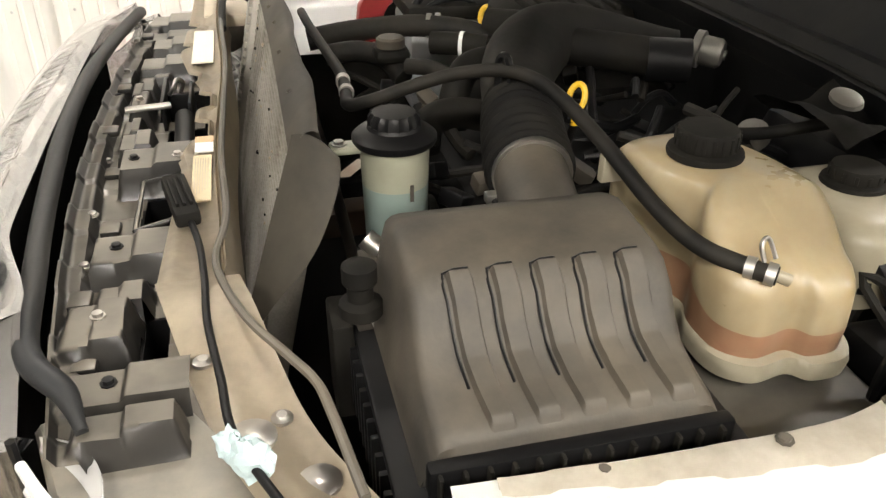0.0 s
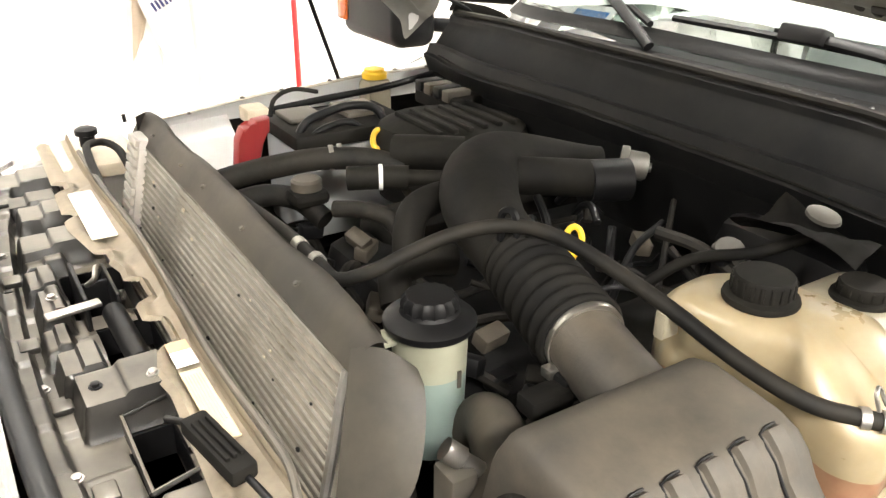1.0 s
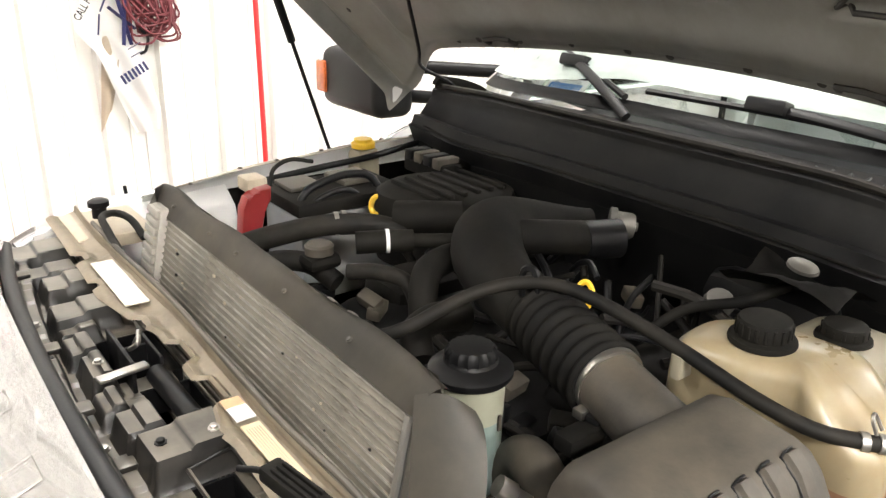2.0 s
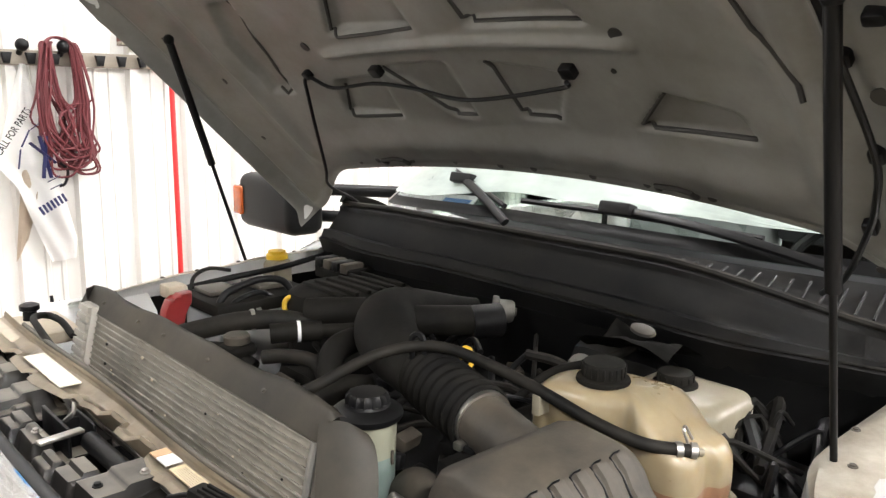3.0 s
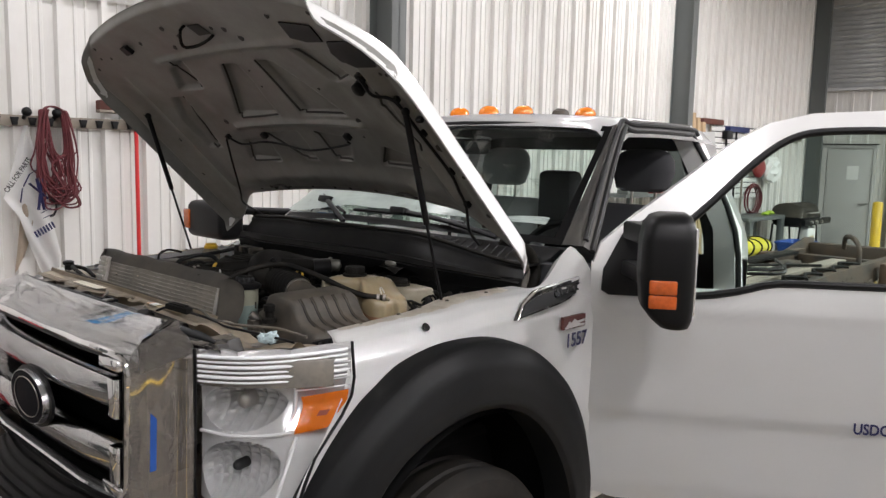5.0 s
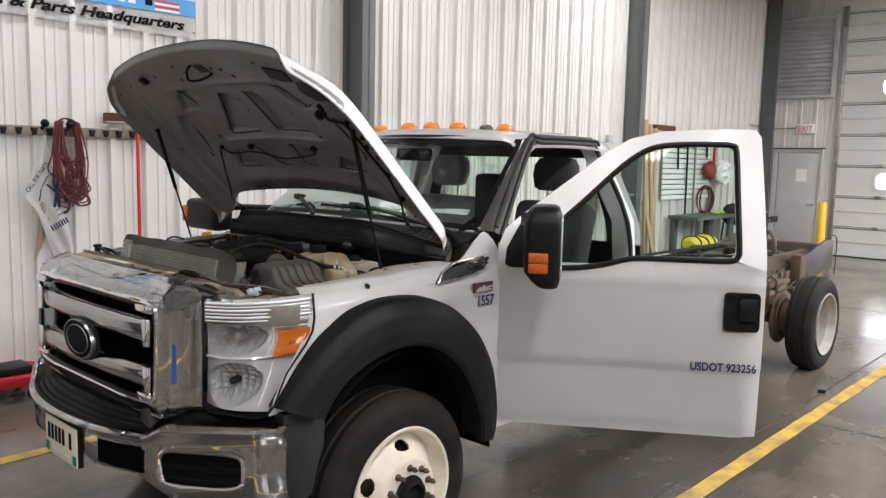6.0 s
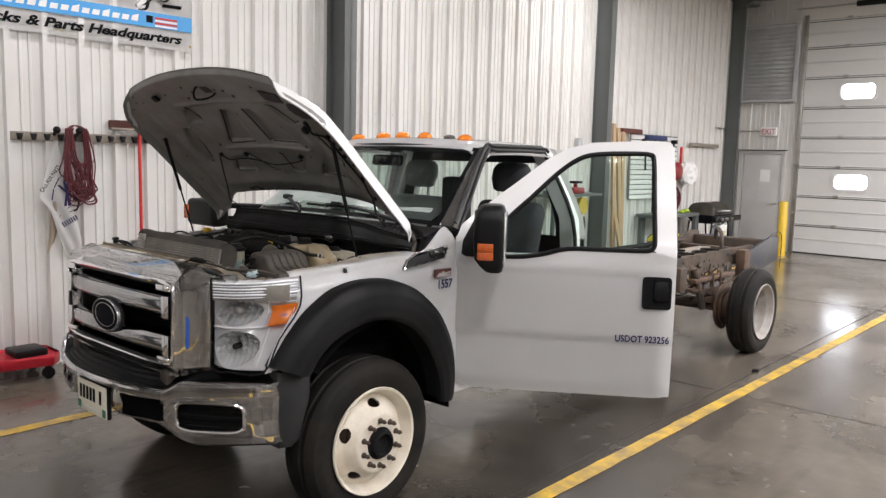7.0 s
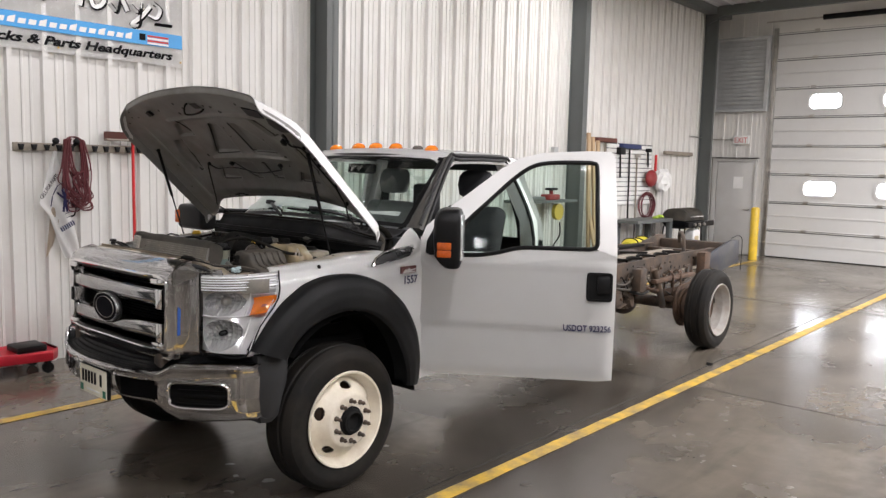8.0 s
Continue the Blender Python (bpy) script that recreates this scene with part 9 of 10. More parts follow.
cord = thing("extension_cord", "coiled dark red extension cord hanging from a knob", "cord")
rng = random.Random(3)
bm = bmesh.new()
for k in range(26):
    left, right = 1.225 + rng.uniform(-0.02, 0.03), 1.36 + rng.uniform(-0.025, 0.02)
    bot, sway = rng.uniform(1.32, 1.48), rng.uniform(-0.03, 0.05)
    wide = rng.uniform(0.01, 0.055)
    low = lerp(1.26, 1.40, rng.random())
    dy = WY - rng.uniform(0.03, 0.10)
    pts = [(left + 0.01, dy, 1.965), (left, dy, 1.93), (left - wide * 0.7, dy - 0.01, 1.72), (left - wide + sway, dy, bot + 0.13), (low - 0.05, dy + 0.01, bot + 0.02), (low, dy, bot), (low + 0.05, dy - 0.01, bot + 0.03), (right + wide * 0.8, dy, bot + 0.17), (right + wide, dy, 1.70), (right, dy - 0.005, 1.92), (right - 0.02, dy, 1.965)]
    if k % 4 == 0:
        pts[2:4] = [(left + 0.03, dy, 1.72), (left + 0.09, dy, bot + 0.16)]
        pts[-4] = (right - 0.07, dy, bot + 0.2)
    tube(bm, pts, 0.0052, n=6, sub=4)
tagged(part("coil", bm, M_REDROPE, cord), kind="stuff")
bm = bmesh.new()
for k in range(4):
    tube(bm, [(1.225, WY - 0.05 - 0.015 * k, 1.955), (1.26, WY - 0.05 - 0.015 * k, 1.985), (1.31, WY - 0.05 - 0.015 * k, 1.98), (1.36, WY - 0.05 - 0.012 * k, 1.955)], 0.0055, n=6, sub=4)
part("hung_wrap", bm, M_REDROPE, cord, "cord wrapped over the hook")
bm = bmesh.new()
tube(bm, [(1.26, WY - 0.06, 1.40), (1.29, WY - 0.07, 1.36), (1.275, WY - 0.07, 1.30), (1.25, WY - 0.06, 1.285)], 0.007, n=6, sub=4)
part("plug_end", bm, M_BLACK, cord, "dark loose end of the cord")

cloth = thing("printed_cloth", "white printed cloth hanging twisted from the rack", "cloth")


def cloth_f(u, v):
    z = lerp(1.86, 0.92, v)
    left = np.interp(v, [0, 0.25, 0.48, 0.60, 0.75, 1], [1.118, 1.045, 0.975, 1.062, 1.112, 1.20])
    right = np.interp(v, [0, 0.15, 0.5, 0.69, 0.9, 1], [1.152, 1.178, 1.245, 1.275, 1.312, 1.30])
    return Vector((lerp(left, right, u), WY - 0.05 - 0.02 * math.sin(u * 5 + v * 4) - 0.012 * math.sin(u * 11 - v * 9), z + 0.02 * (u - 0.5) * v))


bm = bmesh.new()
sheet(bm, cloth_f, 16, 40, 0.0015)
part("cloth_front", bm, M_CLOTH, cloth)
# tan back fold, with its shade mixed into the colour
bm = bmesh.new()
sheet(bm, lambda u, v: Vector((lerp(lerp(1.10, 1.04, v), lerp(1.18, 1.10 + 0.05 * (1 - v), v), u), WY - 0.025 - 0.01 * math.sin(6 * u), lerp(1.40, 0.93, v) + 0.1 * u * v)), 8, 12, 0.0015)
part("cloth_back", bm, mat("tan_cloth_in_shade", (0.55, 0.46, 0.36), 0.85, var=0.1), cloth, "tan shaded back fold")
letters("print", "CALL FOR PARTS", 0.046, Matrix.Translation((1.00, WY - 0.083, 1.44)) @ Matrix.Rotation(radians(55), 4, (0, -1, 0)) @ Matrix(((1, 0, 0, 0), (0, 0, -1, 0), (0, 1, 0, 0), (0, 0, 0, 1))), M_INK, cloth, "small dark lettering", squeeze=0.72, bold=0.01)
for k in range(7):
    bm = bmesh.new()
    box(bm, (-0.008, -0.0006, -0.022), (0.008, 0.0006, 0.022), 0, Matrix.Translation((1.155 + 0.0175 * k, WY - 0.084, 1.175 + 0.0095 * k)) @ Matrix.Rotation(radians(28), 4, (0, -1, 0)) @ Matrix.Diagonal((0.75, 1, 1, 1)))
    part("print_bar", bm, M_NAVY, cloth)
for k, (a, b) in enumerate((((1.125, 1.50), (1.235, 1.40)), ((1.20, 1.53), (1.175, 1.33)), ((1.17, 1.53), (1.21, 1.33)), ((1.19, 1.31), (1.25, 1.34)), ((1.20, 1.275), (1.255, 1.30)), ((1.07, 1.38), (1.085, 1.47)), ((1.09, 1.48), (1.13, 1.56)), ((1.135, 1.56), (1.19, 1.60)))):
    bm = bmesh.new()
    tube(bm, [(a[0], WY - 0.084, a[1]), ((a[0] + b[0]) / 2, WY - 0.085, (a[1] + b[1]) / 2), (b[0], WY - 0.084, b[1])], (0.011, 0.011, 0.011, 0.005, 0.005, 0.005, 0.005, 0.005)[k], n=6, flat=0.15)
    part("print_stroke", bm, M_NAVY, cloth)

banner = thing("wall_banner", "large vinyl dealer banner with a blue strip and black lettering", "banner")
bm = bmesh.new()
sheet(bm, lambda u, v: Vector((lerp(0.34, 2.388, u), WY - 0.006 - 0.004 * math.sin(u * 9) * (1 - v), lerp(2.702 - 0.004 * math.sin(u * 14), 3.75, v))), 40, 8, 0.002)
part("vinyl", bm, M_BANNER, banner)
bm = bmesh.new()
box(bm, (0.342, WY - 0.0165, 2.876), (2.386, WY - 0.0135, 3.006))
part("blue_strip", bm, mat("sky_blue_print", (0.06, 0.34, 0.72), 0.4, var=0.05), banner, "sky-blue printed strip")
letters("banner_lettering", "Trucks & Parts Headquarters", 0.106, ON_WALL(2.272, 2.764, 0.013), M_INK, banner, "bold black slanted lettering", align="RIGHT", shear=0.28, squeeze=1.43, depth=0.001, bold=0.034)
bm = bmesh.new()
for i in range(34):
    for j in range(17):
        x, z = 0.37 + 0.06 * i, 2.72 + 0.06 * j
        a = radians(45 if (i + j) % 2 else -45)
        if x < 2.36 and z < 3.73:
            c, q = math.cos(a), math.sin(a)
            bm.faces.new([bm.verts.new((x + du * c - dv * q, WY - 0.0115, z + du * q + dv * c)) for du, dv in ((-0.017, 0), (0, -0.0045), (0.017, 0), (0, 0.0045))])
tagged(part("plate_pattern", bm, mat("printed_plate_highlight", (0.90, 0.90, 0.89), 0.35, var=0.03), banner, "pale printed tread-plate pattern"), kind="stuff")
for k in range(16):
    bm = bmesh.new()
    x = 0.53 + 0.085 * k
    prism(bm, [(x, 2.912), (x + 0.06, 2.912), (x + 0.072, 2.955 if k % 3 else 2.975), (x + 0.012, 2.955)], 0.0168, 0.0185, lambda u, v, w: Vector((u, WY - w, v)))
    part("strip_bar", bm, M_LABELW, banner)
bm = bmesh.new()
box(bm, (1.945, WY - 0.0195, 2.915), (2.005, WY - 0.0168, 2.975))
part("mark_square", bm, M_INK, banner)
for j, (z, mm) in enumerate(((2.952, M_REDINK), (2.930, M_LABELW), (2.908, M_REDINK), (2.886, M_LABELW))):
    bm = bmesh.new()
    box(bm, (2.025, WY - 0.0195, z), (2.24, WY - 0.0168, z + 0.017))
    part("mark_bar", bm, mm, banner)
for k, pts in enumerate(([(0.5, 3.28), (0.6, 3.2), (0.68, 3.34), (0.74, 3.22), (0.85, 3.30)], [(0.92, 3.22), (1.0, 3.36), (1.08, 3.24), (1.16, 3.36), (1.22, 3.25)], [(1.40, 3.22), (1.46, 3.45), (1.52, 3.24), (1.62, 3.30), (1.58, 3.48)],
                         [(1.66, 3.28), (1.74, 3.22), (1.78, 3.34), (1.84, 3.24)], [(1.86, 3.30), (1.95, 3.24), (1.98, 3.34), (1.96, 3.14), (1.88, 3.13), (1.98, 3.22), (2.06, 3.32)], [(2.08, 3.36), (2.16, 3.30), (2.12, 3.22), (2.04, 3.24)])):
    bm = bmesh.new()
    tube(bm, [(x, WY - 0.014, z - 0.09) for x, z in pts], 0.030, n=8, flat=0.12, sub=6)
    part("script_shadow", bm, M_INK, banner)
    bm = bmesh.new()
    tube(bm, [(x - 0.006, WY - 0.019, z - 0.084) for x, z in pts], 0.019, n=8, flat=0.12, sub=6)
    part("script_stroke", bm, M_LABELW, banner)
bm = bmesh.new()
tube(bm, [(2.10, WY - 0.016, 3.075), (2.28, WY - 0.016, 3.08)], 0.022, n=8, flat=0.12, sub=1)
part("script_tail", bm, M_INK, banner)
for x in (0.37, 1.2, 2.37):
    bm = bmesh.new()
    lathe(bm, [(0.010, 0), (0.010, 0.004), (0.004, 0.005)], ON_WALL(x, 2.75, 0.012), 12)
    part("grommet", bm, M_BRASS, banner)

# screws of the liner in two rows
bm = bmesh.new()
for z in (0.72, 2.28, 3.9):
    x = -3.0
    while x < 9.4:
        lathe(bm, [(0.008, 0), (0.008, 0.003), (0.004, 0.005)], ON_WALL(x + 0.19, z, -0.03), 6)
        x += 0.28
solid("wall_screws", bm, M_LOUVRE, "rows of small screw heads in the liner", "screws", kind="stuff")

creeper = thing("mechanic_creeper", "red plastic mechanic creeper on small casters by the wall", "creeper")
bm = bmesh.new()
loft(bm, [[Vector((lerp(-0.25, 0.98, a), 2.80 + b * (0.20 + 0.05 * math.sin(a * 9)) * q, z)) for a, b in ((0, -0.7), (0.1, -1), (0.35, -0.9), (0.65, -1), (0.93, -1), (1, -0.6), (1, 0.6), (0.93, 1), (0.65, 1), (0.35, 0.9), (0.1, 1), (0, 0.7))] for z, q in ((0.115, 0.94), (0.14, 1.0), (0.185, 1.0), (0.20, 0.94), (0.178, 0.82))])
part("bed", bm, M_CREEPER, creeper)
bm = bmesh.new()
box(bm, (0.66, 2.68, 0.180), (0.90, 2.92, 0.235), 0.014)
part("headrest", bm, M_BLACK, creeper, "black headrest pad")
for x in (-0.15, 0.32, 0.88):
    for y in (2.64, 2.96):
        bm = bmesh.new()
        cyl(bm, (x, y - 0.015, 0.046), (x, y + 0.015, 0.046), 0.046, n=16)
        box(bm, (x - 0.02, y - 0.022, 0.036), (x + 0.02, y + 0.022, 0.13), 0.004)
        part("caster", bm, M_BLACK, creeper)

# far end of the wall
FY = WY
slat = thing("slatwall_panel", "white slatwall tool panel on the wall", "tool panel")
bm = bmesh.new()
box(bm, (10.74, FY - 0.008, 1.15), (12.53, FY, 2.29))
part("backing", bm, M_POST, slat, "dark grooves between the slats")
for k in range(13):
    bm = bmesh.new()
    z = 1.155 + 0.0868 * k
    box(bm, (10.75, FY - 0.03, z), (12.52, FY - 0.009, z + 0.071), 0.004)
    part("slat", bm, M_LABELW, slat)


def hung_tool(x, ztop, zbot, head, mm, label, name="broom", hm=None):
    t = thing(name, label, "tool", group="hanging tools")
    bm = bmesh.new()
    cyl(bm, (x, FY - 0.06, ztop), (x + 0.03, FY - 0.06, zbot), 0.016, n=10)
    part("handle", bm, mm, t)
    bm = bmesh.new()
    box(bm, (x - head[0] / 2, FY - 0.12, ztop - 0.02), (x + head[0] / 2, FY - 0.03, ztop + head[1]), 0.01)
    part("head", bm, hm or mm, t)


M_NAVYHEAD = mat("dark_blue_broom_block", (0.012, 0.025, 0.11), 0.5, var=0.15)
hung_tool(11.54, 2.215, 0.83, (0.72, 0.065), M_BLACK, "dark push broom with blue head hanging upside down", hm=M_NAVYHEAD)
hung_tool(11.19, 2.10, 1.66, (0.20, 0.11), M_BLACK, "black handled scraper hanging on the panel", "scraper")
hung_tool(11.84, 2.06, 0.48, (0.10, 0.05), M_OLDWOOD, "wooden handled shovel leaning at the panel", "shovel", M_STEEL)
hung_tool(12.28, 2.17, 1.87, (0.10, 0.05), M_BLACK, "short black brush on the panel", "hand_brush")
hung_tool(10.62, 2.30, 1.4, (0.66, 0.06), M_OLDWOOD, "brown push broom above the lumber", hm=M_BROOM)
strip = thing("red_strip", "thin red tape strip on the wall", "tape")
bm = bmesh.new()
box(bm, (12.76, FY - 0.004, 1.78), (12.80, FY + 0.03, 2.11), 0.001)
part("tape", bm, M_REDPOLE, strip)
shelf = thing("wall_brush", "long grey brush strip on the wall", "brush")
bm = bmesh.new()
box(bm, (13.03, FY - 0.08, 2.125), (14.32, FY - 0.01, 2.20), 0.015)
part("strip", bm, M_OLDWOOD, shelf)
bag = thing("plastic_bag", "white plastic bag with a red pouch on a hook", "bag")
bm = bmesh.new()
rng = random.Random(8)
r = bmesh.ops.create_icosphere(bm, subdivisions=3, radius=0.2, matrix=Matrix.Translation((12.78, FY - 0.15, 1.61)) @ Matrix.Diagonal((1.45, 0.6, 1.15, 1)))
for v in bm.verts:
    v.co += v.normal * rng.uniform(-0.03, 0.03)
part("bag_body", bm, M_LABELW, bag, sharp=20)
bm = bmesh.new()
bmesh.ops.create_icosphere(bm, subdivisions=3, radius=0.16, matrix=Matrix.Translation((12.33, FY - 0.13, 1.65)) @ Matrix.Diagonal((1.25, 0.5, 1.05, 1)))
part("red_pouch", bm, M_RED, bag)
coil = thing("air_hose", "coiled red air hose hung on the wall", "hose")
bm = bmesh.new()
for k in range(7):
    rx, rz = 0.24 + 0.03 * (k % 4), 0.22 + 0.018 * (k % 3)
    tube(bm, [(12.29 + rx * math.sin(a) + 0.012 * (k % 3), FY - 0.04 - 0.012 * k, 1.13 + rz * math.cos(a) - 0.01 * (k % 2)) for a in (2 * math.pi * j / 14 for j in range(15))], 0.010, n=6, sub=2)
tagged(part("coil", bm, M_REDROPE, coil), kind="stuff")
bench = thing("work_bench", "grey steel work bench against the wall", "bench")
bm = bmesh.new()
box(bm, (11.0, 2.45, 0.84), (12.5, 2.99, 0.90), 0.006)
part("top", bm, M_POST, bench)
for x in (11.15, 12.38):
    for y in (2.50, 2.94):
        bm = bmesh.new()
        box(bm, (x - 0.06, y - 0.04, 0), (x + 0.06, y + 0.04, 0.84), 0.004)
        part("leg", bm, M_POST, bench)
bm = bmesh.new()
box(bm, (11.1, 2.5, 0.20), (12.44, 2.95, 0.24), 0.004)
part("lower_shelf", bm, M_POST, bench)
M_LIME = mat("lime_plastic", (0.42, 0.62, 0.05), 0.4, var=0.1)
for x, r in ((12.02, 0.05), (12.2, 0.065), (12.28, 0.04)):
    toy = thing("work_glove", "crumpled lime green glove on the bench", "glove", group="gloves on the bench")
    bm = bmesh.new()
    g = bmesh.ops.create_icosphere(bm, subdivisions=2, radius=r, matrix=Matrix.Translation((x, 2.62, 0.90 + r * 0.5)) @ Matrix.Diagonal((1.4, 1.0, 0.55, 1)))
    rng = random.Random(int(x * 100))
    for v in bm.verts:
        v.co += v.normal * rng.uniform(-0.012, 0.012)
    part("cuff", bm, M_LIME, toy)
grill = thing("barbecue_grill", "dark gas barbecue with a closed rounded lid", "grill")
GX0, GX1, GY = 12.42, 13.30, 2.45
bm = bmesh.new()
sheet(bm, lambda u, v: Vector((lerp(GX0, GX1, u), GY - 0.26 * math.cos(math.pi * v), 0.86 + 0.23 * math.sin(math.pi * v) ** 0.55 * smoothstep(0, 0.10, min(u, 1 - u)) ** 0.6)), 20, 16, 0.004)
part("lid", bm, M_SHIELD, grill)
bm = bmesh.new()
tube(bm, [(GX0 + 0.2, GY - 0.27, 0.93), (GX0 + 0.2, GY - 0.32, 0.94), (GX1 - 0.2, GY - 0.32, 0.94), (GX1 - 0.2, GY - 0.27, 0.93)], 0.012, n=6, sub=1)
part("lid_handle", bm, M_STEEL, grill)
bm = bmesh.new()
loft(bm, [[Vector((x, y, z)) for x, y in round_rect(GX0 + q, GX1 - q, GY - 0.27 + q, GY + 0.27 - q, 0.05)] for z, q in ((0.70, 0.10), (0.73, 0.06), (0.85, 0.0), (0.865, 0.0))])
part("firebox", bm, M_BLACK, grill)
bm = bmesh.new()
box(bm, (GX0 - 0.02, GY - 0.33, 0.74), (GX1 + 0.30, GY - 0.26, 0.84), 0.012)
part("control_panel", bm, M_BLACK, grill)
for k in range(3):
    bm = bmesh.new()
    cyl(bm, (GX0 + 0.22 + 0.22 * k, GY - 0.33, 0.79), (GX0 + 0.22 + 0.22 * k, GY - 0.37, 0.79), 0.028)
    part("knob", bm, M_STEEL, grill)
for x, lean in ((GX0 + 0.08, -0.16), (GX1 - 0.08, 0.16)):
    for y in (GY - 0.22, GY + 0.22):
        bm = bmesh.new()
        cyl(bm, (x, y, 0.74), (x + lean, y, 0.0), 0.016, n=8)
        part("leg", bm, M_BLACK, grill)
jug = thing("plastic_jug", "white plastic fluid jug with handle", "jug")
JX, JY, JZ = 13.02, 2.30, 0.40
bm = bmesh.new()
loft(bm, [[Vector((x, y, JZ + z)) for x, y in round_rect(JX - 0.17 * q, JX + 0.17 * q, JY - 0.09 * q, JY + 0.09 * q, 0.03 * q)] for z, q in ((0.0, 0.96), (0.02, 1.0), (0.20, 1.0), (0.26, 0.85), (0.285, 0.35), (0.315, 0.3))])
part("jug_body", bm, M_LABELW, jug)
bm = bmesh.new()
tube(bm, [(JX + 0.02, JY - 0.06, JZ + 0.27), (JX + 0.09, JY - 0.075, JZ + 0.315), (JX + 0.15, JY - 0.07, JZ + 0.27), (JX + 0.16, JY - 0.07, JZ + 0.18)], 0.016, n=8)
part("jug_handle", bm, M_LABELW, jug)
bm = bmesh.new()
box(bm, (JX - 0.11, JY - 0.0935, JZ + 0.06), (JX + 0.07, JY - 0.0905, JZ + 0.15))
part("jug_label", bm, M_FADED, jug)
stand = thing("equipment_stand", "low dark stand below the jug", "stand")
bm = bmesh.new()
box(bm, (12.6, 2.16, 0.36), (13.4, 2.44, 0.40), 0.006)
part("top", bm, M_BLACK, stand)
for x in (12.66, 13.34):
    for y in (2.2, 2.40):
        bm = bmesh.new()
        box(bm, (x - 0.02, y - 0.02, 0), (x + 0.02, y + 0.02, 0.36))
        part("leg", bm, M_BLACK, stand)
crate = thing("wooden_crate", "low weathered wooden crate on the floor", "crate")
bm = bmesh.new()
for k in range(3):
    box(bm, (11.6, 1.85, 0.01 + 0.12 * k), (12.4, 1.875, 0.11 + 0.12 * k), 0.004)
    box(bm, (11.6, 2.325, 0.01 + 0.12 * k), (12.4, 2.35, 0.11 + 0.12 * k), 0.004)
box(bm, (11.6, 1.85, 0.35), (12.4, 2.35, 0.37), 0.004)
box(bm, (11.6, 1.876, 0.0), (11.63, 2.324, 0.35), 0.004)
box(bm, (12.37, 1.876, 0.0), (12.4, 2.324, 0.35), 0.004)
part("boards", bm, M_OLDWOOD, crate)
tub = thing("storage_tub", "blue plastic storage tub on a low crate", "tub")
bm = bmesh.new()
loft(bm, [[Vector((x, y, z)) for x, y in round_rect(11.65 + q, 12.35 - q, 1.88 + q, 2.32 - q, 0.05)] for z, q in ((0.37, 0.05), (0.50, 0.02), (0.505, 0.0), (0.53, 0.0), (0.53, 0.03), (0.40, 0.06))])
part("tub_body", bm, M_BLUEBIN, tub)
sack = thing("yellow_bag", "slumped yellow bag with black straps on a wooden box", "bag")
bm = bmesh.new()
rng = random.Random(21)
bag_at = lambda a, th, k=1.0: Vector((lerp(10.15, 11.0, a), 2.2 + 0.19 * k * math.cos(th) * (0.55 + 0.45 * math.sin(math.pi * a) ** 0.5), 0.52 + 0.125 * k * math.sin(th) * (0.5 + 0.5 * math.sin(math.pi * a) ** 0.5) * (1 + 0.12 * math.sin(a * 11)) + (0.01 if math.sin(th) > 0 else 0)))
loft(bm, [[bag_at(i / 14, 2 * math.pi * j / 20) + Vector((0, 0, rng.uniform(-0.006, 0.006))) for j in range(20)] for i in range(15)])
part("sack", bm, mat("yellow_webbing", (0.62, 0.56, 0.04), 0.55, var=0.15, scale=9, bump=0.3), sack)
for a in (0.12, 0.36, 0.62, 0.86):
    bm = bmesh.new()
    tube(bm, [bag_at(a + 0.04 * math.sin(th), th, 1.03) for th in (2 * math.pi * j / 16 for j in range(17))], 0.014, n=6, sub=1)
    part("strap", bm, M_BLACK, sack, "black strap")
sbox = thing("wooden_box", "plain weathered wooden box on the floor", "box")
bm = bmesh.new()
for k in range(4):
    box(bm, (10.1, 1.98, 0.005 + 0.10 * k), (11.05, 2.0, 0.10 + 0.10 * k), 0.004)
    box(bm, (10.1, 2.40, 0.005 + 0.10 * k), (11.05, 2.42, 0.10 + 0.10 * k), 0.004)
box(bm, (10.1, 2.001, 0.0), (10.13, 2.399, 0.39), 0.004)
box(bm, (11.02, 2.001, 0.0), (11.05, 2.399, 0.39), 0.004)
box(bm, (10.131, 2.001, 0.365), (11.019, 2.399, 0.385), 0.004)
part("boards", bm, M_OLDWOOD, sbox)
for k, (x, lean, h) in enumerate(((9.98, 0.10, 2.42), (10.12, 0.16, 2.36), (10.3, 0.06, 2.30), (10.02, 0.30, 1.2))):
    b = thing("lumber_board", "upright pine board leaning on the wall", "board", group="leaning boards")
    bm = bmesh.new()
    box(bm, (-0.045, -0.02, 0), (0.045, 0.02, h), 0.003, Matrix.Translation((x, WY - 0.10 - lean, 0)) @ Matrix.Rotation(-math.atan2(lean, h), 4, "X"))
    part("plank", bm, M_WOOD, b)
vise = thing("vise_stand", "wall shelf with red bench vise and yellow hose reel", "vise shelf")
bm = bmesh.new()
box(bm, (7.75, 2.62, 1.27), (9.2, WY, 1.31), 0.004)
box(bm, (7.75, 2.60, 1.31), (8.25, 2.75, 1.37), 0.01)
part("shelf", bm, M_POST, vise)
bm = bmesh.new()
box(bm, (8.45, 2.66, 1.31), (8.75, 2.84, 1.40), 0.02)
cyl(bm, (8.62, 2.75, 1.40), (8.62, 2.75, 1.48), 0.03)
part("vise_body", bm, M_RED, vise)
bm = bmesh.new()
box(bm, (8.52, 2.70, 1.46), (8.74, 2.80, 1.50), 0.01)
part("vise_jaw", bm, M_BLACK, vise)
bm = bmesh.new()
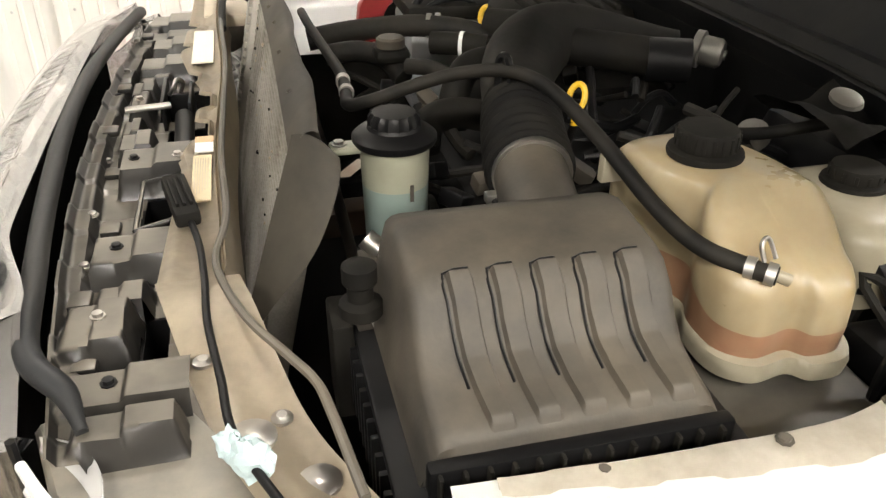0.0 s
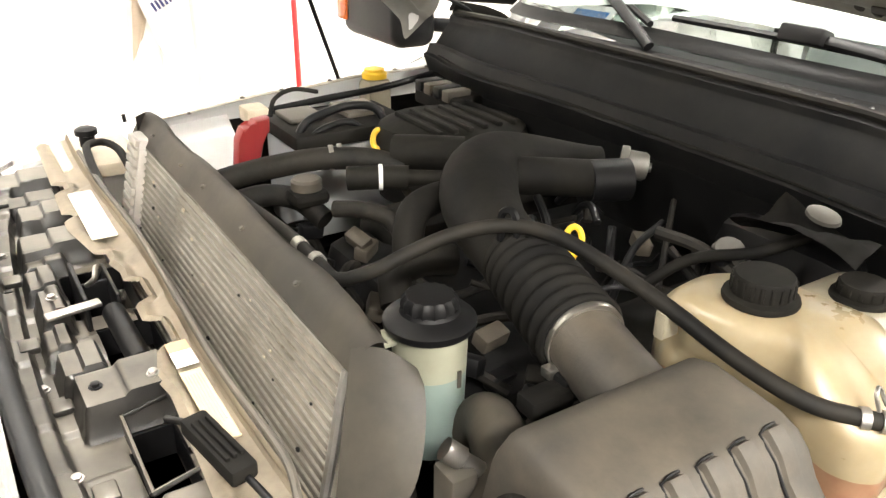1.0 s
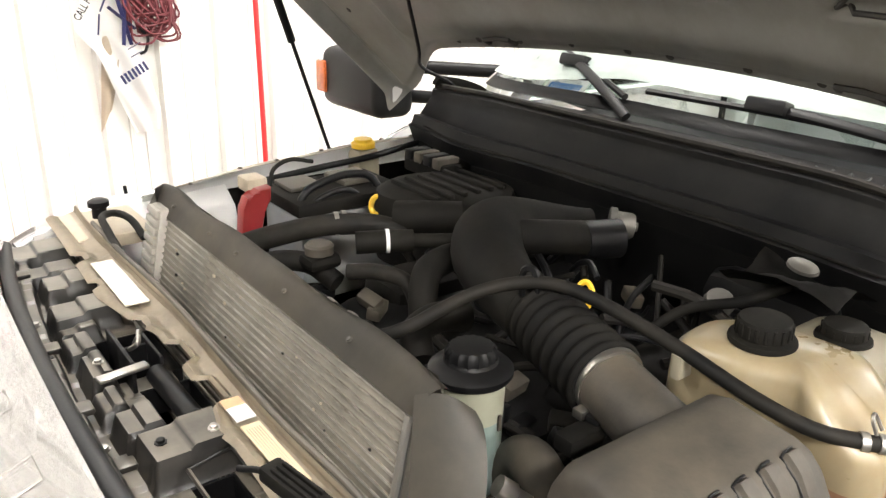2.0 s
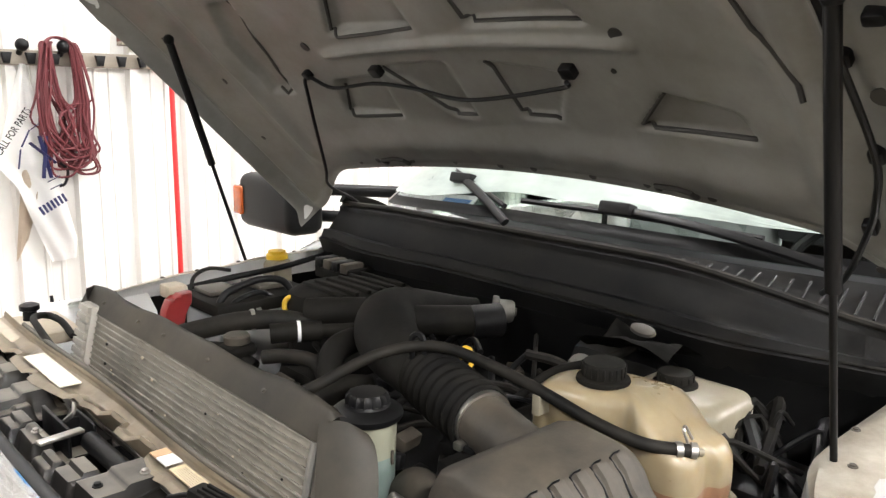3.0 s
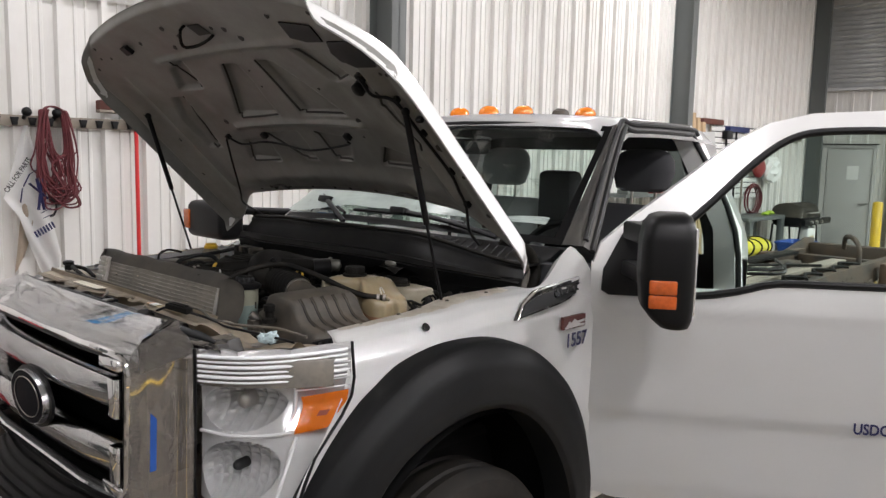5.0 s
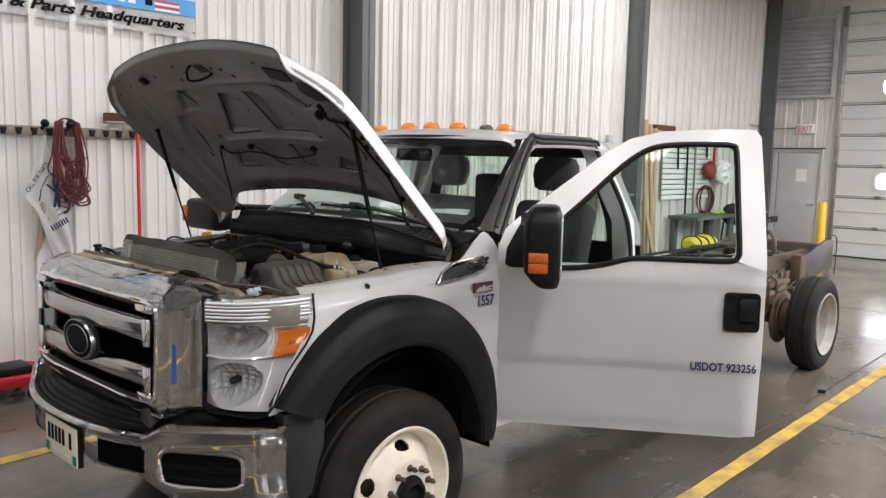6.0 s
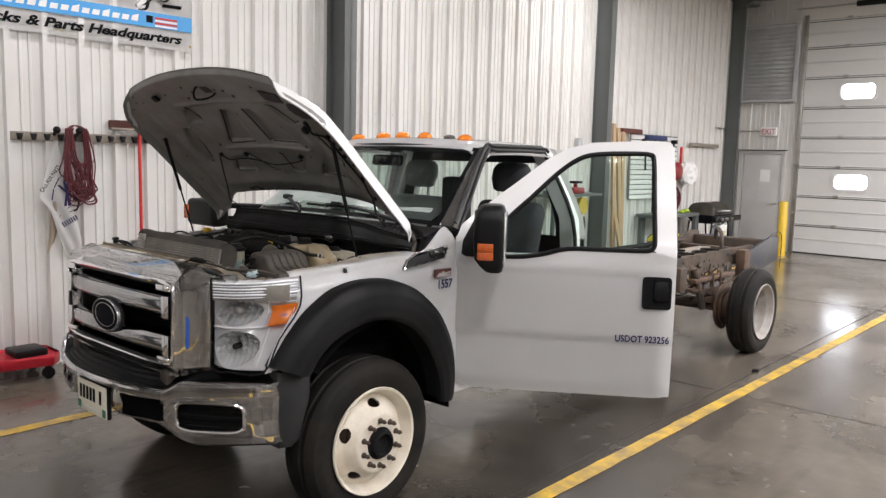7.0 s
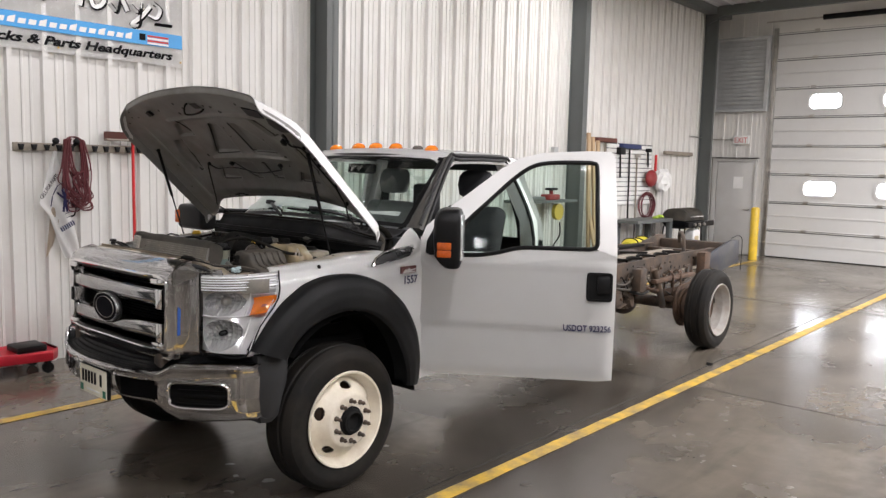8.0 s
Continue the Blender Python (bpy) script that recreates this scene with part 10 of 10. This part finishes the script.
lathe(bm, [(0.03, -0.03), (0.13, -0.03), (0.13, 0.03), (0.03, 0.03)], pose(8.78, 2.72, 1.12, 90, 0, 0), 30)
part("reel", bm, mat("dull_yellow_reel", (0.55, 0.42, 0.06), 0.5), vise)
hose_line = bmesh.new()
tube(hose_line, [(8.85, 2.72, 0.95), (8.9, 2.74, 0.75), (8.8, 2.76, 0.62), (8.75, 2.78, 0.55)], 0.012, n=6)
part("reel_hose", hose_line, M_BLACK, vise)
bm = bmesh.new()
cyl(bm, (8.1, 2.78, 1.27), (8.1, 2.8, 0.3), 0.035)
part("stand_post", bm, M_POST, vise)
bm = bmesh.new()
box(bm, (9.0, WY - 0.06, 1.95), (9.12, WY + 0.01, 2.15), 0.01)
solid("switch_box", bm, M_LOUVRE, "grey electrical switch box on the wall", "switch box")
bm = bmesh.new()
tube(bm, [(8.02, WY, 5.2), (8.02, WY, 1.4)], 0.012, n=6, sub=1)
solid("wall_conduit", bm, M_LOUVRE, "thin conduit down the wall", "conduit", kind="structure")
bm = bmesh.new()
box(bm, (BACK_X, WALL_Y - 0.28, 5.12), (END_X, WALL_Y - 0.05, 5.28), 0.01)
solid("eave_beam", bm, M_POST, "grey-green steel eave beam", "beam", kind="structure")
for x in (4.02, 9.51, 14.82):
    bm = bmesh.new()
    prism(bm, [(WALL_Y - 0.05, 4.90), (WALL_Y - 0.05, 5.28), (FAR_Y, 5.28), (FAR_Y, 5.10), (WALL_Y - 0.45, 5.08)], x - 0.06, x + 0.06, lambda u, v, w: Vector((w, u, v)))
    solid("rafter", bm, M_POST, "grey-green tapered steel rafter", "rafter", group="rafters", kind="structure")
bm = bmesh.new()
rng = random.Random(2)
for k in range(7):
    a = 2 * math.pi * k / 7
    bmesh.ops.create_icosphere(bm, subdivisions=1, radius=0.012, matrix=Matrix.Translation((5.29 + 0.02 * math.cos(a), -1.26 + 0.02 * math.sin(a), 0.01)))
solid("floor_debris", bm, M_DARK, "small dark lump of debris on the floor", "debris", kind="stuff")
